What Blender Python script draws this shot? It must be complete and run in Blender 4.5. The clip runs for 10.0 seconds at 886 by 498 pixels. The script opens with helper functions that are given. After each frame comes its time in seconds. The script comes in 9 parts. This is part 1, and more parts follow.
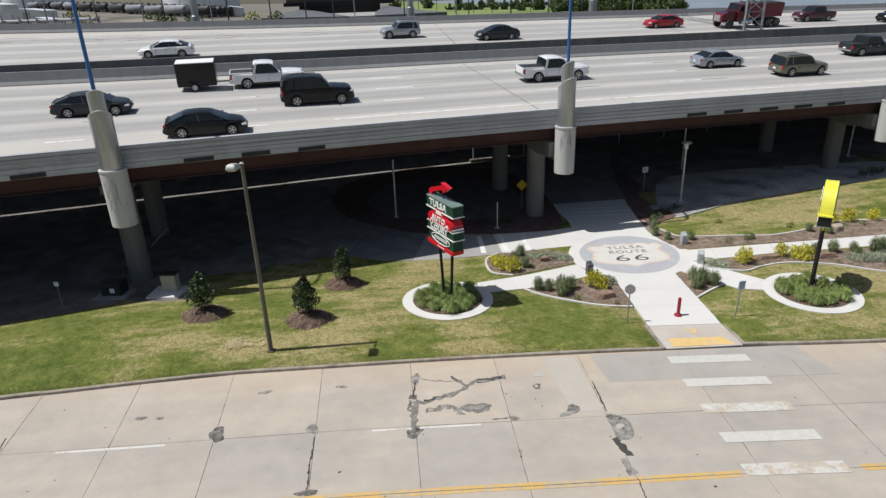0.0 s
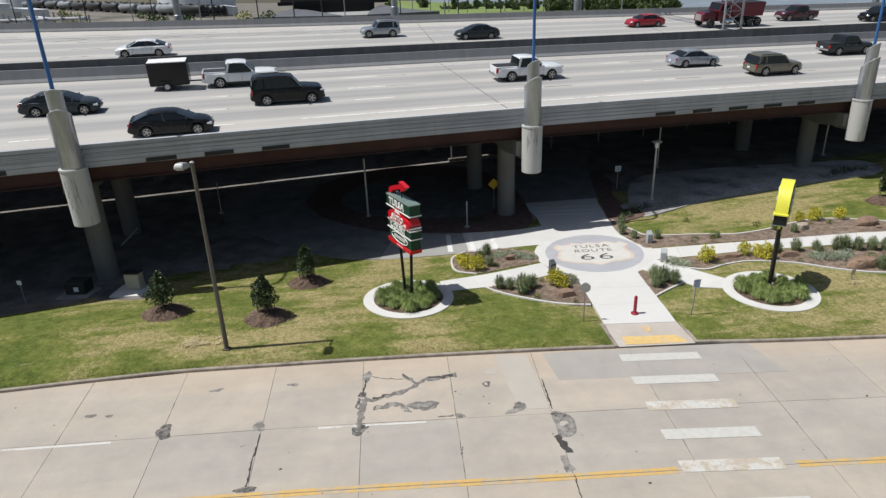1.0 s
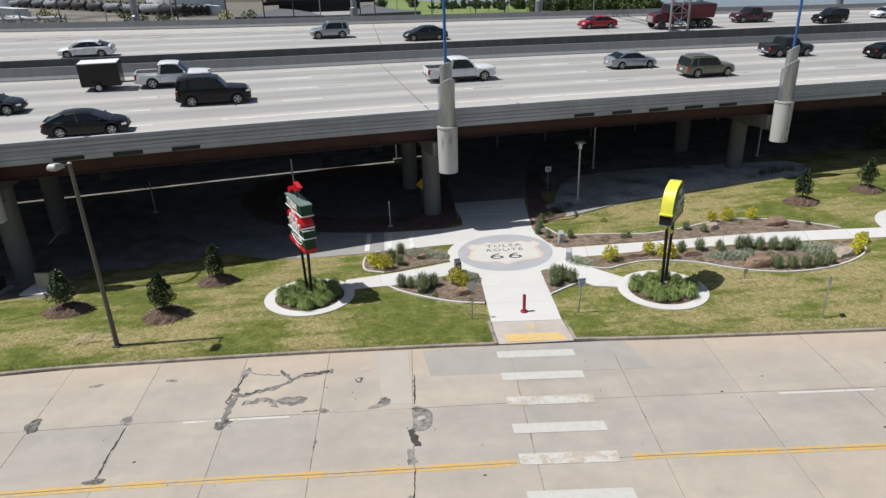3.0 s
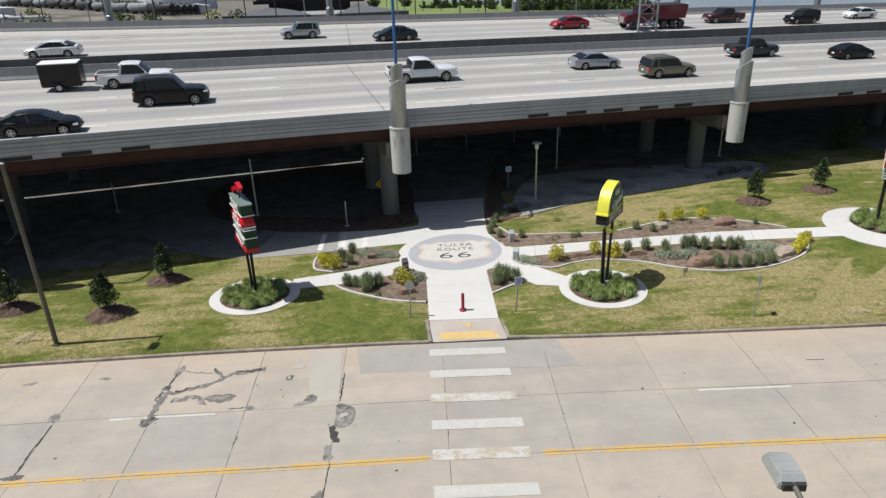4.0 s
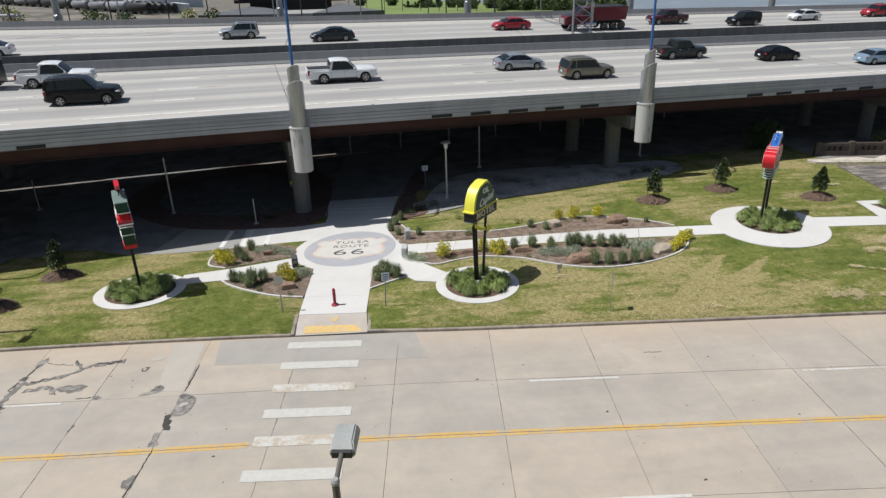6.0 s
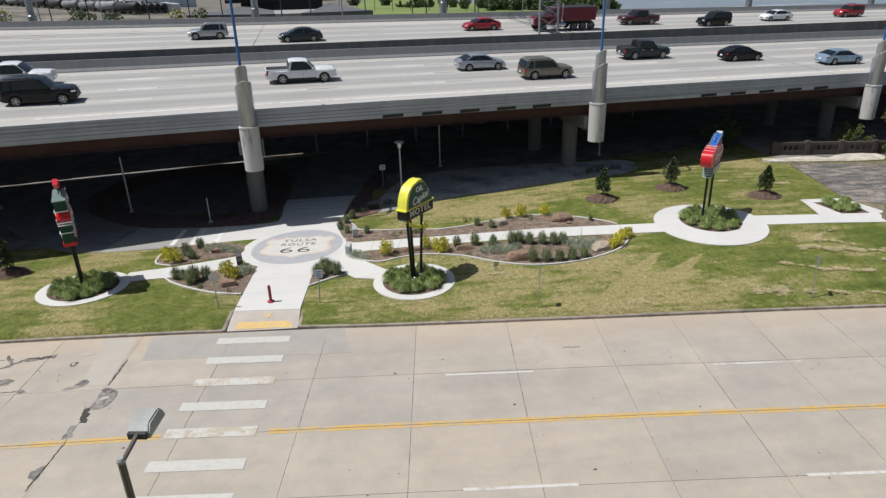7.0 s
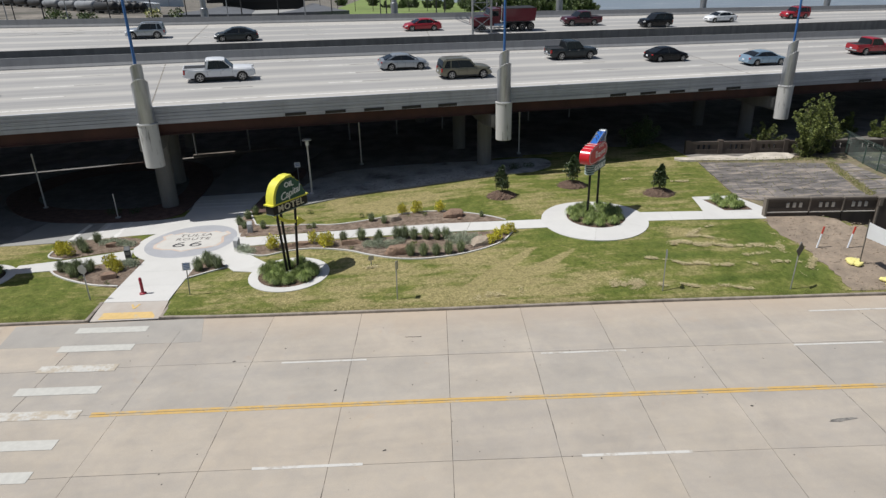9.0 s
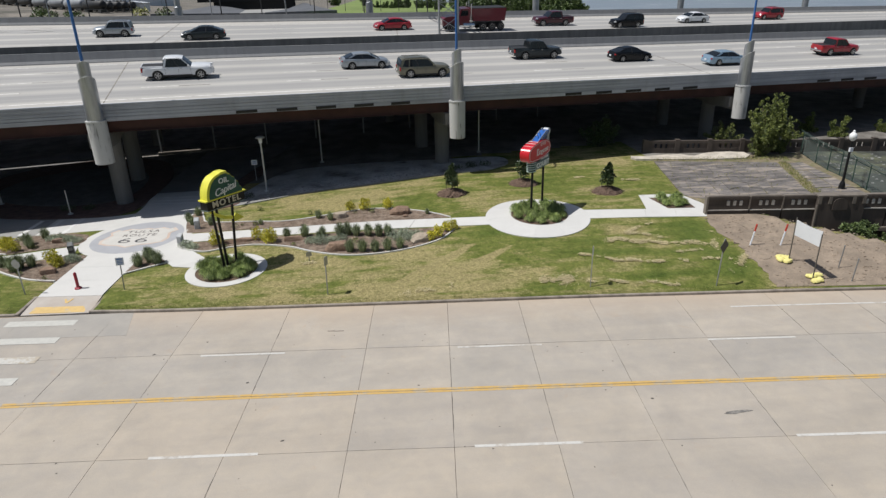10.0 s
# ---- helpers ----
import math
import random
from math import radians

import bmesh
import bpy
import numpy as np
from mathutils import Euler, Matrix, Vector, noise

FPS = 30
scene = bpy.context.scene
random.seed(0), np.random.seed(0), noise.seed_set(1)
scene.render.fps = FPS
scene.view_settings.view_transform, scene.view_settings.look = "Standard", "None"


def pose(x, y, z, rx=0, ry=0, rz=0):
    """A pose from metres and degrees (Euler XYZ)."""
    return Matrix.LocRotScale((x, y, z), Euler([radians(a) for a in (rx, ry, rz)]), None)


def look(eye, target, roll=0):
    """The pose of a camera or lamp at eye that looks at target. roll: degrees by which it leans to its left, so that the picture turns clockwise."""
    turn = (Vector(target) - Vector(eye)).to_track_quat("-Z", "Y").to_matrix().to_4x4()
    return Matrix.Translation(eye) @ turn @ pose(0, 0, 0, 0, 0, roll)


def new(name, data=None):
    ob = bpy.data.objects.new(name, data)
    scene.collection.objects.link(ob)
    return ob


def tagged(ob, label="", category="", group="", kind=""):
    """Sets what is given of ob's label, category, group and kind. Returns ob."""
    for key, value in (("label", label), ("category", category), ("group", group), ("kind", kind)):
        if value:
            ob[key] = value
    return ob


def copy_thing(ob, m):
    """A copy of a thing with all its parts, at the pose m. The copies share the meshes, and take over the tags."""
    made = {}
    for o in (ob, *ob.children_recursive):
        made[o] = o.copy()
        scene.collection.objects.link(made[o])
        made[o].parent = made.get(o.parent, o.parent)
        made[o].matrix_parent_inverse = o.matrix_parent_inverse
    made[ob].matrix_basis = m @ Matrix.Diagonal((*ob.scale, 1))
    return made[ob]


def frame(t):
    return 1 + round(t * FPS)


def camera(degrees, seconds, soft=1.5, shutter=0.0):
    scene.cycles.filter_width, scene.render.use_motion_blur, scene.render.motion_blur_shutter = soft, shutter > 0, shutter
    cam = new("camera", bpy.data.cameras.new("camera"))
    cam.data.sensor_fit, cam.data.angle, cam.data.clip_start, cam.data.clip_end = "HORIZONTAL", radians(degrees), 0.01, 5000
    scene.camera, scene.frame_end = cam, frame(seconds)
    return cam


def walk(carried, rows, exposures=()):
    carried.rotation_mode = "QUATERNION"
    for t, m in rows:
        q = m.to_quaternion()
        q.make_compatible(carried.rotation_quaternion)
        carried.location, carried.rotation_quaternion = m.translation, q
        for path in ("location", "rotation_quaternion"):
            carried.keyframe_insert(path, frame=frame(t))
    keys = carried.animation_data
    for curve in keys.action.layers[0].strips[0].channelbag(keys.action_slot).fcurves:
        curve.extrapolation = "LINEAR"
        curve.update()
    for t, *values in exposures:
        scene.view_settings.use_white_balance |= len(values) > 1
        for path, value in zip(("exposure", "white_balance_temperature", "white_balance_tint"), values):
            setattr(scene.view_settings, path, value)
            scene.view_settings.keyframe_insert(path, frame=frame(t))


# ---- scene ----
cam = camera(70.9, 10.0, soft=1.4)
PATH = [
    (0, (-0.48, 0.36, 15.547), (-0.328, 2.21, 14.8), -2.1),
    (0.5, (0.526, 0.201, 15.524), (0.677, 2.05, 14.777), -2.1),
    (1, (1.621, 0.013, 15.501), (1.775, 1.861, 14.752), -2.1),
    (1.5, (2.826, -0.211, 15.489), (2.982, 1.637, 14.74), -2.0),
    (2, (4.145, -0.507, 15.53), (4.303, 1.34, 14.779), -2.0),
    (2.5, (5.576, -0.795, 15.515), (5.734, 1.053, 14.765), -2.0),
    (4, (10.016, -1.779, 15.619), (10.184, 0.066, 14.865), -1.9),
    (4.5, (11.62, -2.129, 15.606), (11.791, -0.284, 14.852), -1.9),
    (5, (13.264, -2.567, 15.64), (13.437, -0.723, 14.885), -1.8),
    (5.5, (14.921, -3.007, 15.663), (15.098, -1.164, 14.907), -1.7),
    (7, (20.178, -4.465, 15.702), (20.359, -2.623, 14.944), -1.7),
    (7.5, (21.967, -4.962, 15.657), (22.15, -3.12, 14.9), -1.6),
    (8, (23.812, -5.437, 15.599), (23.996, -3.595, 14.843), -1.5),
    (8.5, (25.649, -5.882, 15.588), (25.833, -4.039, 14.832), -1.5),
    (9, (27.484, -6.342, 15.547), (27.67, -4.5, 14.79), -1.5),
    (9.5, (29.351, -6.754, 15.456), (29.539, -4.912, 14.7), -1.4),
    (10, (31.212, -7.187, 15.367), (31.402, -5.345, 14.611), -1.3),
]
walk(cam, [(t, look(eye, target, roll)) for t, eye, target, roll in PATH],
     [(0, 0.0), (4, 0.0), (7, -0.06), (10, -0.12)])

import itertools

# ---- light ----
SUN_EL, SUN_AZ = 61.5, 181.0   # elevation; compass angle (from +x, counter-clockwise) where the sun stands
world = bpy.data.worlds.new("world")
scene.world = world
world.use_nodes = True
wn = world.node_tree.nodes
wn.clear()
sky = wn.new("ShaderNodeTexSky")
sky.sky_type, sky.sun_disc = "NISHITA", False
sky.sun_elevation, sky.sun_rotation = radians(SUN_EL), radians(90 - SUN_AZ)
sky.air_density, sky.dust_density = 1.0, 1.5
bgn = wn.new("ShaderNodeBackground")
bgn.inputs["Strength"].default_value = 0.07
wout = wn.new("ShaderNodeOutputWorld")
world.node_tree.links.new(sky.outputs[0], bgn.inputs[0])
world.node_tree.links.new(bgn.outputs[0], wout.inputs[0])
sun_data = bpy.data.lights.new("sun", "SUN")
sun_data.energy, sun_data.angle, sun_data.color = 4.75, radians(0.55), (1.0, 0.985, 0.955)
sun = new("sun", sun_data)
sd = Vector((math.cos(radians(SUN_AZ)) * math.cos(radians(SUN_EL)), math.sin(radians(SUN_AZ)) * math.cos(radians(SUN_EL)), math.sin(radians(SUN_EL))))
sun.matrix_world = look(sd * 80, (0, 0, 0))
scene.view_settings.exposure = 0.0


# ---- materials ----
def nodes_of(name):
    m = bpy.data.materials.new(name)
    m.use_nodes = True
    nt = m.node_tree
    return m, nt, nt.nodes["Principled BSDF"]


def tex_noise(nt, vec, scale, detail=4.0, rough=0.55, dist=0.0):
    n = nt.nodes.new("ShaderNodeTexNoise")
    n.inputs["Scale"].default_value, n.inputs["Detail"].default_value = scale, detail
    n.inputs["Roughness"].default_value, n.inputs["Distortion"].default_value = rough, dist
    nt.links.new(vec, n.inputs["Vector"])
    return n.outputs["Fac"]


def ramp(nt, fac, stops):
    r = nt.nodes.new("ShaderNodeValToRGB")
    e = r.color_ramp.elements
    while len(e) < len(stops):
        e.new(0.5)
    for k, (p, c) in enumerate(stops):
        e[k].position = p
        e[k].color = (*c, 1) if len(c) == 3 else c
    nt.links.new(fac, r.inputs[0])
    return r.outputs[0]


def mixc(nt, fac, a, b, mode="MIX"):
    n = nt.nodes.new("ShaderNodeMix")
    n.data_type, n.blend_type = "RGBA", mode
    for sock, v in ((n.inputs[0], fac), (n.inputs[6], a), (n.inputs[7], b)):
        if isinstance(v, (int, float)):
            sock.default_value = v
        elif isinstance(v, tuple):
            sock.default_value = (*v, 1)
        else:
            nt.links.new(v, sock)
    return n.outputs[2]


def maths(nt, op, a, b=0.0):
    n = nt.nodes.new("ShaderNodeMath")
    n.operation = op
    for sock, v in ((n.inputs[0], a), (n.inputs[1], b)):
        if isinstance(v, (int, float)):
            sock.default_value = v
        else:
            nt.links.new(v, sock)
    return n.outputs[0]


def grey(v):
    return (v, v, v)


def coords(nt, local=False, stretch=(1, 1, 1), turn=0.0):
    if local:
        v = nt.nodes.new("ShaderNodeTexCoord").outputs["Object"]
    else:
        v = nt.nodes.new("ShaderNodeNewGeometry").outputs["Position"]
    mp = nt.nodes.new("ShaderNodeMapping")
    mp.inputs["Scale"].default_value = stretch
    mp.inputs["Rotation"].default_value = (0, 0, turn)
    nt.links.new(v, mp.inputs[0])
    return mp.outputs[0]


def relief(nt, b, height, strength, dist=0.02):
    bp = nt.nodes.new("ShaderNodeBump")
    bp.inputs["Strength"].default_value, bp.inputs["Distance"].default_value = strength, dist
    nt.links.new(height, bp.inputs["Height"])
    nt.links.new(bp.outputs[0], b.inputs["Normal"])


def surface(name, base, rough=0.7, metal=0.0, var=0.18, scale=1.2, fine=25.0, bump=0.15, local=True, stretch=(1, 1, 1), rnd=0.0, stain=None, stain_at=(0.55, 0.75), stain_scale=0.5, coat=0.0, dist=0.01):
    """A material with broad and fine variation of its colour, stains of another colour, and fine relief."""
    m, nt, b = nodes_of(name)
    v = coords(nt, local, stretch)
    big, small = tex_noise(nt, v, scale, 5), tex_noise(nt, v, fine, 3)
    f1 = ramp(nt, big, [(0.25, grey(1 - var)), (0.75, grey(1 + var))])
    f2 = ramp(nt, small, [(0.25, grey(1 - var * 0.6)), (0.75, grey(1 + var * 0.6))])
    c = mixc(nt, 1.0, mixc(nt, 1.0, base, f1, "MULTIPLY"), f2, "MULTIPLY")
    if stain:
        s = ramp(nt, tex_noise(nt, v, stain_scale, 6, 0.65), [(stain_at[0], grey(0)), (stain_at[1], grey(1))])
        c = mixc(nt, s, c, stain)
    if rnd:
        oi = nt.nodes.new("ShaderNodeObjectInfo").outputs["Random"]
        c = mixc(nt, 1.0, c, ramp(nt, oi, [(0, grey(1 - rnd)), (1, grey(1 + rnd))]), "MULTIPLY")
    nt.links.new(c, b.inputs["Base Color"])
    b.inputs["Roughness"].default_value, b.inputs["Metallic"].default_value = rough, metal
    b.inputs["Coat Weight"].default_value = coat
    b.inputs["Coat Roughness"].default_value = 0.08
    if bump:
        relief(nt, b, small, bump, dist)
    return m


def leafy(name, dark, light, rough=0.55, trans=0.25):
    m, nt, b = nodes_of(name)
    geo = nt.nodes.new("ShaderNodeNewGeometry")
    c = ramp(nt, geo.outputs["Random Per Island"], [(0, dark), (0.6, tuple((p + q) / 2 for p, q in zip(dark, light))), (1, light)])
    oi = nt.nodes.new("ShaderNodeObjectInfo").outputs["Random"]
    c = mixc(nt, 1.0, c, ramp(nt, oi, [(0, grey(0.8)), (1, grey(1.2))]), "MULTIPLY")
    nt.links.new(c, b.inputs["Base Color"])
    b.inputs["Roughness"].default_value = rough
    b.inputs["Subsurface Weight"].default_value = 0.0
    b.inputs["Transmission Weight"].default_value = 0.0
    return m


def lawn_material():
    m, nt, b = nodes_of("lawn_grass")
    v = coords(nt, False)
    vs = coords(nt, False, (0.35, 1.6, 1), 0.09)
    broad, patch, mow = tex_noise(nt, v, 0.07, 3, 0.5, 0.3), tex_noise(nt, v, 0.22, 6, 0.62, 0.6), tex_noise(nt, vs, 0.9, 4, 0.6)
    mid, fine, hair = tex_noise(nt, v, 1.1, 5, 0.68, 0.4), tex_noise(nt, v, 9, 4, 0.7), tex_noise(nt, v, 45, 3, 0.7)
    tuft = tex_noise(nt, v, 3.6, 4, 0.7, 0.5)
    green = ramp(nt, mid, [(0.3, (0.092, 0.118, 0.022)), (0.5, (0.148, 0.168, 0.040)), (0.7, (0.203, 0.205, 0.060))])
    straw = ramp(nt, fine, [(0.3, (0.24, 0.205, 0.085)), (0.7, (0.39, 0.33, 0.165))])
    f = maths(nt, "ADD", maths(nt, "MULTIPLY", patch, 0.62), maths(nt, "ADD", maths(nt, "MULTIPLY", mow, 0.5), maths(nt, "ADD", maths(nt, "MULTIPLY", fine, 0.10), maths(nt, "ADD", maths(nt, "MULTIPLY", tuft, 0.16), maths(nt, "MULTIPLY", broad, 0.44)))))
    for x, y, rx, ry, rot, amt in ((49.5, 26.5, 9, 8, 0, -0.07), (35.0, 26.0, 8.5, 6.0, 0, 0.09), (-18.0, 28.6, 15, 6.5, 0, -0.12), (-8.0, 27.3, 3.0, 1.2, 0.05, 0.2), (-11.5, 28.2, 4.0, 0.8, 0.1, 0.12), (-26, 25.8, 4.0, 0.7, 0.12, 0.14), (27.0, 27.5, 5, 4, 0, 0.06), (4.0, 27.5, 6, 3, 0, 0.02), (45.0, 40.0, 8, 3.5, 0, -0.09), (-4.0, 33.5, 5, 2.5, 0, 0.06), (33.7, 26.4, 5.2, 0.5, 0.75, 0.6), (37.1, 27.0, 2.9, 0.45, 0.64, 0.55), (51.6, 29.2, 2.2, 3.2, 0.1, -0.34), (51.4, 24.3, 1.8, 3.0, 0.1, -0.3), (46.0, 26.6, 4.5, 0.7, -0.15, -0.2), (47.5, 23.6, 5.0, 0.6, -0.05, -0.22),
                                   (32.6, 24.0, 1.3, 0.6, 0.1, 0.6), (33.4, 23.05, 1.5, 0.4, 0.0, 0.6), (27.0, 28.4, 0.6, 0.3, 0, 0.5), (38.6, 30.9, 5.0, 0.8, -0.1, -0.2), (39.3, 25.0, 2.6, 0.9, 0.2, 0.1), (28.0, 39.5, 6, 1.6, 0.1, 0.1), (24.5, 25.0, 3.0, 0.9, 0.1, -0.1), (-22.0, 27.5, 6, 1.2, 0.1, -0.14), (9.0, 26.0, 5, 1.2, -0.05, -0.12), (-7.9, 27.5, 1.2, 0.5, 0.1, 0.5), (-3.6, 27.0, 1.6, 0.35, 0.05, 0.4), (47.5, 38.5, 1.5, 0.5, 0, 0.35), (29.5, 41.0, 5.0, 0.6, 0.15, 0.2)):
        mp = nt.nodes.new("ShaderNodeMapping")
        mp.vector_type = "TEXTURE"
        mp.inputs["Location"].default_value, mp.inputs["Scale"].default_value = (x, y, 0), (rx, ry, 9)
        mp.inputs["Rotation"].default_value = (0, 0, rot)
        nt.links.new(coords(nt, False), mp.inputs[0])
        g = nt.nodes.new("ShaderNodeTexGradient")
        g.gradient_type = "SPHERICAL"
        nt.links.new(mp.outputs[0], g.inputs[0])
        f = maths(nt, "ADD", f, maths(nt, "MULTIPLY", g.outputs["Fac"], amt))
    green = mixc(nt, ramp(nt, f, [(0.66, grey(0.85)), (0.88, grey(0))]), green, ramp(nt, mid, [(0.3, (0.058, 0.092, 0.016)), (0.7, (0.12, 0.155, 0.035))]))
    c = mixc(nt, ramp(nt, f, [(0.87, grey(0)), (1.17, grey(0.95))]), green, straw)
    worn = ramp(nt, tex_noise(nt, v, 0.55, 6, 0.75, 1.2), [(0.66, grey(0)), (0.74, grey(0.75))])
    c = mixc(nt, worn, c, (0.36, 0.29, 0.165))
    c = mixc(nt, 1.0, c, ramp(nt, tuft, [(0.25, grey(0.64)), (0.75, grey(1.26))]), "MULTIPLY")
    c = mixc(nt, 1.0, c, ramp(nt, hair, [(0.25, grey(0.54)), (0.75, grey(1.42))]), "MULTIPLY")
    c = mixc(nt, 1.0, c, ramp(nt, fine, [(0.3, grey(0.82)), (0.7, grey(1.16))]), "MULTIPLY")
    nt.links.new(c, b.inputs["Base Color"])
    b.inputs["Roughness"].default_value = 0.9
    b.inputs["Specular IOR Level"].default_value = 0.15
    relief(nt, b, maths(nt, "ADD", fine, hair), 0.6, 0.05)
    return m


def street_material():
    m, nt, b = nodes_of("street_concrete")
    v, vl = coords(nt, False), coords(nt, False, (0.05, 0.9, 1), 0.075)
    streak, blotch, grit = tex_noise(nt, vl, 1.0, 5, 0.6), tex_noise(nt, v, 0.35, 6, 0.65, 0.4), tex_noise(nt, v, 30, 4, 0.7)
    c = ramp(nt, blotch, [(0.25, (0.338, 0.308, 0.272)), (0.75, (0.43, 0.388, 0.338))])
    c = mixc(nt, 1.0, c, ramp(nt, streak, [(0.3, (0.925, 0.93, 0.94)), (0.7, (1.05, 1.042, 1.025))]), "MULTIPLY")
    cloud = tex_noise(nt, v, 1.3, 5, 0.7, 0.3)
    c = mixc(nt, 1.0, c, ramp(nt, cloud, [(0.3, (0.94, 0.95, 0.97)), (0.7, (1.06, 1.045, 1.02))]), "MULTIPLY")
    c = mixc(nt, 1.0, c, ramp(nt, grit, [(0.2, grey(0.87)), (0.8, grey(1.13))]), "MULTIPLY")
    sp = nt.nodes.new("ShaderNodeSeparateXYZ")
    nt.links.new(nt.nodes.new("ShaderNodeNewGeometry").outputs["Position"], sp.inputs[0])
    off = maths(nt, "SUBTRACT", maths(nt, "SUBTRACT", 25.25, maths(nt, "MULTIPLY", sp.outputs[0], 0.078)), sp.outputs[1])
    wash = maths(nt, "ADD", maths(nt, "MULTIPLY", off, 0.2), maths(nt, "MULTIPLY", blotch, 0.5))
    c = mixc(nt, ramp(nt, wash, [(0.22, grey(0.45)), (0.75, grey(0))]), c, (0.47, 0.365, 0.265))
    driven = ramp(nt, maths(nt, "MULTIPLY", off, 0.05), [(0.2, grey(1.0)), (0.25, (0.955, 0.972, 0.995)), (0.37, (0.955, 0.972, 0.995)), (0.43, (1.01, 1.0, 0.985))])
    c = mixc(nt, 1.0, c, driven, "MULTIPLY")
    rust = ramp(nt, tex_noise(nt, v, 0.9, 6, 0.7, 0.8), [(0.62, grey(0)), (0.8, grey(0.35))])
    c = mixc(nt, rust, c, (0.40, 0.27, 0.17))
    spots = ramp(nt, tex_noise(nt, v, 2.7, 3, 0.6), [(0.72, grey(0)), (0.8, grey(0.5))])
    c = mixc(nt, spots, c, (0.22, 0.20, 0.18))
    oi = nt.nodes.new("ShaderNodeObjectInfo").outputs["Random"]
    c = mixc(nt, 1.0, c, ramp(nt, oi, [(0, (0.955, 0.95, 0.945)), (0.5, (1.005, 0.99, 0.962)), (1, (1.045, 1.012, 0.965))]), "MULTIPLY")
    nt.links.new(c, b.inputs["Base Color"])
    b.inputs["Roughness"].default_value = 0.85
    relief(nt, b, grit, 0.15, 0.01)
    return m


def deck_material():
    """Concrete lanes darkened by traffic between paler shoulders; the uv map holds metres along and across."""
    m, nt, b = nodes_of("highway_concrete")
    uvn = nt.nodes.new("ShaderNodeUVMap").outputs[0]
    sep = nt.nodes.new("ShaderNodeSeparateXYZ")
    nt.links.new(uvn, sep.inputs[0])
    across = sep.outputs[1]
    mp = nt.nodes.new("ShaderNodeMapping")
    mp.inputs["Scale"].default_value = (0.012, 1.1, 1)
    nt.links.new(uvn, mp.inputs[0])
    v = coords(nt, False)
    streak, streak2, grit, blotch = tex_noise(nt, mp.outputs[0], 1.0, 3, 0.5), tex_noise(nt, mp.outputs[0], 3.4, 3, 0.5), tex_noise(nt, v, 12, 4, 0.7), tex_noise(nt, v, 0.12, 4)
    far = maths(nt, "GREATER_THAN", across, 22.0)
    ph = maths(nt, "SUBTRACT", maths(nt, "SUBTRACT", across, 9.3), maths(nt, "MULTIPLY", far, 20.1))
    lane = maths(nt, "COSINE", maths(nt, "MULTIPLY", ph, 2 * math.pi / 3.7))
    track = maths(nt, "COSINE", maths(nt, "MULTIPLY", ph, 4 * math.pi / 3.7))
    inside = nt.nodes.new("ShaderNodeMapRange")
    inside.interpolation_type = "SMOOTHSTEP"
    inside.inputs[1].default_value, inside.inputs[2].default_value = 4.9, 6.4
    nt.links.new(across, inside.inputs[0])
    sh_far = nt.nodes.new("ShaderNodeMapRange")
    sh_far.interpolation_type = "SMOOTHSTEP"
    sh_far.inputs[1].default_value, sh_far.inputs[2].default_value = 41.6, 40.0
    nt.links.new(across, sh_far.inputs[0])
    traffic = maths(nt, "MULTIPLY", inside.outputs[0], sh_far.outputs[0])
    dark = maths(nt, "SUBTRACT", 0.55, maths(nt, "ADD", maths(nt, "MULTIPLY", lane, 0.3), maths(nt, "MULTIPLY", track, 0.14)))
    dark = maths(nt, "MULTIPLY", dark, traffic)
    f = maths(nt, "SUBTRACT", maths(nt, "ADD", dark, 0.37), maths(nt, "MULTIPLY", streak, 0.7))
    c = ramp(nt, f, [(0.0, (0.440, 0.418, 0.383)), (0.35, (0.385, 0.372, 0.350)), (0.85, (0.295, 0.289, 0.280))])
    c = mixc(nt, 1.0, c, ramp(nt, streak2, [(0.3, grey(0.94)), (0.7, grey(1.05))]), "MULTIPLY")
    c = mixc(nt, 1.0, c, ramp(nt, blotch, [(0.3, grey(0.95)), (0.7, grey(1.05))]), "MULTIPLY")
    c = mixc(nt, 1.0, c, ramp(nt, grit, [(0.2, grey(0.93)), (0.8, grey(1.07))]), "MULTIPLY")
    nt.links.new(c, b.inputs["Base Color"])
    b.inputs["Roughness"].default_value = 0.8
    relief(nt, b, grit, 0.1, 0.01)
    return m


def weathered_wall(name, base, dark, amount=(0.45, 0.75), sc=0.9):
    """Concrete with streaks that run down it."""
    m, nt, b = nodes_of(name)
    v, vd = coords(nt, False), coords(nt, False, (1, 1, 0.12))
    run, blotch, grit = tex_noise(nt, vd, sc * 1.6, 5, 0.65), tex_noise(nt, v, 0.3, 5), tex_noise(nt, v, 22, 4, 0.7)
    f = maths(nt, "ADD", maths(nt, "MULTIPLY", run, 0.7), maths(nt, "MULTIPLY", blotch, 0.3))
    c = mixc(nt, ramp(nt, f, [(amount[0], grey(0)), (amount[1], grey(1))]), base, dark)
    c = mixc(nt, 1.0, c, ramp(nt, grit, [(0.2, grey(0.9)), (0.8, grey(1.1))]), "MULTIPLY")
    nt.links.new(c, b.inputs["Base Color"])
    b.inputs["Roughness"].default_value = 0.85
    relief(nt, b, grit, 0.2, 0.01)
    return m


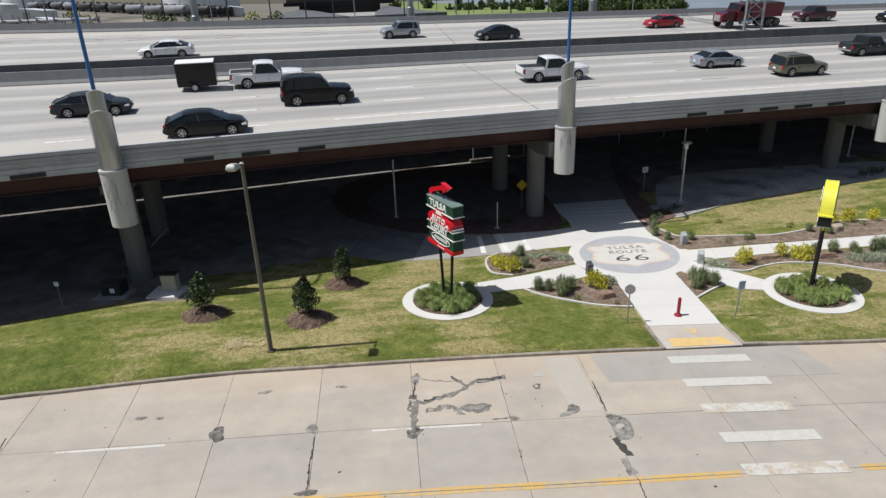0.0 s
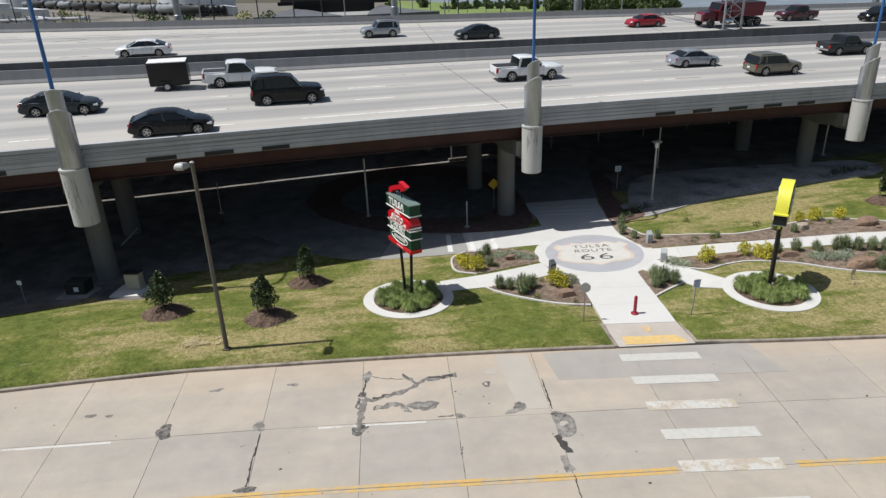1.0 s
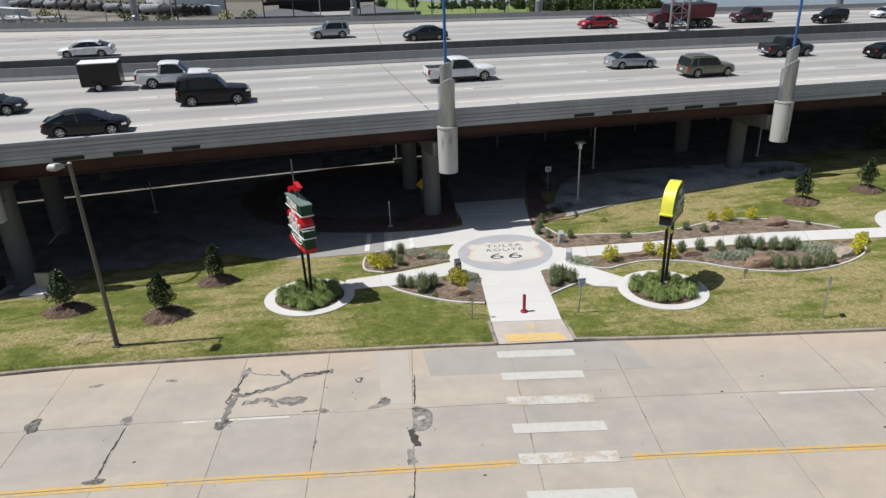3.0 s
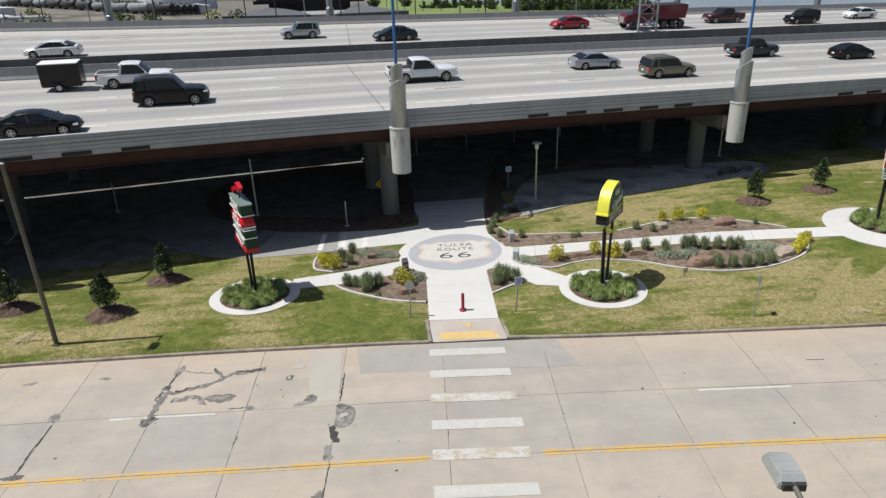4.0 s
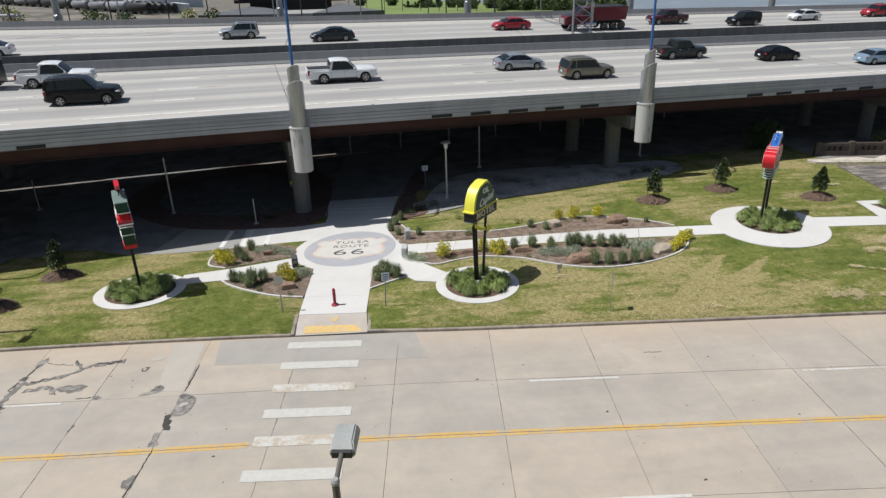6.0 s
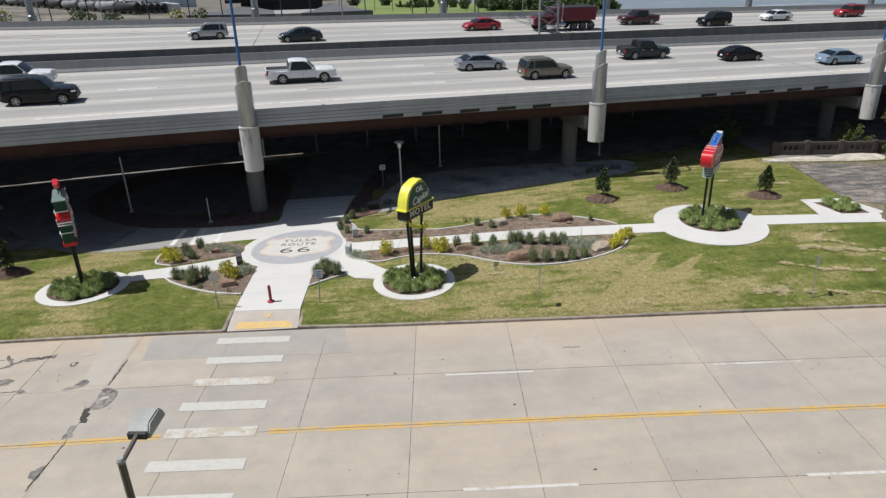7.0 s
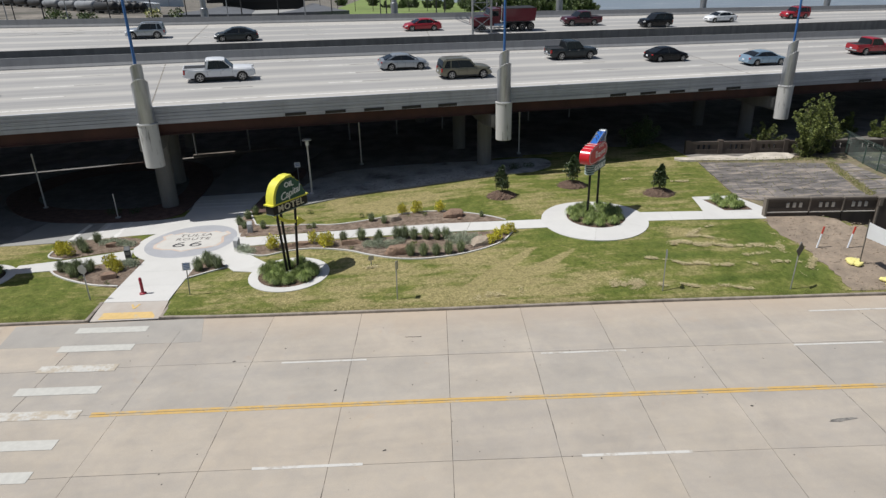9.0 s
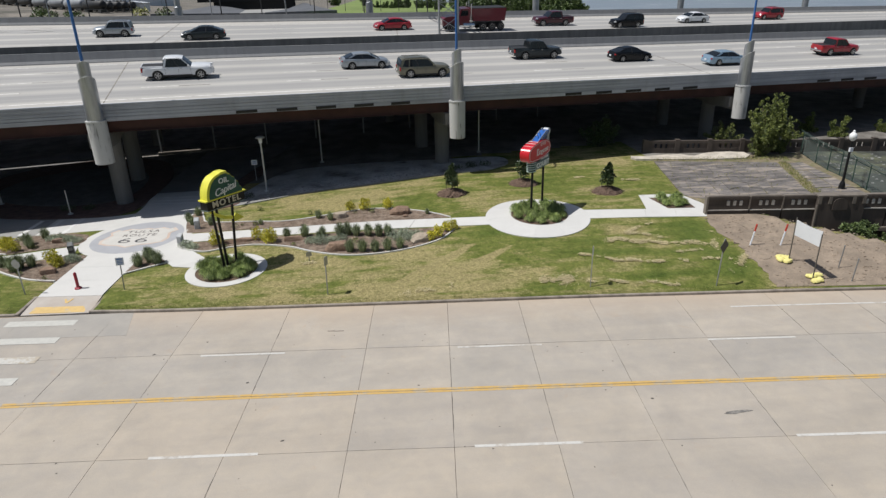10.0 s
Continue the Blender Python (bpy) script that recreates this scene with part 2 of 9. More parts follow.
def boarded_wall(name):
    """Board-marked concrete, streaked lengthwise."""
    m, nt, b = nodes_of(name)
    v, vl, vd = coords(nt, False), coords(nt, False, (0.03, 0.03, 7.0)), coords(nt, False, (1, 1, 0.15))
    bands, blotch, run, grit = tex_noise(nt, vl, 1.0, 4, 0.6), tex_noise(nt, v, 0.4, 5, 0.65), tex_noise(nt, vd, 1.2, 5, 0.6), tex_noise(nt, v, 18, 4, 0.7)
    c = ramp(nt, bands, [(0.32, (0.30, 0.31, 0.335)), (0.68, (0.49, 0.50, 0.53))])
    c = mixc(nt, 1.0, c, ramp(nt, blotch, [(0.3, grey(0.85)), (0.7, grey(1.1))]), "MULTIPLY")
    c = mixc(nt, ramp(nt, run, [(0.55, grey(0)), (0.75, grey(0.5))]), c, (0.27, 0.27, 0.265))
    c = mixc(nt, 1.0, c, ramp(nt, grit, [(0.2, grey(0.9)), (0.8, grey(1.1))]), "MULTIPLY")
    nt.links.new(c, b.inputs["Base Color"])
    b.inputs["Roughness"].default_value = 0.85
    relief(nt, b, grit, 0.2, 0.01)
    return m


def worn_paint(name, base, under, keep=0.62):
    m, nt, b = nodes_of(name)
    v = coords(nt, False)
    n = maths(nt, "ADD", maths(nt, "MULTIPLY", tex_noise(nt, v, 1.1, 5, 0.6), 0.72), maths(nt, "MULTIPLY", tex_noise(nt, v, 9, 3, 0.6), 0.28))
    c = mixc(nt, ramp(nt, n, [(keep - 0.05, grey(0)), (keep + 0.03, grey(1))]), base, under)
    c = mixc(nt, 1.0, c, ramp(nt, tex_noise(nt, v, 4, 4), [(0.2, grey(0.88)), (0.8, grey(1.1))]), "MULTIPLY")
    nt.links.new(c, b.inputs["Base Color"])
    b.inputs["Roughness"].default_value = 0.75
    return m


def car_paint(name, base, flake=0.0):
    dark = max(base) < 0.05
    m = surface(name, base, 0.24 if dark else 0.3, flake, 0.05, 1.5, 300, 0.0, True, coat=0.08 if dark else 0.5)
    m.node_tree.nodes["Principled BSDF"].inputs["Specular IOR Level"].default_value = 0.28 if dark else 0.4
    return m


def glassy(name, base=(0.012, 0.014, 0.016)):
    return surface(name, base, 0.06, 0.0, 0.1, 2, 40, 0.0, True)


def water_material():
    m, nt, b = nodes_of("river_water")
    v = coords(nt, False, (0.12, 0.5, 1))
    foam = ramp(nt, tex_noise(nt, v, 0.12, 6, 0.7, 0.5), [(0.56, grey(0)), (0.66, grey(0.8))])
    c = mixc(nt, foam, (0.20, 0.235, 0.27), (0.6, 0.6, 0.6))
    nt.links.new(c, b.inputs["Base Color"])
    b.inputs["Roughness"].default_value = 0.35
    relief(nt, b, tex_noise(nt, v, 1.5, 4, 0.6), 0.5, 0.4)
    return m


HW_ANGLE = math.atan2(4.62, 25.4)
M = {}
M["lawn"] = lawn_material()
M["street"] = street_material()
M["deck"] = deck_material()
M["parapet"] = boarded_wall("parapet_concrete")
M["barrier"] = weathered_wall("barrier_concrete", (0.315, 0.315, 0.318), (0.24, 0.24, 0.24), (0.45, 0.8))
M["barrier_dark"] = weathered_wall("sooty_barrier_concrete", (0.19, 0.187, 0.18), (0.11, 0.108, 0.104), (0.4, 0.7))
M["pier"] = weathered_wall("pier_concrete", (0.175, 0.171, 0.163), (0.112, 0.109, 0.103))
M["sleeve"] = weathered_wall("sleeve_concrete", (0.49, 0.485, 0.47), (0.15, 0.142, 0.132), (0.545, 0.62), 2.4)
M["zinc"] = weathered_wall("galvanised_tube", (0.46, 0.475, 0.50), (0.24, 0.248, 0.26), (0.42, 0.68), 2.0)
M["zinc"].node_tree.nodes["Principled BSDF"].inputs["Metallic"].default_value = 0.8
M["zinc"].node_tree.nodes["Principled BSDF"].inputs["Roughness"].default_value = 0.36
M["rust"] = surface("rusty_steel", (0.055, 0.022, 0.016), 0.85, 0.0, 0.3, 0.8, 30, 0.2, False, stain=(0.035, 0.019, 0.015))
# near-black colour for the shade inside the parapet's drain openings
M["slot_shade"] = surface("drain_slot_shade", (0.035, 0.033, 0.03), 0.9, 0, 0.3, 3, 40, 0.2, False)
M["yard_dark"] = surface("dark_yard_asphalt", (0.045, 0.048, 0.042), 0.9, 0, 0.45, 0.8, 8, 0.5, False, stain=(0.11, 0.115, 0.07), stain_at=(0.5, 0.62), stain_scale=0.45, dist=0.03)
M["bank_grey"] = surface("dark_bank_paving", (0.10, 0.105, 0.115), 0.9, 0, 0.25, 0.3, 4, 0.2, False)
M["subbase"] = surface("road_base", (0.045, 0.041, 0.036), 0.95, 0, 0.3, 3, 40, 0.2, False)
M["asphalt"] = surface("asphalt_patch", (0.135, 0.128, 0.118), 0.9, 0, 0.4, 2.5, 18, 0.5, False, stain=(0.25, 0.232, 0.208), stain_at=(0.46, 0.62), stain_scale=4.0)
M["asphalt_dark"] = surface("asphalt_repair", (0.08, 0.075, 0.07), 0.9, 0, 0.4, 3, 18, 0.5, False, stain=(0.24, 0.22, 0.2), stain_at=(0.45, 0.65), stain_scale=4.5)
M["patch_worn"] = surface("thin_worn_asphalt_smear", (0.245, 0.23, 0.208), 0.9, 0, 0.35, 3, 18, 0.4, False, stain=(0.13, 0.122, 0.112), stain_at=(0.47, 0.6), stain_scale=3.5)
M["crack"] = surface("crack_filler", (0.055, 0.05, 0.046), 0.9, 0, 0.3, 2, 20, 0.2, False)
M["seal"] = surface("joint_seal", (0.15, 0.137, 0.122), 0.9, 0, 0.4, 1, 12, 0.2, False, stain=(0.27, 0.245, 0.21), stain_at=(0.45, 0.6), stain_scale=1.5)
M["white_line"] = worn_paint("white_road_paint", (0.54, 0.525, 0.49), (0.42, 0.38, 0.33), 0.57)
M["worn_line"] = worn_paint("worn_white_road_paint", (0.51, 0.495, 0.455), (0.42, 0.365, 0.29), 0.51)
M["bar_paint"] = worn_paint("crosswalk_paint", (0.485, 0.475, 0.435), (0.425, 0.395, 0.345), 0.66)
M["yellow_line"] = worn_paint("yellow_road_paint", (0.53, 0.345, 0.115), (0.42, 0.34, 0.23), 0.54)
M["pad"] = worn_paint("yellow_pad_paint", (0.60, 0.42, 0.17), (0.48, 0.42, 0.33), 0.60)
M["kerb"] = weathered_wall("kerb_concrete", (0.32, 0.278, 0.232), (0.155, 0.132, 0.11), (0.42, 0.66))
M["walk"] = surface("new_concrete", (0.56, 0.55, 0.525), 0.85, 0, 0.06, 0.5, 18, 0.1, False, stain=(0.47, 0.455, 0.43), stain_at=(0.55, 0.85), rnd=0.025)
M["band_white"] = worn_paint("worn_white_band", (0.66, 0.65, 0.63), (0.55, 0.54, 0.515), 0.56)
M["ramp"] = surface("ramp_concrete", (0.46, 0.425, 0.385), 0.85, 0, 0.1, 0.8, 18, 0.1, False, stain=(0.40, 0.345, 0.295), stain_at=(0.4, 0.7))
M["patch_grey"] = surface("grey_street_patch", (0.32, 0.30, 0.272), 0.85, 0, 0.08, 0.6, 18, 0.1, False, stain=(0.37, 0.34, 0.30), stain_at=(0.4, 0.7))
M["patch_light"] = surface("light_street_patch", (0.405, 0.37, 0.322), 0.85, 0, 0.07, 0.6, 18, 0.1, False)
# the loop road deep under the viaduct, its shade put into the colour
M["shaded_road"] = surface("shaded_road", (0.20, 0.195, 0.188), 0.9, 0, 0.25, 0.6, 20, 0.3, False, stain=(0.145, 0.14, 0.133))
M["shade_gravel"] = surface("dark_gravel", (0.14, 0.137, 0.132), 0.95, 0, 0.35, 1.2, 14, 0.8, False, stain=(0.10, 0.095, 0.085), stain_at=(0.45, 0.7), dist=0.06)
# old concrete, and the loop road's shaded stretch with shade in its colour
M["old_and_shaded_walk"] = surface("old_and_shaded_concrete", (0.30, 0.295, 0.28), 0.85, 0, 0.1, 0.5, 18, 0.1, False, stain=(0.2, 0.195, 0.185))
M["ring_grey"] = surface("grey_stained_concrete", (0.36, 0.365, 0.385), 0.7, 0, 0.08, 1.2, 20, 0.05, False)
M["ring_tan"] = surface("tan_stained_concrete", (0.56, 0.40, 0.31), 0.7, 0, 0.15, 1.5, 20, 0.05, False, stain=(0.55, 0.50, 0.44), stain_scale=1.5, stain_at=(0.35, 0.65))
M["shield"] = surface("cream_stained_concrete", (0.54, 0.522, 0.485), 0.7, 0, 0.06, 1.5, 20, 0.05, False)
M["letter_dark"] = surface("dark_floor_letter", (0.065, 0.065, 0.07), 0.7, 0, 0.15, 2, 20, 0.05, False)
M["letter_grey"] = surface("brown_floor_letter", (0.17, 0.155, 0.145), 0.7, 0, 0.15, 2, 20, 0.05, False)
M["mulch"] = surface("bark_mulch", (0.145, 0.095, 0.068), 0.95, 0, 0.5, 3, 20, 1.0, False, stain=(0.11, 0.07, 0.05), stain_at=(0.45, 0.65), stain_scale=4.0, dist=0.08)
M["bed_soil"] = surface("bed_mulch", (0.19, 0.138, 0.102), 0.95, 0, 0.55, 3.5, 22, 1.0, False, stain=(0.36, 0.285, 0.22), stain_at=(0.45, 0.75), stain_scale=2.2, dist=0.08)
M["red_mulch"] = surface("dark_red_mulch", (0.125, 0.075, 0.062), 0.95, 0, 0.4, 2, 22, 1.0, False, dist=0.06)
M["gravel"] = surface("grey_gravel", (0.46, 0.455, 0.445), 0.95, 0, 0.35, 1.2, 10, 1.0, False, stain=(0.14, 0.135, 0.12), stain_at=(0.46, 0.66), stain_scale=0.6, dist=0.1)
M["dirt"] = surface("bare_dirt", (0.285, 0.225, 0.168), 0.95, 0, 0.3, 0.8, 11, 0.6, False, stain=(0.21, 0.168, 0.128), stain_at=(0.45, 0.75), stain_scale=1.3, dist=0.1)
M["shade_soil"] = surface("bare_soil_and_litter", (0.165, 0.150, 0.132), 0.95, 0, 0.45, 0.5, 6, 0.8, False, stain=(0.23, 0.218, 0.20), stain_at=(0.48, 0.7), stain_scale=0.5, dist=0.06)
M["far_grass"] = surface("far_grass", (0.155, 0.21, 0.055), 0.95, 0, 0.3, 0.03, 0.5, 0.1, False, stain=(0.24, 0.25, 0.10), stain_scale=0.02)
M["far_yard"] = surface("yard_ground", (0.175, 0.155, 0.13), 0.95, 0, 0.5, 0.1, 0.9, 0.1, False, stain=(0.085, 0.08, 0.062), stain_scale=0.09, stain_at=(0.48, 0.6))
M["old_paving"] = surface("cracked_old_paving", (0.15, 0.137, 0.129), 0.9, 0, 0.55, 1.3, 7, 0.9, False, stretch=(0.4, 1.5, 1), stain=(0.29, 0.245, 0.205), stain_at=(0.5, 0.61), stain_scale=1.3, rnd=0.16, dist=0.04)
M["ledge_pale"] = surface("pale_broken_concrete", (0.52, 0.47, 0.40), 0.9, 0, 0.3, 1.5, 14, 1.0, False, stain=(0.26, 0.22, 0.17), stain_scale=0.9, dist=0.05)
M["old_rail"] = weathered_wall("old_dark_concrete", (0.088, 0.070, 0.058), (0.04, 0.033, 0.028), (0.4, 0.75))
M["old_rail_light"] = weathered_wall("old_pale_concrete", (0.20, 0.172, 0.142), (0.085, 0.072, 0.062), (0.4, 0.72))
M["rail_pale"] = weathered_wall("pale_worn_concrete", (0.52, 0.49, 0.44), (0.30, 0.27, 0.235), (0.45, 0.75))
M["blue"] = surface("blue_painted_steel", (0.035, 0.13, 0.36), 0.4, 0.1, 0.12, 1, 20, 0.02)
M["brown_pole"] = surface("bronze_painted_steel", (0.125, 0.115, 0.10), 0.5, 0.2, 0.2, 1, 20, 0.05)
M["lamp_grey"] = surface("grey_lamp_housing", (0.36, 0.37, 0.355), 0.55, 0.2, 0.15, 2, 30, 0.05, stain=(0.2, 0.19, 0.17))
M["pale_pole"] = surface("silver_painted_pole", (0.55, 0.55, 0.54), 0.45, 0.3, 0.1, 1, 20, 0.03)
M["steel"] = surface("galvanised_steel", (0.36, 0.365, 0.37), 0.45, 0.6, 0.15, 2, 30, 0.05)
M["dark_steel"] = surface("dark_steel", (0.05, 0.05, 0.05), 0.5, 0.3, 0.2, 2, 30, 0.05)
M["black"] = surface("black_paint", (0.014, 0.014, 0.015), 0.4, 0.0, 0.2, 2, 30, 0.03)
M["sign_back"] = surface("bare_sign_metal", (0.38, 0.39, 0.40), 0.4, 0.6, 0.1, 3, 30, 0.03)
M["sign_white"] = surface("white_sign_sheet", (0.72, 0.74, 0.78), 0.5, 0, 0.05, 3, 30, 0.0)
M["sign_blue"] = surface("blue_sign_bars", (0.12, 0.22, 0.46), 0.5, 0, 0.05, 3, 30, 0.0)
M["sign_yellow"] = surface("yellow_sign_sheet", (0.78, 0.50, 0.04), 0.5, 0, 0.05, 3, 30, 0.0)
M["bollard_red"] = surface("dark_red_paint", (0.27, 0.012, 0.03), 0.4, 0, 0.12, 3, 40, 0.03)
M["granite"] = surface("grey_granite", (0.36, 0.37, 0.375), 0.6, 0, 0.2, 5, 60, 0.1)
M["granite_dark"] = surface("dark_granite", (0.07, 0.075, 0.078), 0.5, 0, 0.25, 5, 60, 0.1)
M["rock"] = surface("brown_sandstone", (0.25, 0.165, 0.115), 0.9, 0, 0.35, 2.5, 14, 1.0, stain=(0.14, 0.085, 0.06), stain_scale=2.0, dist=0.05)
M["rock_grey"] = surface("grey_stone", (0.30, 0.295, 0.285), 0.9, 0, 0.3, 2.5, 14, 0.6, False)
M["weeds"] = surface("weedy_dirt", (0.20, 0.165, 0.105), 0.95, 0, 0.4, 1.5, 12, 0.8, False, stain=(0.13, 0.135, 0.055), stain_at=(0.5, 0.62), stain_scale=1.2, dist=0.05)
M["litter"] = leafy("bark_chip", (0.055, 0.032, 0.022), (0.33, 0.245, 0.17))
M["rock_pale"] = surface("pale_sandstone", (0.38, 0.315, 0.245), 0.9, 0, 0.3, 2.5, 14, 1.0, stain=(0.24, 0.18, 0.135), stain_scale=2.0, dist=0.05)
M["bark"] = surface("bark", (0.11, 0.085, 0.065), 0.9, 0, 0.3, 8, 40, 0.5)
M["leaf_dark"] = leafy("dark_holly_leaf", (0.014, 0.030, 0.009), (0.085, 0.125, 0.045), 0.4)
M["leaf_mid"] = leafy("green_leaf", (0.022, 0.042, 0.010), (0.235, 0.265, 0.06))
M["leaf_far"] = leafy("far_tree_leaf", (0.035, 0.06, 0.02), (0.16, 0.21, 0.07))
M["leaf_yellow"] = leafy("yellow_leaf", (0.27, 0.28, 0.025), (0.84, 0.72, 0.06))
M["leaf_silver"] = leafy("silver_sage_leaf", (0.22, 0.26, 0.175), (0.47, 0.51, 0.37))
M["leaf_tuft"] = leafy("grey_green_blade", (0.07, 0.10, 0.042), (0.32, 0.37, 0.18))
M["blade"] = leafy("ornamental_grass_blade", (0.06, 0.11, 0.022), (0.43, 0.51, 0.165))
M["turf"] = leafy("turf_blade", (0.16, 0.18, 0.045), (0.42, 0.40, 0.15))
M["straw"] = leafy("dry_straw", (0.38, 0.32, 0.165), (0.72, 0.62, 0.38))
M["sg_green"] = surface("dark_green_enamel", (0.016, 0.055, 0.031), 0.55, 0, 0.15, 2, 30, 0.02)
M["sg_grey_green"] = surface("weathered_grey_green_top", (0.15, 0.21, 0.19), 0.5, 0.1, 0.15, 2, 30, 0.02)
M["sg_red"] = surface("red_enamel", (0.55, 0.012, 0.022), 0.3, 0, 0.08, 2, 30, 0.0)
M["sg_pale_green"] = surface("pale_green_enamel", (0.36, 0.44, 0.40), 0.45, 0.1, 0.12, 2, 30, 0.0)
M["sg_cut"] = surface("weathered_grey_tin", (0.42, 0.44, 0.45), 0.5, 0.2, 0.3, 4, 30, 0.1, stain=(0.2, 0.21, 0.22), stain_scale=5.0)
M["sg_white"] = surface("white_enamel", (0.74, 0.74, 0.71), 0.35, 0, 0.05, 2, 30, 0.0)
M["sg_yellow"] = surface("yellow_enamel", (0.70, 0.665, 0.07), 0.4, 0, 0.1, 2, 30, 0.0)
M["sg_teal"] = surface("green_sign_panel", (0.036, 0.095, 0.066), 0.4, 0, 0.2, 2, 30, 0.0)
M["sg_blue"] = surface("bright_blue_enamel", (0.025, 0.12, 0.42), 0.35, 0, 0.08, 2, 30, 0.0)
M["sg_cream"] = surface("cream_letter", (0.60, 0.55, 0.42), 0.4, 0, 0.05, 2, 30, 0.0)
M["box_tan"] = surface("tan_cabinet_paint", (0.40, 0.385, 0.32), 0.5, 0.1, 0.1, 2, 30, 0.02)
M["box_dark"] = surface("dark_green_cabinet_paint", (0.02, 0.024, 0.02), 0.5, 0.1, 0.2, 2, 30, 0.02)
M["rubber"] = surface("tyre_rubber", (0.018, 0.018, 0.018), 0.85, 0, 0.2, 5, 40, 0.1)
M["rim"] = surface("alloy_wheel", (0.42, 0.42, 0.42), 0.3, 0.8, 0.1, 5, 40, 0.0)
M["glass"] = glassy("tinted_car_glass")
M["tail"] = surface("red_tail_lamp", (0.36, 0.012, 0.012), 0.2, 0, 0.05, 4, 30, 0.0)
M["head"] = surface("clear_head_lamp", (0.62, 0.63, 0.64), 0.15, 0.2, 0.05, 4, 30, 0.0)
M["trim_black"] = surface("black_plastic_trim", (0.022, 0.022, 0.023), 0.6, 0, 0.15, 4, 30, 0.05)
M["chrome"] = surface("chrome", (0.6, 0.6, 0.6), 0.18, 1.0, 0.05, 4, 30, 0.0)
M["tank"] = surface("white_tank_paint", (0.60, 0.63, 0.665), 0.5, 0, 0.06, 0.1, 2, 0.0)
M["railcar"] = surface("black_tank_car", (0.022, 0.022, 0.023), 0.6, 0.0, 0.3, 0.3, 3, 0.0, rnd=0.6)
M["railcar_grey"] = surface("grey_tank_car", (0.17, 0.178, 0.19), 0.6, 0.0, 0.2, 0.3, 3, 0.0, rnd=0.4)
M["roof_white"] = surface("white_roofing", (0.68, 0.68, 0.66), 0.6, 0, 0.08, 0.4, 4, 0.0)
M["water"] = water_material()
M["fence_green"] = surface("green_coated_wire", (0.03, 0.065, 0.05), 0.5, 0.1, 0.15, 2, 30, 0.0)
M["fence_wire"] = surface("pale_green_wire", (0.16, 0.22, 0.19), 0.45, 0.4, 0.15, 2, 30, 0.0)
M["globe"] = surface("white_globe", (0.82, 0.83, 0.82), 0.25, 0, 0.03, 3, 30, 0.0)
M["sand_bag"] = surface("yellow_sand_bag", (0.72, 0.65, 0.24), 0.8, 0, 0.2, 4, 30, 0.2)
M["banner"] = surface("white_banner", (0.68, 0.69, 0.71), 0.7, 0, 0.05, 1, 20, 0.05)
M["stake_red"] = surface("red_marker_tip", (0.48, 0.05, 0.03), 0.5, 0, 0.1, 4, 30, 0.0)


for k_ in ("sg_green", "sg_teal", "black", "brown_pole"):
    M[k_].node_tree.nodes["Principled BSDF"].inputs["Specular IOR Level"].default_value = 0.22


# ---- builders ----
def finish(bm, name, mat, smooth=False):
    me = bpy.data.meshes.new(name)
    bmesh.ops.recalc_face_normals(bm, faces=bm.faces)
    bm.to_mesh(me)
    bm.free()
    me.materials.append(mat)
    if smooth:
        me.polygons.foreach_set("use_smooth", [True] * len(me.polygons))
        me.set_sharp_from_angle(angle=radians(38))
    return me


def part(name, bm, mat, parent, label="", smooth=False):
    ob = new(name, finish(bm, name, mat, smooth))
    ob.parent = parent
    return tagged(ob, label)


def thing(name, m, label, category, group=""):
    ob = new(name)
    ob.empty_display_size = 0.2
    ob.matrix_world = m
    ob.matrix_basis = m
    return tagged(ob, label, category, group)


def setting(name, bm, mat, label="", category="", smooth=False, kind="structure"):
    ob = new(name, finish(bm, name, mat, smooth))
    return tagged(ob, label, category, "", kind)


def box(bm, cx, cy, cz, sx, sy, sz, m=None, bevel=0.0):
    vs = bmesh.ops.create_cube(bm, size=1.0)["verts"]
    bmesh.ops.transform(bm, matrix=Matrix.Translation((cx, cy, cz)) @ Matrix.Diagonal((sx, sy, sz, 1)), verts=vs)
    if bevel:
        es = list({e for v in vs for e in v.link_edges})
        vs = bmesh.ops.bevel(bm, geom=es, offset=bevel, segments=1, affect="EDGES", profile=0.5)["verts"]
    if m is not None:
        bmesh.ops.transform(bm, matrix=m, verts=list(vs))
    return bm


def rod(bm, a, b, r0, r1=None, n=12, caps=True):
    """A tapered round bar from a to b."""
    a, b = Vector(a), Vector(b)
    r1 = r0 if r1 is None else r1
    q = (b - a).to_track_quat("Z", "Y").to_matrix()
    rings = []
    for p, r in ((a, r0), (b, r1)):
        rings.append([bm.verts.new(p + q @ Vector((r * math.cos(2 * math.pi * k / n), r * math.sin(2 * math.pi * k / n), 0))) for k in range(n)])
    for k in range(n):
        bm.faces.new((rings[0][k], rings[0][(k + 1) % n], rings[1][(k + 1) % n], rings[1][k]))
    if caps:
        bm.faces.new(rings[0][::-1])
        bm.faces.new(rings[1])
    return bm


def turned(bm, profile, n=20, at=(0, 0, 0)):
    """A body of revolution round z from (radius, height) pairs."""
    rings = [[bm.verts.new((at[0] + r * math.cos(2 * math.pi * k / n), at[1] + r * math.sin(2 * math.pi * k / n), at[2] + z)) for k in range(n)] for r, z in profile]
    for p, q in zip(rings, rings[1:]):
        for k in range(n):
            bm.faces.new((p[k], p[(k + 1) % n], q[(k + 1) % n], q[k]))
    bm.faces.new(rings[0][::-1])
    bm.faces.new(rings[-1])
    return bm


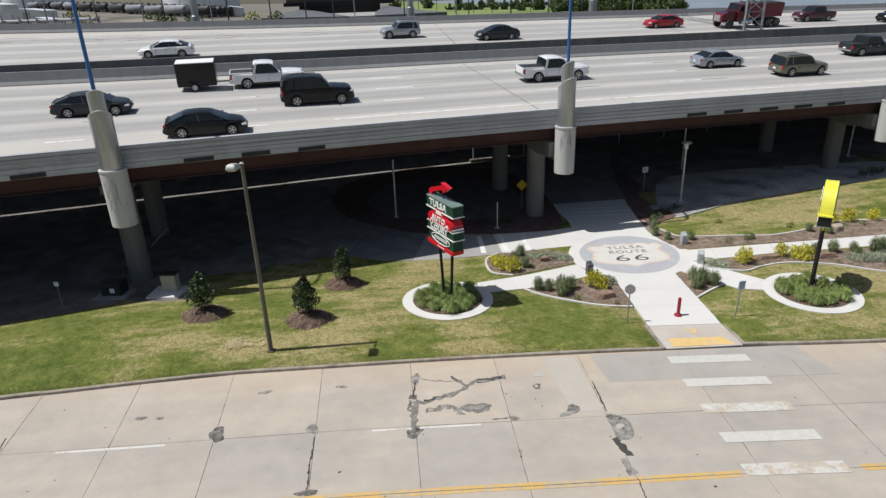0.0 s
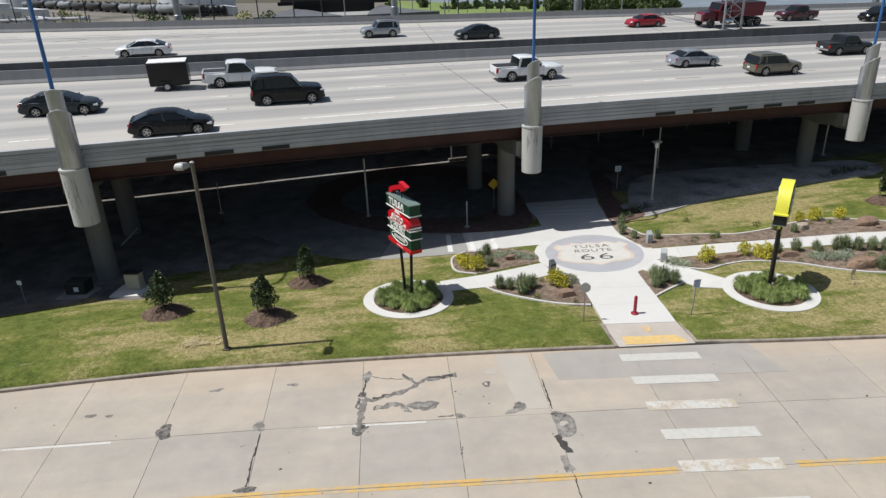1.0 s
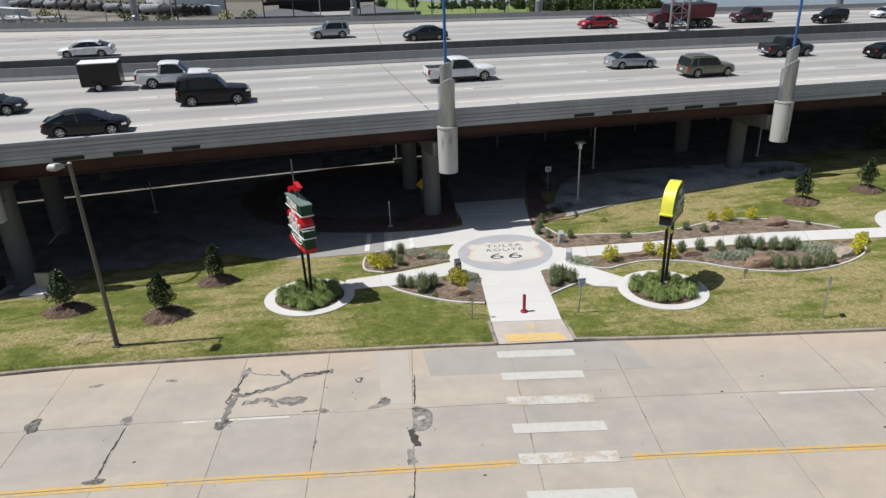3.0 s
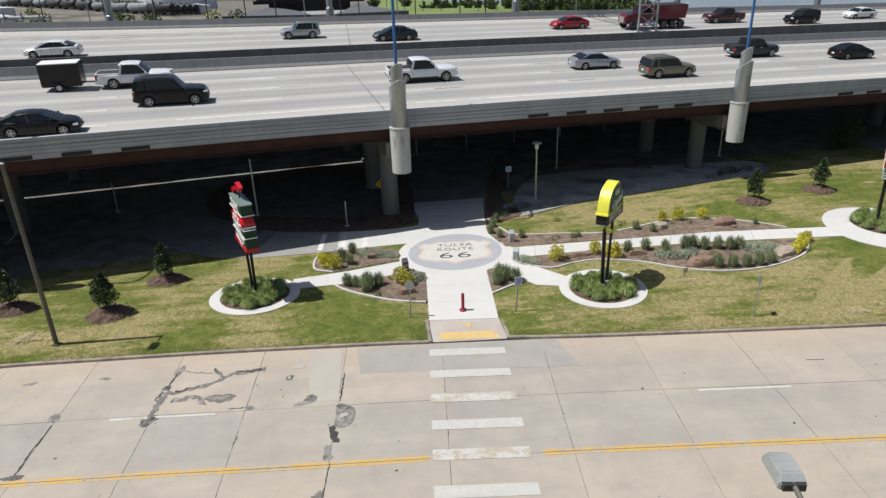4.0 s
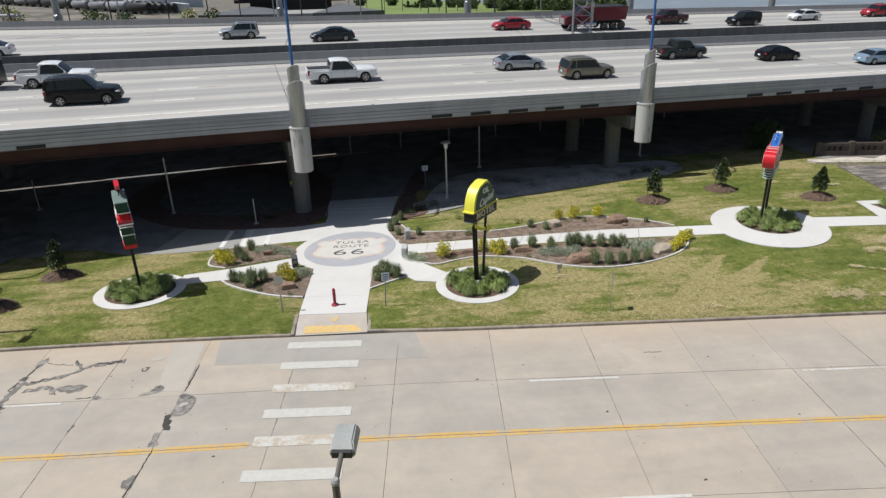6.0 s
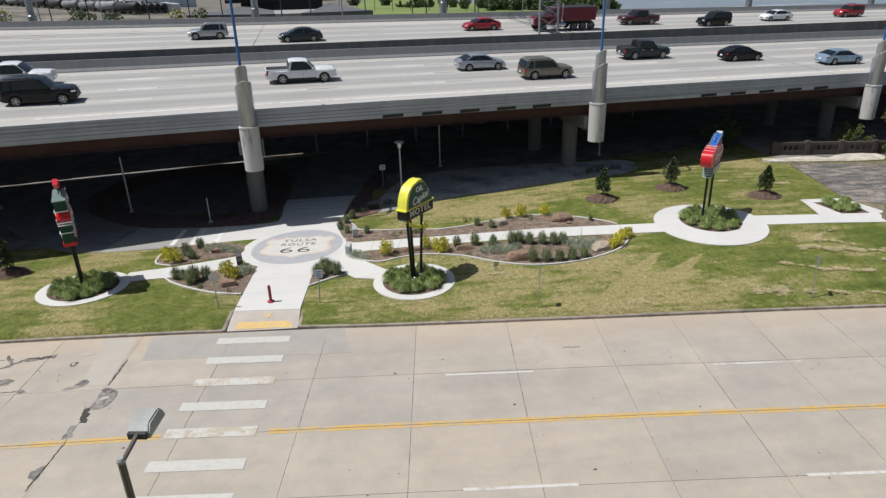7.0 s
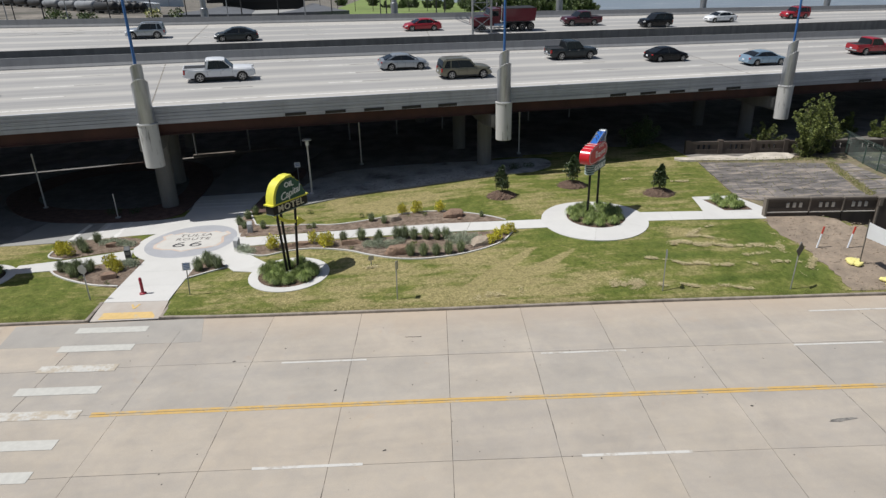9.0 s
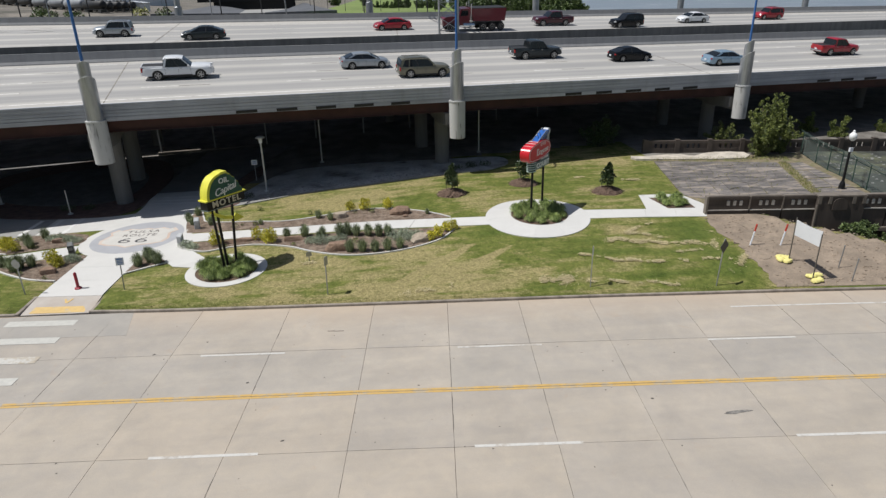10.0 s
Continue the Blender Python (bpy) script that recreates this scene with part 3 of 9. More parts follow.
def prism(bm, pts, z0, z1, m=None):
    """A polygon in x and y, raised from z0 to z1."""
    lo = [bm.verts.new((x, y, z0)) for x, y in pts]
    hi = [bm.verts.new((x, y, z1)) for x, y in pts]
    bm.faces.new(lo[::-1])
    bm.faces.new(hi)
    n = len(pts)
    for k in range(n):
        bm.faces.new((lo[k], lo[(k + 1) % n], hi[(k + 1) % n], hi[k]))
    if m is not None:
        bmesh.ops.transform(bm, matrix=m, verts=lo + hi)
    return bm


def upright(pts, thick, m=None, bm=None):
    """A polygon in x and z, with its thickness along y, centred."""
    bm = bm or bmesh.new()
    turn = Matrix.Rotation(radians(90), 4, "X")
    return prism(bm, pts, -thick / 2, thick / 2, turn if m is None else m @ turn)


def sweep(bm, stations, closed=True):
    """A skin through rows of points that run alongside one another."""
    rows = [[bm.verts.new(p) for p in st] for st in stations]
    n = len(rows[0])
    for a, b in zip(rows, rows[1:]):
        for k in range(n if closed else n - 1):
            bm.faces.new((a[k], a[(k + 1) % n], b[(k + 1) % n], b[k]))
    if closed:
        bm.faces.new(rows[0][::-1])
        bm.faces.new(rows[-1])
    return bm


def lettering(words, size, depth=0.01, spacing=1.0, bold=0.0):
    cu = bpy.data.curves.new("letters", "FONT")
    cu.body, cu.size, cu.extrude, cu.align_x, cu.align_y = words, size, depth, "CENTER", "CENTER"
    cu.space_character, cu.offset, cu.resolution_u = spacing, bold, 3
    ob = new("letters", cu)
    bpy.context.view_layer.update()
    me = bpy.data.meshes.new_from_object(ob.evaluated_get(bpy.context.evaluated_depsgraph_get()))
    bpy.data.objects.remove(ob)
    bpy.data.curves.remove(cu)
    return me


def letters(name, words, size, mat, parent, m, depth=0.01, spacing=1.0, bold=0.0, label="", squeeze=(1, 1, 1)):
    me = lettering(words, size, depth, spacing, bold)
    me.materials.clear()
    me.materials.append(mat)
    me.transform(m @ Matrix.Diagonal((*squeeze, 1)))
    ob = new(name, me)
    ob.parent = parent
    return tagged(ob, label)


def smooth01(v):
    v = min(1.0, max(0.0, v))
    return v * v * (3 - 2 * v)


def along(pts, x):
    return float(np.interp(x, [p[0] for p in pts], [p[1] for p in pts]))


def rounded(pts, steps=6):
    """A smooth closed line through points."""
    out, n = [], len(pts)
    for k in range(n):
        p0, p1, p2, p3 = (Vector(pts[(k + j - 1) % n]) for j in range(4))
        for s in range(steps):
            t = s / steps
            out.append(tuple(0.5 * (2 * p1 + (p2 - p0) * t + (2 * p0 - 5 * p1 + 4 * p2 - p3) * t * t + (3 * p1 - p0 - 3 * p2 + p3) * t ** 3)))
    return out


def smooth_line(pts, steps=8):
    """A smooth open line through points."""
    out, n = [], len(pts)
    for k in range(n - 1):
        p0, p1, p2, p3 = (Vector(pts[min(n - 1, max(0, k + j - 1))]) for j in range(4))
        for s in range(steps):
            t = s / steps
            out.append(tuple(0.5 * (2 * p1 + (p2 - p0) * t + (2 * p0 - 5 * p1 + 4 * p2 - p3) * t * t + (3 * p1 - p0 - 3 * p2 + p3) * t ** 3)))
    out.append(tuple(pts[-1]))
    return out


def circle(cx, cy, r, n=48, a0=0.0, a1=2 * math.pi):
    return [(cx + r * math.cos(a0 + (a1 - a0) * k / n), cy + r * math.sin(a0 + (a1 - a0) * k / n)) for k in range(n)]

# ---- the plan ----
KERB = [(-150, 8.0), (-60, 20.0), (-30, 23.7), (-18.1, 24.8), (-15.86, 24.9), (-12.2, 25.14), (-8.6, 25.31), (-4.0, 25.2), (0.0, 25.08), (4.4, 24.88), (9.4, 24.58), (11.6, 24.4), (15.3, 24.25), (17.6, 23.97), (22.0, 23.55), (31.4, 22.8), (40.8, 22.1), (47.0, 21.55), (58.2, 20.5), (90, 17.2), (200, 6.0)]
YELLOW = [(-150, 19.5), (-60, 18.3), (-20, 17.55), (-3.3, 17.1), (0.6, 16.92), (4.75, 16.67), (10.9, 16.36), (16.0, 16.06), (22.3, 15.58), (30.0, 14.98), (33.6, 14.67), (41.3, 14.02), (50.4, 13.2), (90, 9.5), (200, -1.0)]
KERB = smooth_line([(a, b) for a, b in KERB], 6)


def kerb_y(x):
    return along(KERB, x)


def yellow_y(x):
    return along(YELLOW, x)


def gz(x, y):
    """The height of the ground."""
    k = kerb_y(x)
    d = y - k
    if d < 0:
        return 0.0
    front = 0.13 + 0.42 * min(1.0, ((x - 14) / 27) ** 2)
    front = 0.12 + (front - 0.12) * smooth01(d / 4.0)
    back = min(0.95, 0.032 * (x - 10.5)) if x > 10.5 else max(-0.5, 0.01 * (x - 10.5))
    f = smooth01((d - 3) / 11)
    z = front * (1 - f) + back * f
    if x > 55:
        side = ((x - 57.2) * 5.6 + (y - 31.1) * 5.2) / 7.64
        rail = 31.62 - 0.13 * (x - 53.6)
        under = smooth01((rail + 0.5 - y) / 0.8) if x < 62.5 else smooth01((44 - y) / 2)
        z -= 3.4 * smooth01(side / 2.4) * under * smooth01((y - kerb_y(x) - 2.5) / 3)
    w = min(smooth01((x - 11.5) / 0.2), smooth01((15.55 - x) / 0.2))
    if w > 0 and d < 3:
        z *= 1 - w * (1 - smooth01(d / 2.6))
    if y > 90:
        f = smooth01((y - 90) / 120)
        far = 10.6 - 0.02 * x - 7.5 * smooth01((x - 108) / 30)
        if x < -45:
            far += 0.03 * min(130, -45 - x) * (1 - smooth01((y - 330) / 60))
        z = z * (1 - f) + f * max(-2.0, far)
    return z


def drape(bm, pts, lift, skirt=0.12, cell=2.0):
    """A flat slab with the outline pts, laid on the ground with its top at that height over it."""
    tmp = bmesh.new()
    f = tmp.faces.new([tmp.verts.new((x, y, 0)) for x, y in pts])
    if f.normal.z < 0 or f.calc_area() and (f.normal_update() or f.normal.z < 0):
        f.normal_flip()
    bmesh.ops.triangulate(tmp, faces=tmp.faces[:])
    for axis in (0, 1):
        vals = [v.co[axis] for v in tmp.verts]
        k = math.ceil(min(vals) / cell)
        while k * cell < max(vals):
            co, no = [0, 0, 0], [0, 0, 0]
            co[axis], no[axis] = k * cell, 1
            bmesh.ops.bisect_plane(tmp, geom=tmp.verts[:] + tmp.edges[:] + tmp.faces[:], plane_co=co, plane_no=no, dist=0.001)
            k += 1
    edges = [e for e in tmp.edges if e.is_boundary]
    low = bmesh.ops.extrude_edge_only(tmp, edges=edges)["geom"]
    low = {g for g in low if isinstance(g, bmesh.types.BMVert)}
    for v in tmp.verts:
        v.co.z = gz(v.co.x, v.co.y) + lift - (skirt if v in low else 0)
    me = bpy.data.meshes.new("tmp")
    bmesh.ops.recalc_face_normals(tmp, faces=tmp.faces)
    tmp.to_mesh(me)
    tmp.free()
    bm.from_mesh(me)
    bpy.data.meshes.remove(me)
    return bm


def paint(pts, lift, thick=0.004):
    """A thin layer of paint or patching on the street."""
    return prism(bmesh.new(), pts, lift, lift + thick)


# ---- ground sheet ----
xs = np.concatenate([[-3000, -1200, -600, -350, -240, -160, -110, -75, -55], np.arange(-42, 11.2, 0.75), [11.5, 11.78, 12.5, 13.5, 14.5, 15.28, 15.5, 16.0], np.arange(16.5, 92.1, 0.75), [100, 112, 125, 140, 170, 220, 300, 500, 1000, 3000]])
offs = np.concatenate([[-3000, -400, -120, -60, -21.5, -20.2, -19.9, -1.0, -0.06, 0.06], np.arange(0.5, 40, 0.75), [41, 43, 46, 50, 56, 64, 76, 92, 110, 135, 165, 200, 240, 280, 330, 400, 500, 700, 1200, 3000]])
verts, faces = [], []
for x in xs:
    ky = kerb_y(x) if -150 < x < 200 else kerb_y(np.clip(x, -150, 200))
    for o in offs:
        y = ky + o
        if o < -20:
            z = 0.10
        elif o < 0.0:
            z = -0.32
        else:
            z = gz(x, y) - (0.08 if 11.7 < x < 15.35 and o < 6 else 0) + (0.03 * noise.noise((x * 0.35, y * 0.35, 0)) * smooth01(o / 2) if o < 90 else 0)
        verts.append((x, y, z))
nx, ny = len(xs), len(offs)
for i in range(nx - 1):
    for j in range(ny - 1):
        a = i * ny + j
        faces.append((a, a + ny, a + ny + 1, a + 1))
me = bpy.data.meshes.new("ground")
me.from_pydata(verts, [], faces)
for m_ in ("lawn", "subbase", "shade_soil", "far_grass", "far_yard"):
    me.materials.append(M[m_])
HWA, HWO = HW_ANGLE, Vector((11.13, 40.33))
HU, HV = Vector((math.cos(HWA), math.sin(HWA))), Vector((-math.sin(HWA), math.cos(HWA)))


def bend(u):
    """How far the near edge swings out at the west end; the median runs straight."""
    return 0.0019 * max(u, -110) ** 2 if u < 0 else 0.0


def hw(u, v):
    """A place by its distance along the viaduct's near edge and across it."""
    p = HWO + HU * u + HV * (v - bend(u) * max(0.0, 1 - v / 20.0))
    return p.x, p.y


def uv_of(x, y):
    d = Vector((x, y)) - HWO
    u = d.dot(HU)
    v = d.dot(HV)
    return u, v if v > 20 else (v + bend(u)) / (1 + bend(u) / 20.0)


for p in me.polygons:
    c = p.center
    o = c.y - kerb_y(np.clip(c.x, -150, 200))
    u, v = uv_of(c.x, c.y)
    if -20 < o < 0:
        p.material_index = 1
    elif v > 150:
        p.material_index = 3 if c.x > 12 else 4
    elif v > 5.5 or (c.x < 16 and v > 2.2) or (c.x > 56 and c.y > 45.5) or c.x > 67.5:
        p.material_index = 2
    p.use_smooth = True
ground = tagged(new("ground", me), "mown lawn with dry patches, soil under the viaduct, far fields", "ground", "", "structure")

water_bm = bmesh.new()
prism(water_bm, [(118, 330), (700, 180), (3500, 100), (3500, 3800), (-100, 3800), (60, 900)], 2.0, 4.2)
setting("water", water_bm, M["water"], "wide grey-blue river with riffles", "river")

# ---- the street: slabs, joints, lines ----
road = new("road")
tagged(road, "wide concrete street of jointed slabs", "road", "", "structure")
SKEW = ([-12, -4, 8, 17], [-0.06, -0.02, 0.045, 0.095])
JX = [-58, -54, -50, -46, -42, -38, -34, -30, -26, -23.6, -19.8, -16.0, -11.9, -7.95, -4.06, -0.16, 3.6, 7.4, 11.9, 16.6, 21.1, 25.75, 30.25, 34.2, 38.05, 41.9, 46.55, 51.5, 55.7, 59.9, 64.1, 68.4, 72.7, 77.0, 81.5, 86, 90.5, 95]
ROWS_Y = [-11.6, -7.4, -3.62, 0.0, 3.55, None]


def row_y(k, x):
    return kerb_y(x) + 0.02 if ROWS_Y[k] is None else yellow_y(x) + ROWS_Y[k]


def street_pt(xj, k):
    x = xj
    for _ in range(3):
        x = xj + float(np.interp(xj, *SKEW)) * (row_y(k, x) - 20.0)
    return x, row_y(k, x)


slab_rng = random.Random(5)
for a, b in zip(JX, JX[1:]):
    for k in range(len(ROWS_Y) - 1):
        q = [Vector(street_pt(a, k)), Vector(street_pt(b, k)), Vector(street_pt(b, k + 1)), Vector(street_pt(a, k + 1))]
        mid = sum(q, Vector((0, 0))) / 4
        g = 0.008
        q = [p + Vector((g if p.x < mid.x else -g, g if p.y < mid.y else -g)) for p in q]
        bm = bmesh.new()
        dz = slab_rng.uniform(-0.003, 0.002)
        prism(bm, [(p.x - mid.x, p.y - mid.y) for p in q], -0.22, 0)
        ob = new("slab", finish(bm, "slab", M["street"]))
        ob.location = (mid.x, mid.y, dz)
        ob.parent = road


def line_strip(x0, x1, off, width, mat, name="lane_line", lift=0.003, step=2.0, fn=yellow_y):
    n = max(1, int(abs(x1 - x0) / step))
    X = np.linspace(x0, x1, n + 1)
    lo = [(x, fn(x) + off - width / 2) for x in X]
    hi = [(x, fn(x) + off + width / 2) for x in X]
    ob = part(name, paint(lo + hi[::-1], lift), M[mat], road)
    return ob


for sgn in (-0.088, 0.088):
    line_strip(-58, 10.9, sgn, 0.14, "yellow_line", "yellow_line", step=3)
    line_strip(15.1, 94, sgn, 0.14, "yellow_line", "yellow_line", step=3)
for x0, x1 in ((-25.9, -22.0), (-13.9, -9.8), (-1.85, 2.4), (22.42, 26.32), (34.4, 38.35), (46.2, 50.4), (58.2, 62.2), (70, 74)):
    line_strip(x0, x1, 3.42 if x0 < 5 else 3.38, 0.125, "white_line")
for x0, x1 in ((-14, -10), (-2, 2), (22.25, 26.2), (34.1, 38.1), (46.0, 50.0), (58, 62)):
    line_strip(x0, x1, -3.6, 0.14, "white_line")
line_strip(49.0, 94, -1.45, 0.12, "white_line", "edge_line", fn=kerb_y)

# repairs: a grey patch by the crossing, a paler strip, dark asphalt fills and cracks
part("street_patch", paint([(8.3, 22.3), (18.2, 21.5), (17.75, 24.0), (8.1, 24.55)], 0.001, 0.004), M["patch_grey"], road, "grey patch of newer concrete")
part("street_patch", paint([(6.2, 20.55), (7.48, 20.4), (7.36, 24.5), (5.85, 24.7)], 0.001, 0.003), M["patch_light"], road, "pale strip of newer concrete")
blob_rng = random.Random(11)


def blob(x, y, rx, ry, rot=0.0, n=34, rough=0.24):
    pts = []
    for k in range(n):
        a = 2 * math.pi * k / n
        r = 1 + 0.18 * math.sin(2 * a + x) + 0.13 * math.sin(3 * a + 5 * y) + 0.08 * math.sin(7 * a + 3 * x) + blob_rng.uniform(-0.05, 0.05)
        dx, dy = rx * r * math.cos(a), ry * r * math.sin(a)
        pts.append((x + dx * math.cos(rot) - dy * math.sin(rot), y + dx * math.sin(rot) + dy * math.cos(rot)))
    return pts


def fissure(pts, w0, w1=None, rough=0.5, step=0.25, sway=0.05):
    """An uneven line through points, as a thin outline."""
    w1 = w0 if w1 is None else w1
    line = []
    for p, q in zip(pts, pts[1:]):
        p, q = Vector(p), Vector(q)
        n = max(1, int((q - p).length / step))
        for k in range(n):
            line.append(p.lerp(q, k / n) + Vector((blob_rng.uniform(-1, 1), blob_rng.uniform(-1, 1))) * sway)
    line.append(Vector(pts[-1]))
    left, right = [], []
    for k, p in enumerate(line):
        d = (line[min(k + 1, len(line) - 1)] - line[max(k - 1, 0)]).normalized()
        nrm = Vector((-d.y, d.x))
        w = (w0 + (w1 - w0) * k / len(line)) * (1 + blob_rng.uniform(-rough, rough)) / 2
        left.append(tuple(p + nrm * w))
        right.append(tuple(p - nrm * w))
    return left + right[::-1]


layers = itertools.count()


def repair(pts, mat, lift=0.004, name="street_patch", label="dark asphalt repair"):
    part(name, paint(pts, 0.001, lift + 0.0002 * next(layers)), M[mat], road, label)


# round fills over the joints, each with a darker ring or core
for x, y, rx, ry, rot, mt in ((-7.93, 21.08, 0.33, 0.42, 0.2, "asphalt_dark"), (-0.23, 20.15, 0.32, 0.34, 0, "asphalt_dark"), (-4.2, 20.9, 0.2, 0.36, 0.1, "patch_worn"), (-4.06, 17.42, 0.34, 0.16, 0.1, "asphalt_dark"),
                              (2.38, 21.33, 0.55, 0.34, 0.1, "asphalt"), (5.15, 22.46, 0.19, 0.17, 0, "asphalt_dark"), (6.23, 20.7, 0.29, 0.28, 0.2, "asphalt"), (5.95, 20.45, 0.42, 0.12, 0.1, "patch_worn"), (5.5, 23.37, 0.3, 0.2, 0, "patch_light"),
                              (0.0, 23.75, 0.2, 0.42, 0, "patch_worn"), (1.36, 22.33, 0.2, 0.16, 0, "asphalt"), (-11.32, 22.57, 0.2, 0.13, 0, "asphalt"), (-10.54, 22.46, 0.14, 0.1, 0, "patch_worn"), (-6.49, 23.7, 0.3, 0.1, 0.1, "patch_worn"), (-3.21, 23.64, 0.24, 0.1, 0, "patch_worn"),
                              (7.0, 14.9, 0.2, 0.35, 0.3, "asphalt"), (44.6, 11.6, 0.5, 0.1, 0.0, "asphalt"), (3.75, 20.45, 0.22, 0.14, 0, "patch_worn"), (-16.1, 20.3, 0.16, 0.2, 0, "asphalt")):
    repair(blob(x, y, rx, ry, rot), mt)
for x, y, rx, ry, mt in ((-7.85, 21.02, 0.12, 0.2, "asphalt"), (-0.3, 20.18, 0.14, 0.16, "asphalt"), (5.13, 22.47, 0.09, 0.08, "patch_light"), (6.2, 20.85, 0.14, 0.09, "asphalt_dark"), (2.5, 21.3, 0.24, 0.12, "patch_worn"), (-0.1, 20.3, 0.09, 0.1, "crack")):
    repair(blob(x, y, rx, ry, 0.3), mt, 0.009)
# the grey fill by the crossing: pale body, dark upper part, a hole down to old concrete
repair(rounded([(7.48, 20.22), (7.95, 19.98), (8.15, 19.57), (8.05, 18.9), (7.73, 18.62), (7.33, 18.73), (7.38, 19.26), (7.34, 19.89)], 4), "patch_worn", label="grey fill with a dark edge")
repair(blob(7.66, 19.92, 0.26, 0.17, -0.4), "asphalt_dark", 0.009)
repair(blob(7.68, 19.4, 0.16, 0.15, 0.4), "patch_light", 0.009, label="bare concrete in the fill")
repair(fissure([(7.22, 18.72), (7.33, 18.28), (7.45, 17.75)], 0.2, 0.36, 0.3, 0.12), "crack", label="fresh dark asphalt fill")
repair(fissure([(7.15, 17.6), (7.2, 17.16), (7.24, 16.82)], 0.2, 0.26, 0.5, 0.12), "patch_worn")
# torn network of fills west of it
repair(fissure([(-0.22, 20.3), (-0.2, 20.9), (-0.16, 21.6), (-0.05, 22.1)], 0.26, 0.34, 0.5, 0.14), "asphalt")
repair(fissure([(-0.1, 21.3), (-0.42, 21.6), (-0.3, 22.2)], 0.06, 0.1, 0.6, 0.15), "asphalt_dark", 0.008)
repair(fissure([(-0.2, 22.25), (-0.12, 22.6)], 0.26, 0.2, 0.5, 0.12), "asphalt_dark", 0.007)
repair(fissure([(-0.1, 22.08), (0.3, 22.0), (0.75, 22.18), (1.36, 22.35), (1.8, 22.6), (2.29, 22.97), (2.7, 23.25)], 0.24, 0.14, 0.55, 0.14), "asphalt", 0.005)
repair(fissure([(0.3, 22.08), (0.75, 22.25), (1.0, 22.28)], 0.1, 0.06, 0.6, 0.12), "crack", 0.009, "crack", "filled crack")
repair(fissure([(2.6, 23.3), (3.0, 23.15), (3.4, 23.3), (3.95, 23.35)], 0.24, 0.3, 0.5, 0.14), "asphalt", 0.006)
repair(fissure([(2.75, 23.35), (3.3, 23.25), (3.8, 23.38)], 0.1, 0.14, 0.7, 0.12), "crack", 0.01, "crack", "filled crack")
repair(fissure([(1.6, 23.72), (1.88, 23.29), (2.2, 22.9)], 0.12, 0.24, 0.5, 0.12), "asphalt", 0.005)
repair(fissure([(1.6, 23.74), (1.85, 23.36)], 0.07, 0.05, 0.5, 0.1), "crack", 0.01, "crack", "filled crack")
repair(fissure([(0.26, 23.75), (0.9, 23.5), (1.59, 23.36)], 0.03, 0.05, 0.7, 0.15), "asphalt", 0.006, "crack", "filled crack")
repair(fissure([(0.35, 21.45), (0.69, 21.42), (1.1, 21.6), (1.42, 21.55), (1.75, 21.0)], 0.22, 0.16, 0.7, 0.12), "patch_worn")
repair(fissure([(1.4, 21.6), (1.62, 21.25), (1.85, 20.95)], 0.07, 0.05, 0.8, 0.1), "asphalt_dark", 0.008)
repair(fissure([(0.3, 21.3), (0.45, 21.55), (0.7, 21.5)], 0.05, 0.04, 0.8, 0.1), "asphalt_dark", 0.008)
# cracks that follow the joints
for pts, w, w1, mt in (([(7.6, 22.5), (7.54, 21.45), (7.49, 20.38)], 0.03, 0.06, "crack"), ([(-4.08, 20.4), (-4.07, 19.6), (-4.12, 18.8), (-4.08, 18.2), (-4.09, 17.56)], 0.035, 0.06, "crack"), ([(-0.02, 23.5), (-0.15, 22.5)], 0.05, 0.07, "crack"),
                       ([(-16.3, 22.0), (-15.9, 19.8)], 0.02, 0.03, "crack"), ([(7.3, 16.7), (7.2, 15.6), (7.05, 14.0)], 0.025, 0.03, "crack"),
                       ([(2.9, 20.5), (3.5, 20.5)], 0.05, 0.06, "asphalt"), ([(28.2, 20.4), (29.0, 20.35)], 0.02, 0.02, "crack"), ([(3.62, 18.6), (3.55, 18.2)], 0.04, 0.05, "asphalt")):
    repair(fissure(pts, w, w1, 0.8, 0.12, 0.025), mt, 0.010, "crack", "filled crack")
for x, y in ((9.7, 15.9), (13.0, 27.5), (27.0, 12.3), (25.0, 16.4), (41.7, 12.9), (-3.0, 18.3), (20.2, 19.4)):
    part("stain_spot", paint(blob(x, min(y, 20), 0.07, 0.04, 0.4, 9), 0.006, 0.003), M["crack"], road, "small dark spot")

bm = bmesh.new()
for _ in range(170):
    x = blob_rng.uniform(-24, 60)
    y = yellow_y(x) + blob_rng.uniform(-9, 6.5)
    q = blob_rng.uniform(0.012, 0.036)
    a = blob_rng.uniform(0, 3)
    prism(bm, [(x + q * math.cos(a + k * 1.257) * blob_rng.uniform(0.7, 1.6), y + q * math.sin(a + k * 1.257)) for k in range(5)], 0.002, 0.007)
part("grit", bm, M["crack"], road, "scattered dark specks of grit")["kind"] = "stuff"

# uneven seal in the joints across the lanes
for xj in JX[9:30]:
    for k in range(len(ROWS_Y) - 1):
        if blob_rng.random() < 0.25:
            continue
        a, b = Vector(street_pt(xj, k)), Vector(street_pt(xj, k + 1))
        f0, f1 = (0.0, 1.0) if blob_rng.random() < 0.6 else (0.0, blob_rng.uniform(0.4, 0.9))
        mid_ = a.lerp(b, 0.5) + Vector((blob_rng.uniform(-0.012, 0.012), 0))
        part("joint_seal", paint(fissure([tuple(a.lerp(b, f0)), tuple(mid_), tuple(a.lerp(b, f1))], blob_rng.uniform(0.008, 0.019), None, 0.9, 0.3, 0.014), 0.001, 0.004), M["seal"], road, "dark uneven joint seal")

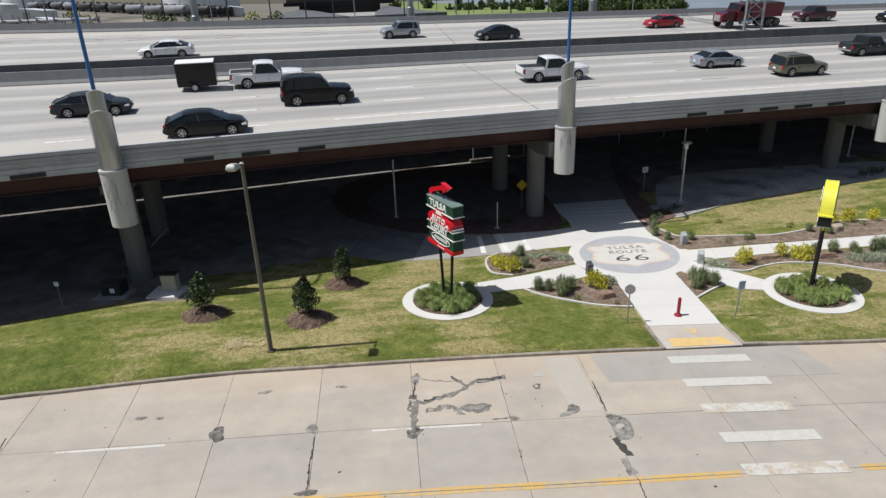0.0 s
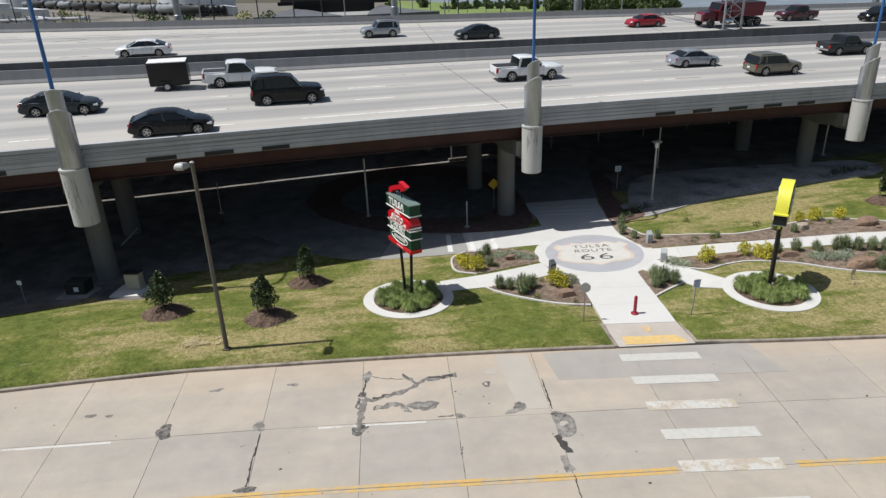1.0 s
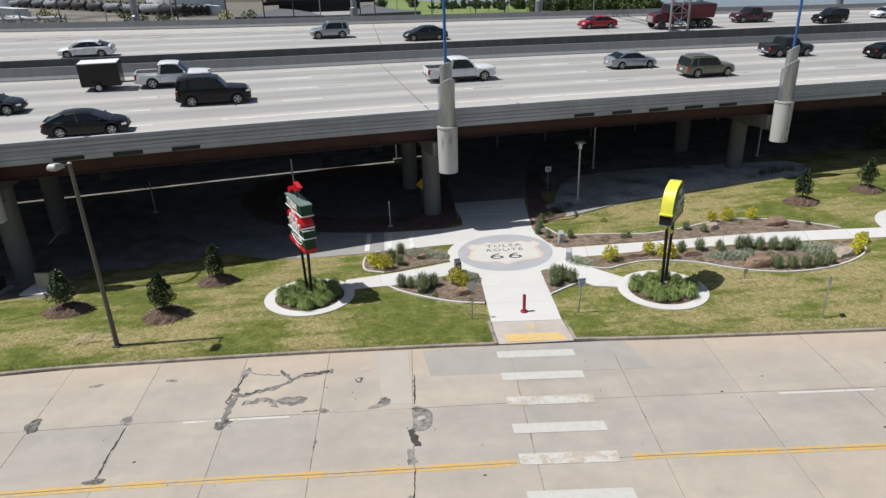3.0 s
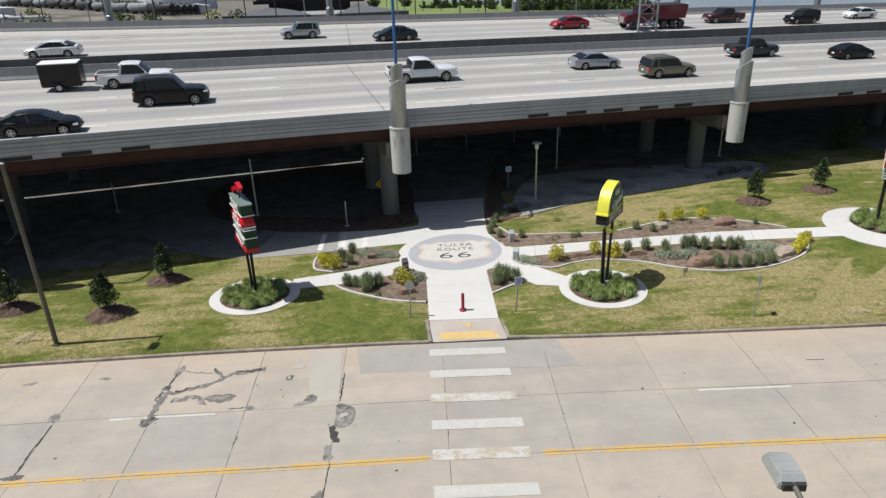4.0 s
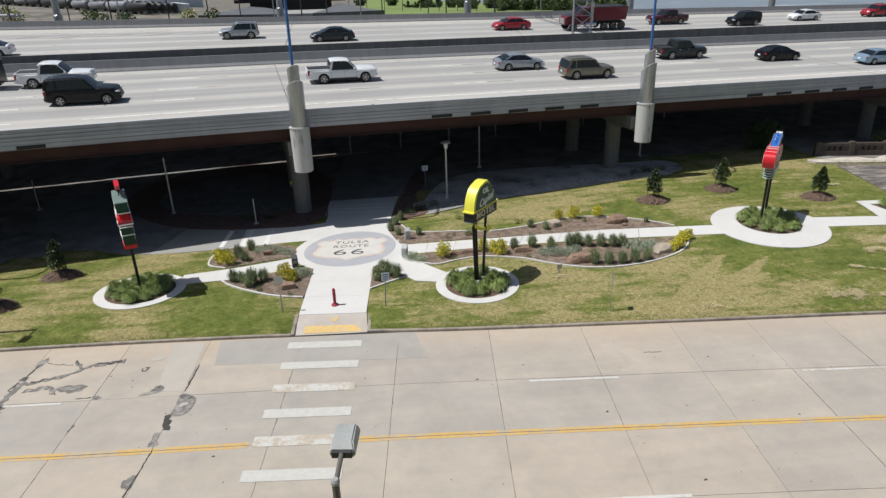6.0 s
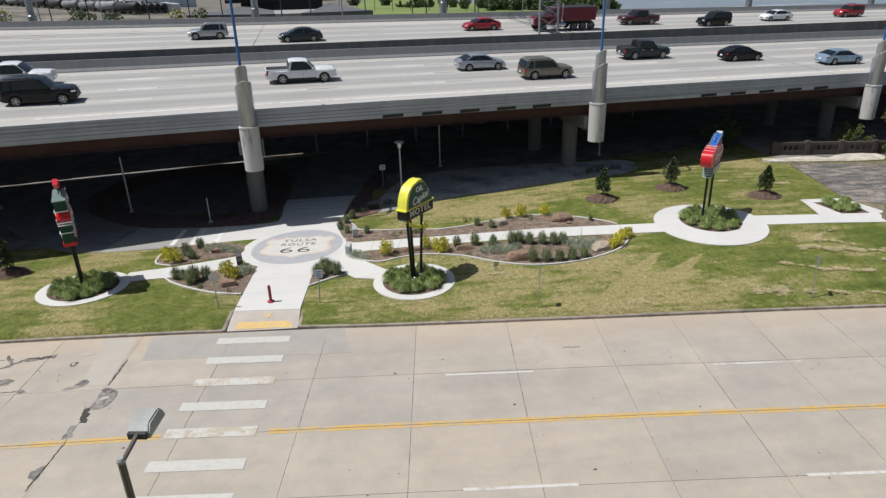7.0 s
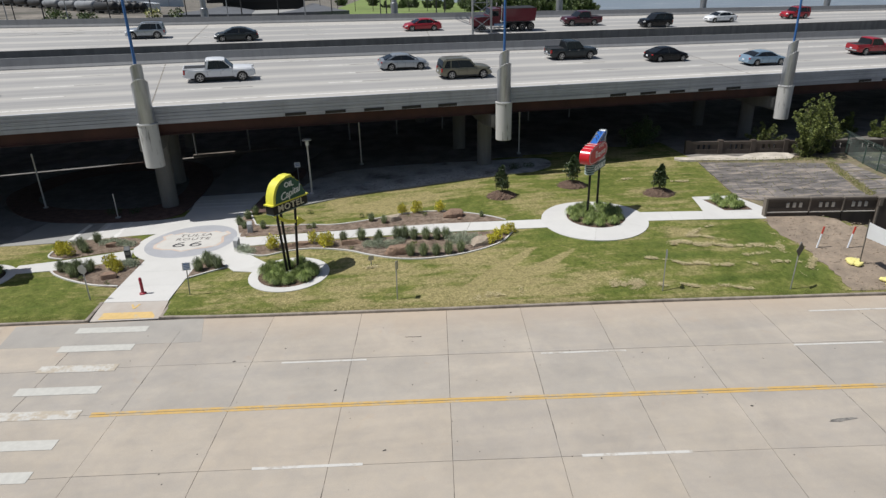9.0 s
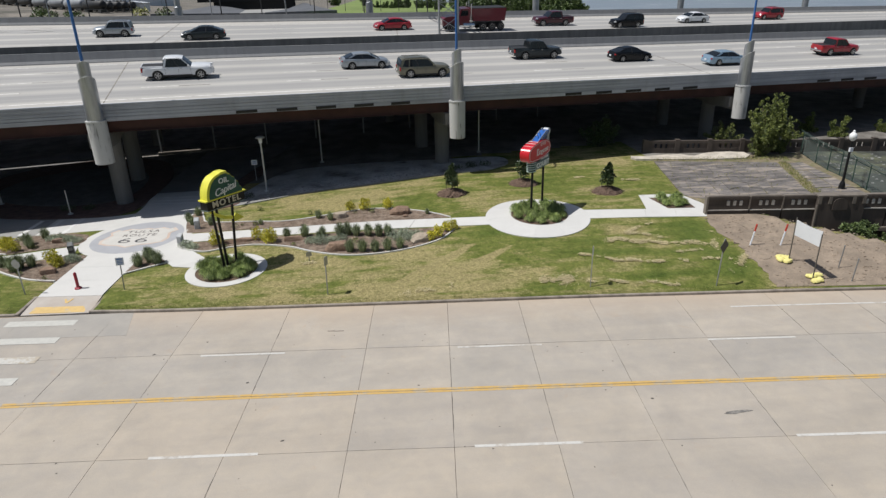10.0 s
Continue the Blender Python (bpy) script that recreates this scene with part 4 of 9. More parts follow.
# crosswalk
crossing = new("crosswalk")
tagged(crossing, "worn white crosswalk bars on concrete", "crosswalk", "", "structure")
for k, (y, mt) in enumerate(((23.42, "bar_paint"), (21.62, "bar_paint"), (19.83, "worn_line"), (18.07, "bar_paint"), (16.35, "worn_line"), (14.5, "bar_paint"), (12.75, "bar_paint"), (11.0, "bar_paint"))):
    xa, dx, sl = 11.5 + (y - 23.4) * 0.065, 3.58, -0.085
    part("bar", paint([(xa, y + 0.17 - 0.29), (xa + dx, y + 0.17 - 0.29 + sl * dx), (xa + dx + 0.03, y + 0.17 + 0.29 + sl * dx), (xa + 0.03, y + 0.17 + 0.29)], 0.009), M[mt], crossing)

# kerb
def kerb_piece(line, name="kerb", w=0.15, h=0.14):
    st = []
    for k, (x, y) in enumerate(line):
        d = (Vector(line[min(k + 1, len(line) - 1)]) - Vector(line[max(k - 1, 0)])).normalized()
        n = Vector((-d.y, d.x))
        p = Vector((x, y))
        base = 0.0
        st.append([(*(p + n * a), base + z) for a, z in ((0, -0.2), (0.01, h - 0.03), (0.035, h), (w, h), (w, -0.2))])
    return sweep(bmesh.new(), st)


KL = [p for p in KERB if -58 < p[0] < 11.5] + [(11.55, kerb_y(11.55))]
KR = [(15.37, kerb_y(15.37))] + [p for p in KERB if 15.6 < p[0] < 95]
for seg in (KL, KR):
    n = 5
    for a in range(0, len(seg) - 1, n):
        setting("kerb", kerb_piece(seg[a:a + n + 1]), M["kerb"], "low grey concrete kerb with dirt stains", "kerb")
setting("kerb", kerb_piece([(11.74, 24.42), (11.76, 26.6)], w=0.2, h=0.14), M["kerb"], "short kerb return beside the walkway", "kerb")
setting("kerb", kerb_piece([(15.42, 26.2), (15.36, 24.25)], w=0.17, h=0.12), M["kerb"], "short kerb return beside the walkway", "kerb")
SK = [(x, yellow_y(x) - 11.65) for x in np.arange(94, -58, -4)]
setting("kerb", kerb_piece(SK), M["kerb"], "low grey concrete kerb", "kerb")

# ---- paths ----
plaza = new("pavement")
tagged(plaza, "new pale concrete footpaths between lawn and beds", "footpath", "", "structure")


def path_piece(pts, mat="walk", lift=0.035, name="path", label=""):
    return part(name, drape(bmesh.new(), pts, lift), M[mat], plaza, label)


def split_path(lo, hi, n, mat="walk", lift=0.035):
    """A band between two lines, cut into panels with open joints."""
    lo, hi = [Vector(p) for p in lo], [Vector(p) for p in hi]
    for k in range(n):
        a, b = k / n + 0.0006, (k + 1) / n - 0.0006
        pl = lambda L, t: L[min(int(t * (len(L) - 1)), len(L) - 2)].lerp(L[min(int(t * (len(L) - 1)), len(L) - 2) + 1], t * (len(L) - 1) - min(int(t * (len(L) - 1)), len(L) - 2))
        s = [pl(lo, a + (b - a) * j / 3) for j in range(4)]
        t = [pl(hi, a + (b - a) * j / 3) for j in range(4)]
        path_piece([tuple(p) for p in s + t[::-1]], mat, lift)


MC = (14.2, 35.6)
path_piece(circle(*MC, 3.72, 64), lift=0.03)
# the walkway from the street
split_path([(11.76, 26.5), (12.05, 32.7)], [(15.32, 26.2), (15.72, 32.3)], 3, lift=0.034)
path_piece([(11.72, 24.5), (15.4, 24.27), (15.34, 26.185), (11.77, 26.485)], "ramp", 0.03, label="grey concrete kerb ramp")
path_piece([(12.15, 24.62), (15.05, 24.4), (15.1, 25.06), (12.2, 25.3)], "pad", 0.05, "pad", "yellow painted warning pad")
path_piece([(13.62, 25.55), (13.74, 25.55), (13.9, 26.0), (13.8, 26.05), (13.68, 25.72), (13.5, 26.05), (13.4, 26.0)], "pad", 0.045, "arrow", "small yellow painted arrow")
# paths to the signs and along the lawn
S1, S2, S3 = (2.2, 31.0), (21.68, 28.6), (42.04, 32.99)
split_path([(4.2, 31.55), (7.3, 31.78), (11.0, 32.9)], [(4.1, 33.0), (7.1, 33.62), (10.6, 34.7)], 3)
split_path([(16.1, 32.5), (18.2, 29.65), (19.4, 29.3)], [(17.4, 33.75), (20.1, 30.45), (20.4, 30.4)], 2)
split_path([(17.3, 33.65), (22.7, 33.67), (30.26, 33.24), (38.68, 32.18)], [(17.5, 35.3), (23.19, 35.03), (31.05, 34.65), (38.65, 33.64)], 9)
split_path([(45.16, 32.09), (49.39, 31.69), (53.53, 31.13)], [(45.19, 33.72), (49.9, 33.14), (54.11, 32.75)], 4)
path_piece([(50, 33.05), (51.57, 32.95), (51.12, 35.87), (50.73, 36.26)], "walk", 0.03)
path_piece([(50.73, 36.26), (51.22, 35.48), (53.66, 35.28), (54.05, 35.97)], "walk", 0.03)
path_piece([(53.52, 32.76), (54.7, 32.57), (54.54, 35.87), (53.66, 35.38)], "walk", 0.032)


def ring(cx, cy, r0, r1, mat="walk", lift=0.04, label="", n=16, cx1=None, cy1=None):
    cx1, cy1 = cx if cx1 is None else cx1, cy if cy1 is None else cy1
    m = 5
    for k in range(n):
        a0, a1 = 2 * math.pi * k / n + 0.001, 2 * math.pi * (k + 1) / n - 0.001
        out = [(cx + r1 * math.cos(a0 + (a1 - a0) * j / m), cy + r1 * math.sin(a0 + (a1 - a0) * j / m)) for j in range(m + 1)]
        inn = [(cx1 + r0 * math.cos(a0 + (a1 - a0) * j / m), cy1 + r0 * math.sin(a0 + (a1 - a0) * j / m)) for j in range(m + 1)]
        path_piece(out + inn[::-1], mat, lift, "ring_panel", label)


ring(*S1, 1.92, 2.5, n=8)
ring(*S2, 1.83, 2.4, n=8)
ring(*S3, 2.0, 3.62, n=10, cx1=42.27, cy1=33.39)
for (cx, cy), r in ((S1, 1.92), (S2, 1.83), ((42.27, 33.39), 2.0)):
    part("planting_bed", drape(bmesh.new(), circle(cx, cy, r - 0.01, 40), 0.02), M["mulch"], plaza, "round bed of bark mulch")

# the round emblem in the paving
emblem = thing("floor_emblem", Matrix.Identity(4), "round stained-concrete route shield set in the footpath", "floor emblem")
def on_emblem(name, pts, mat, lift, label=""):
    return part(name, drape(bmesh.new(), pts, lift, 0.02), M[mat], emblem, label)


on_emblem("disc", circle(*MC, 3.05, 64), "ring_grey", 0.036, "grey-blue stained disc")
SH = [(0, 1.72), (0.55, 1.52), (1.15, 1.75), (1.75, 1.35), (2.05, 1.6), (2.45, 1.05), (2.12, 0.5), (2.25, 0.0), (2.42, -0.55), (2.2, -1.2), (1.5, -1.55), (0.75, -1.65), (0, -2.05)]
SH = SH + [(-x, y) for x, y in SH[-2:0:-1]]
sh_rot = -0.1
def em(pts, k=1.0):
    c, s = math.cos(sh_rot), math.sin(sh_rot)
    return [(MC[0] + k * (x * c - y * s), MC[1] + k * (x * s + y * c)) for x, y in pts]


on_emblem("shield_border", em(SH, 1.0), "ring_tan", 0.042, "tan shield outline")
on_emblem("shield", em(SH, 0.915), "shield", 0.048, "cream shield")
for words, dy, size, mt, sq in (("TULSA", 0.98, 0.66, "letter_grey", (1.12, 1, 1)), ("ROUTE", 0.26, 0.62, "letter_grey", (1.12, 1, 1)), ("66", -0.78, 1.3, "letter_dark", (1.62, 1, 1))):
    mm = Matrix.Translation((MC[0], MC[1], gz(*MC) + 0.056)) @ Matrix.Rotation(sh_rot, 4, "Z") @ Matrix.Translation((0, dy, 0))
    ob = letters("lettering", words, size, M[mt], emblem, mm, 0.004, 1.12 if words != "66" else 1.1, 0.0 if words != "66" else -0.012, "dark stained lettering", sq)
    for v in ob.data.vertices:
        v.co.z += gz(v.co.x, v.co.y) - gz(*MC)

# loop road under the viaduct
LOOP_OUT = smooth_line([(12.6, 37.6), (10.0, 37.75), (5.4, 37.3), (-0.5, 37.5), (-4.3, 39.7), (-8.6, 43.9), (-11.2, 47), (-12.6, 52), (-11, 58), (-6, 63), (0, 66)], 5)
LOOP_IN = smooth_line([(12.6, 41.3), (10.1, 40.9), (5.5, 41.2), (1.0, 42.5), (-2.3, 45.2), (-4.3, 47.5), (-5.2, 50), (-5.5, 53), (-5.0, 56), (-3.2, 58.5), (0.6, 61)], 5)
split_path(LOOP_OUT[:10], LOOP_IN[:10], 2, "walk", 0.03)
# darker materials from here on paint the viaduct's shade onto the road
split_path(LOOP_OUT[9:15], LOOP_IN[9:15], 2, "old_and_shaded_walk", 0.03)
split_path(LOOP_OUT[14:], LOOP_IN[14:], 7, "shaded_road", 0.03)
for xa in (5.1, 6.6, 8.1):
    path_piece([(xa, 37.75), (xa + 0.33, 37.7), (xa + 0.48, 40.85), (xa + 0.15, 40.95)], "band_white", 0.036, "crossing_band", "pale concrete crossing band")
path_piece([(12.45, 38.9), (17.0, 38.2), (17.1, 41.2), (17.6, 44.9), (17.9, 46.2), (12.0, 46.6), (12.0, 45.6), (12.3, 43.0), (12.2, 41.3)], "walk", 0.028)
# same path further in, with the viaduct's shade painted by its material
path_piece([(17.9, 46.2), (19.1, 51.3), (22, 62), (13, 62), (12.2, 51), (12.0, 46.6)], "shaded_road", 0.028)
for yb in (43.15, 44.0, 44.85):
    path_piece([(12.25, yb + 0.25), (17.3, yb - 0.55), (17.33, yb - 0.3), (12.25, yb + 0.5)], "band_white", 0.036, "crossing_band", "pale concrete crossing band")
island = rounded([(12.0, 43.4), (11.3, 41.6), (9.9, 40.95), (5.55, 41.3), (1.0, 42.6), (-2.3, 45.3), (-5.3, 50.0), (-5.3, 54), (-3.2, 58.2), (2.9, 61), (9, 59), (12, 52)], 4)
part("planting_bed", drape(bmesh.new(), island, 0.06), M["red_mulch"], plaza, "island of dark red mulch")
inner = rounded([(8.5, 44.6), (3.0, 45.0), (-1.2, 47.5), (-2.6, 51.5), (-0.6, 55.5), (4, 57), (9, 54), (10.2, 48)], 4)
part("gravel_island", drape(bmesh.new(), inner, 0.075), M["shade_gravel"], plaza, "grey gravel in the middle of the loop")
part("planting_bed", drape(bmesh.new(), rounded([(17.15, 41.0), (18.3, 40.6), (20.0, 41.5), (19.5, 43.5), (19.3, 46.5), (20.5, 50), (20.4, 53), (19.6, 53), (18.3, 47)], 4), 0.05), M["red_mulch"], plaza, "strip of dark red mulch")
gravel = rounded([(19.6, 43.6), (19.6, 41.2), (21.0, 41.5), (23.5, 42.5), (25.6, 43.3), (28.0, 43.7), (30.4, 44.1), (33.0, 44.65), (35.6, 45.05), (38.7, 45.4), (40.9, 45.75), (43, 47.5), (42.6, 50.1), (38, 50.5), (32.8, 51.2), (27, 51.4), (22.5, 50.2)], 4)
part("gravel_strip", drape(bmesh.new(), gravel, 0.04), M["gravel"], plaza, "grey gravel under the viaduct")
mow = smooth_line([(20.3, 41.15), (22.2, 41.9), (24.5, 42.85), (26.8, 43.45), (29.2, 43.85), (31.7, 44.32), (34.3, 44.8), (37.2, 45.2), (39.8, 45.5)], 6)
mst = []
for k, (x, y) in enumerate(mow):
    d = (Vector(mow[min(k + 1, len(mow) - 1)]) - Vector(mow[max(k - 1, 0)])).normalized()
    n = Vector((-d.y, d.x)) * 0.07
    z = gz(x, y)
    mst.append([(x - n.x, y - n.y, z - 0.05), (x - n.x, y - n.y, z + 0.075), (x + n.x, y + n.y, z + 0.075), (x + n.x, y + n.y, z - 0.05)])
part("edging", sweep(bmesh.new(), mst), M["old_and_shaded_walk"], plaza, "grey concrete edging between lawn and gravel")
part("concrete_patch", drape(bmesh.new(), [(18.9, 43.0), (20.4, 43.2), (20.7, 44.3), (19.0, 44.0)], 0.06), M["old_and_shaded_walk"], plaza, "small concrete pad")

part("bare_soil", drape(bmesh.new(), smooth_line([(-46, 23.5), (-38, 26.5), (-30, 29.3), (-24, 31.0), (-20.1, 32.2), (-18.4, 32.8), (-16.7, 33.5), (-15.0, 33.6), (-13.0, 33.3), (-12.4, 34.6), (-13.4, 36.5), (-13.0, 38.6), (-10.5, 40.2), (-9.2, 42.5)], 4) + [(-12, 47), (-30, 44), (-60, 36)], 0.012, 0.1), M["shade_soil"], plaza, "bare soil and litter under the viaduct edge")
# planting beds with a concrete edging
BEDS = {"nw": [(5.35, 34.3), (5.1, 35.3), (5.3, 36.7), (6.2, 37.5), (8.2, 37.6), (9.8, 37.2), (10.5, 36.6), (10.45, 35.0), (8.4, 34.35), (6.4, 33.75)],
        "sw": [(6.6, 31.75), (7.3, 30.9), (8.6, 29.9), (10.2, 29.0), (11.75, 28.6), (11.95, 30.5), (12.0, 32.4), (11.2, 32.8), (9.5, 32.3), (8.0, 31.9)],
        "se": [(15.75, 32.2), (15.5, 30.3), (15.5, 29.05), (16.65, 29.8), (17.7, 30.35), (16.6, 31.6)],
        "e": [(17.5, 33.4), (18.0, 32.6), (19.6, 31.75), (20.9, 32.1), (22.7, 32.27), (25, 31.5), (26.6, 30.41), (28.34, 29.54), (30.29, 29.21), (32.67, 29.52), (34.93, 30.56), (36.17, 32.18), (34.91, 32.41), (31.85, 32.87), (28.17, 33.11), (22.6, 33.45)],
        "ne": [(17.3, 41.0), (16.85, 38.7), (17.4, 36.0), (18.0, 35.45), (21.4, 35.3), (27.16, 34.86), (33.03, 34.35), (36.04, 34.18), (35.26, 35), (33.71, 36.21), (31.53, 37.2), (29.84, 37.42), (27.95, 37.06), (26.16, 36.55), (23.98, 36.31), (22.09, 36.77), (18.7, 37.5), (18.0, 38.6)]}
EDGED = {"nw": (9, 13), "sw": (0, 4), "se": (2, 4), "e": (1, 11), "ne": (7, 18)}
for key, pts in BEDS.items():
    line = rounded(pts, 5)
    c = Vector((sum(p[0] for p in line) / len(line), sum(p[1] for p in line) / len(line)))
    part("planting_bed", drape(bmesh.new(), line, 0.03, cell=1.0), M["bed_soil"], plaza, "bed of brown mulch")
    first, last = EDGED[key]
    edge_line = smooth_line([pts[k % len(pts)] for k in range(first, last + 1)], 5)
    st = []
    for k, (x, y) in enumerate(edge_line):
        d = (Vector(edge_line[min(k + 1, len(edge_line) - 1)]) - Vector(edge_line[max(k - 1, 0)])).normalized()
        n = Vector((-d.y, d.x)) * 0.055
        z = gz(x, y)
        st.append([(x - n.x, y - n.y, z - 0.05), (x - n.x, y - n.y, z + 0.07), (x + n.x, y + n.y, z + 0.07), (x + n.x, y + n.y, z - 0.05)])
    part("edging", sweep(bmesh.new(), st), M["walk"], plaza, "pale concrete bed edging")
part("planting_bed", drape(bmesh.new(), [(51.31, 33.13), (53.52, 32.89), (53.56, 35.19), (51.17, 35.38)], 0.025), M["mulch"], plaza, "square bed of mulch")

# bare dirt, old paving
dirt_rng = random.Random(8)
edge_ = []
for p, q in zip(((53.5, 32.0), (53.2, 30.2), (52.95, 28.4), (53.2, 26.6), (52.8, 24.6), (52.9, 22.8)), ((53.2, 30.2), (52.95, 28.4), (53.2, 26.6), (52.8, 24.6), (52.9, 22.8), (52.5, 21.45))):
    for k in range(6):
        e_ = Vector(p).lerp(Vector(q), k / 6)
        edge_.append((e_.x + dirt_rng.uniform(-0.16, 0.12), e_.y + dirt_rng.uniform(-0.06, 0.06)))
part("bare_dirt", drape(bmesh.new(), edge_ + [(52.5, 21.45), (60, 20.65), (75, 19.2), (88, 18.0), (88, 27), (70, 29.8), (61, 31.0)], 0.03, 0.1, 1.0), M["dirt"], plaza, "slope of bare brown dirt")
terrace = new("terrace")
tagged(terrace, "cracked old dark paving beside the bridge rail", "terrace", "", "structure")
tr = random.Random(3)
weedy = prism(bmesh.new(), [(53.9, 35.7), (54.6, 33.0), (55.4, 32.2), (61, 31.4), (67.3, 30.9), (68.0, 34.4), (68.7, 38.4), (69.0, 40.1), (69.6, 42.4), (70.6, 46.2), (56.2, 46.2)], 0.3, 1.0)
part("weedy_base", weedy, M["weeds"], terrace, "tan dirt and dry weeds between the slabs")
NI, NJ = 8, 6
node = {}
for i in range(NI + 1):
    for j in range(NJ + 1):
        x0, x1 = 53.95 + 2.1 * j / NJ, 63.1 + 3.2 * j / NJ
        y0, y1 = 35.7 - 1.9 * i / NI if i else 35.75, 45.6 - 2.4 * i / NI
        p = Vector((x0 + (x1 - x0) * i / NI, y0 + (y1 - y0) * j / NJ))
        if 0 < i < NI and 0 < j < NJ:
            p += Vector((tr.uniform(-0.5, 0.5), tr.uniform(-0.5, 0.5)))
        elif j == 0:
            p.y -= 1.1 if i else 0.3
        node[i, j] = p
quads = [[node[i, j], node[i + 1, j], node[i + 1, j + 1], node[i, j + 1]] for i in range(NI) for j in range(NJ)]
for j in range(4):
    a, b = 33.0 + 2.5 * j, 35.3 + 2.5 * j
    for f0, f1 in ((0.0, 0.5), (0.53, 1.0)):
        lo, hi = [(64.0 + 0.34 * (y - 34), 67.3 + 0.13 * (y - 34)) for y in (a, b)]
        quads.append([Vector((lo[0] + (lo[1] - lo[0]) * f0, a)), Vector((lo[0] + (lo[1] - lo[0]) * f1, a)), Vector((hi[0] + (hi[1] - hi[0]) * f1, b)), Vector((hi[0] + (hi[1] - hi[0]) * f0, b))])
for q in quads:
    # some slabs have cracked in two
    cells = [q]
    if tr.random() < 0.45:
        f, g = tr.uniform(0.3, 0.7), tr.uniform(0.3, 0.7)
        a, b = q[0].lerp(q[1], f), q[3].lerp(q[2], g)
        cells = [[q[0], a, b, q[3]], [a, q[1], q[2], b]]
    for c in cells:
        mid = sum(c, Vector((0, 0))) / 4
        c = [mid + (p - mid) * (1 - tr.choice((0.006, 0.012, 0.02, 0.07)) / max(0.4, (p - mid).length)) for p in c]
        pts_ = []
        for k in range(4):
            for s in range(4):
                p = c[k].lerp(c[(k + 1) % 4], s / 4)
                pts_.append((p.x - mid.x + tr.uniform(-0.03, 0.03), p.y - mid.y + tr.uniform(-0.03, 0.03)))
        ob = new("paving_slab", finish(prism(bmesh.new(), pts_, -0.25, 0.0), "paving_slab", M["old_paving"]))
        ob.location = (mid.x, mid.y, 1.025 + tr.uniform(-0.012, 0.012))
        ob.rotation_euler = (tr.uniform(-0.01, 0.01), tr.uniform(-0.01, 0.01), 0)
        ob.parent = terrace
part("ledge", prism(bmesh.new(), rounded([(54.7, 46.4), (57.1, 45.85), (59.6, 45.4), (64.4, 44.9), (65.4, 46.9), (62.8, 47.5), (61.4, 47.1), (60.3, 46.5), (59.4, 47.2), (58.0, 47.4), (55.84, 47.2), (54.6, 47.4)], 2), 0.5, 1.12), M["ledge_pale"], terrace, "pale broken concrete ledge")

# ---- viaduct ----
def zt(u):
    """Height of the near parapet's top."""
    return 8.68 - 0.0075 * (u + math.sqrt(u * u + 200)) + (0.00022 * max(u, -60) ** 2 if u < 0 else 0.0)


CROSS = 0.106
V_MED, V_FAR0, V_FAR1 = 20.9, 23.4, 43.7


def dz_near(u, v):
    return zt(u) - 0.86 + CROSS * (v - 1.0)


def dz_far(u, v):
    w = (v - V_FAR0) / 20.0
    return 10.57 - 0.0075 * u + w * (2.12 - 0.007 * u + (0.00015 * max(u, -90) ** 2 if u < 0 else 0.0))


viaduct = new("viaduct")
tagged(viaduct, "long concrete highway viaduct on rusty steel girders", "viaduct", "", "structure")


def run(section, name, mat, u0=-150.0, u1=230.0, label="", step=10.0):
    """A bar along the viaduct; section gives its outline in v and z for a place u."""
    n = max(1, int(round((u1 - u0) / step)))
    st = []
    for k in range(n + 1):
        u = u0 + (u1 - u0) * k / n
        st.append([(*hw(u, v), z) for v, z in section(u)])
    return part(name, sweep(bmesh.new(), st), M[mat], viaduct, label)


def near_par(u):
    t, out = zt(u), []
    levels = [0.0, -0.2, -0.215, -0.235, -0.25, -0.44, -0.455, -0.475, -0.49, -0.68, -0.695, -0.715, -0.73, -0.92, -0.935, -0.955, -0.97, -1.27]
    for k, d in enumerate(levels):
        groove = 0.035 if k % 4 in (2, 3) and 0 < k < 17 else 0.0
        out.append((0.6 + groove, t + d))
    return out + [(1.1, t - 1.27), (1.05, t - 0.86), (0.92, t)]


for a in range(-150, 230, 20):
    run(near_par, "parapet", "parapet", a + 0.001, a + 19.999, "grooved concrete parapet with dark streaks")
near_way = run(lambda u: [(1.0, dz_near(u, 1.0) - 0.28), (1.0, dz_near(u, 1.0)), (V_MED + 0.1, dz_near(u, V_MED + 0.1)), (V_MED + 0.1, dz_near(u, V_MED) - 0.3)], "roadway", "deck", label="pale concrete roadway with tyre-darkened lanes")
far_way = run(lambda u: [(V_FAR0 + 0.1, dz_far(u, V_FAR0) - 0.28), (V_FAR0 + 0.1, dz_far(u, V_FAR0)), (V_FAR1, dz_far(u, V_FAR1)), (V_FAR1, dz_far(u, V_FAR1) - 0.3)], "roadway", "deck", label="pale concrete roadway with tyre-darkened lanes")

for way in (near_way, far_way):
    layer = way.data.uv_layers.new(name="metres")
    for lp_ in way.data.loops:
        layer.data[lp_.index].uv = uv_of(*way.data.vertices[lp_.vertex_index].co.xy)


def jersey(v, base, h, flip=1):
    return [(v, base - 0.5), (v, base + 0.08), (v + 0.12 * flip, base + 0.33), (v + 0.19 * flip, base + h), (v + 0.4 * flip, base + h), (v + 0.42 * flip, base - 0.5)]


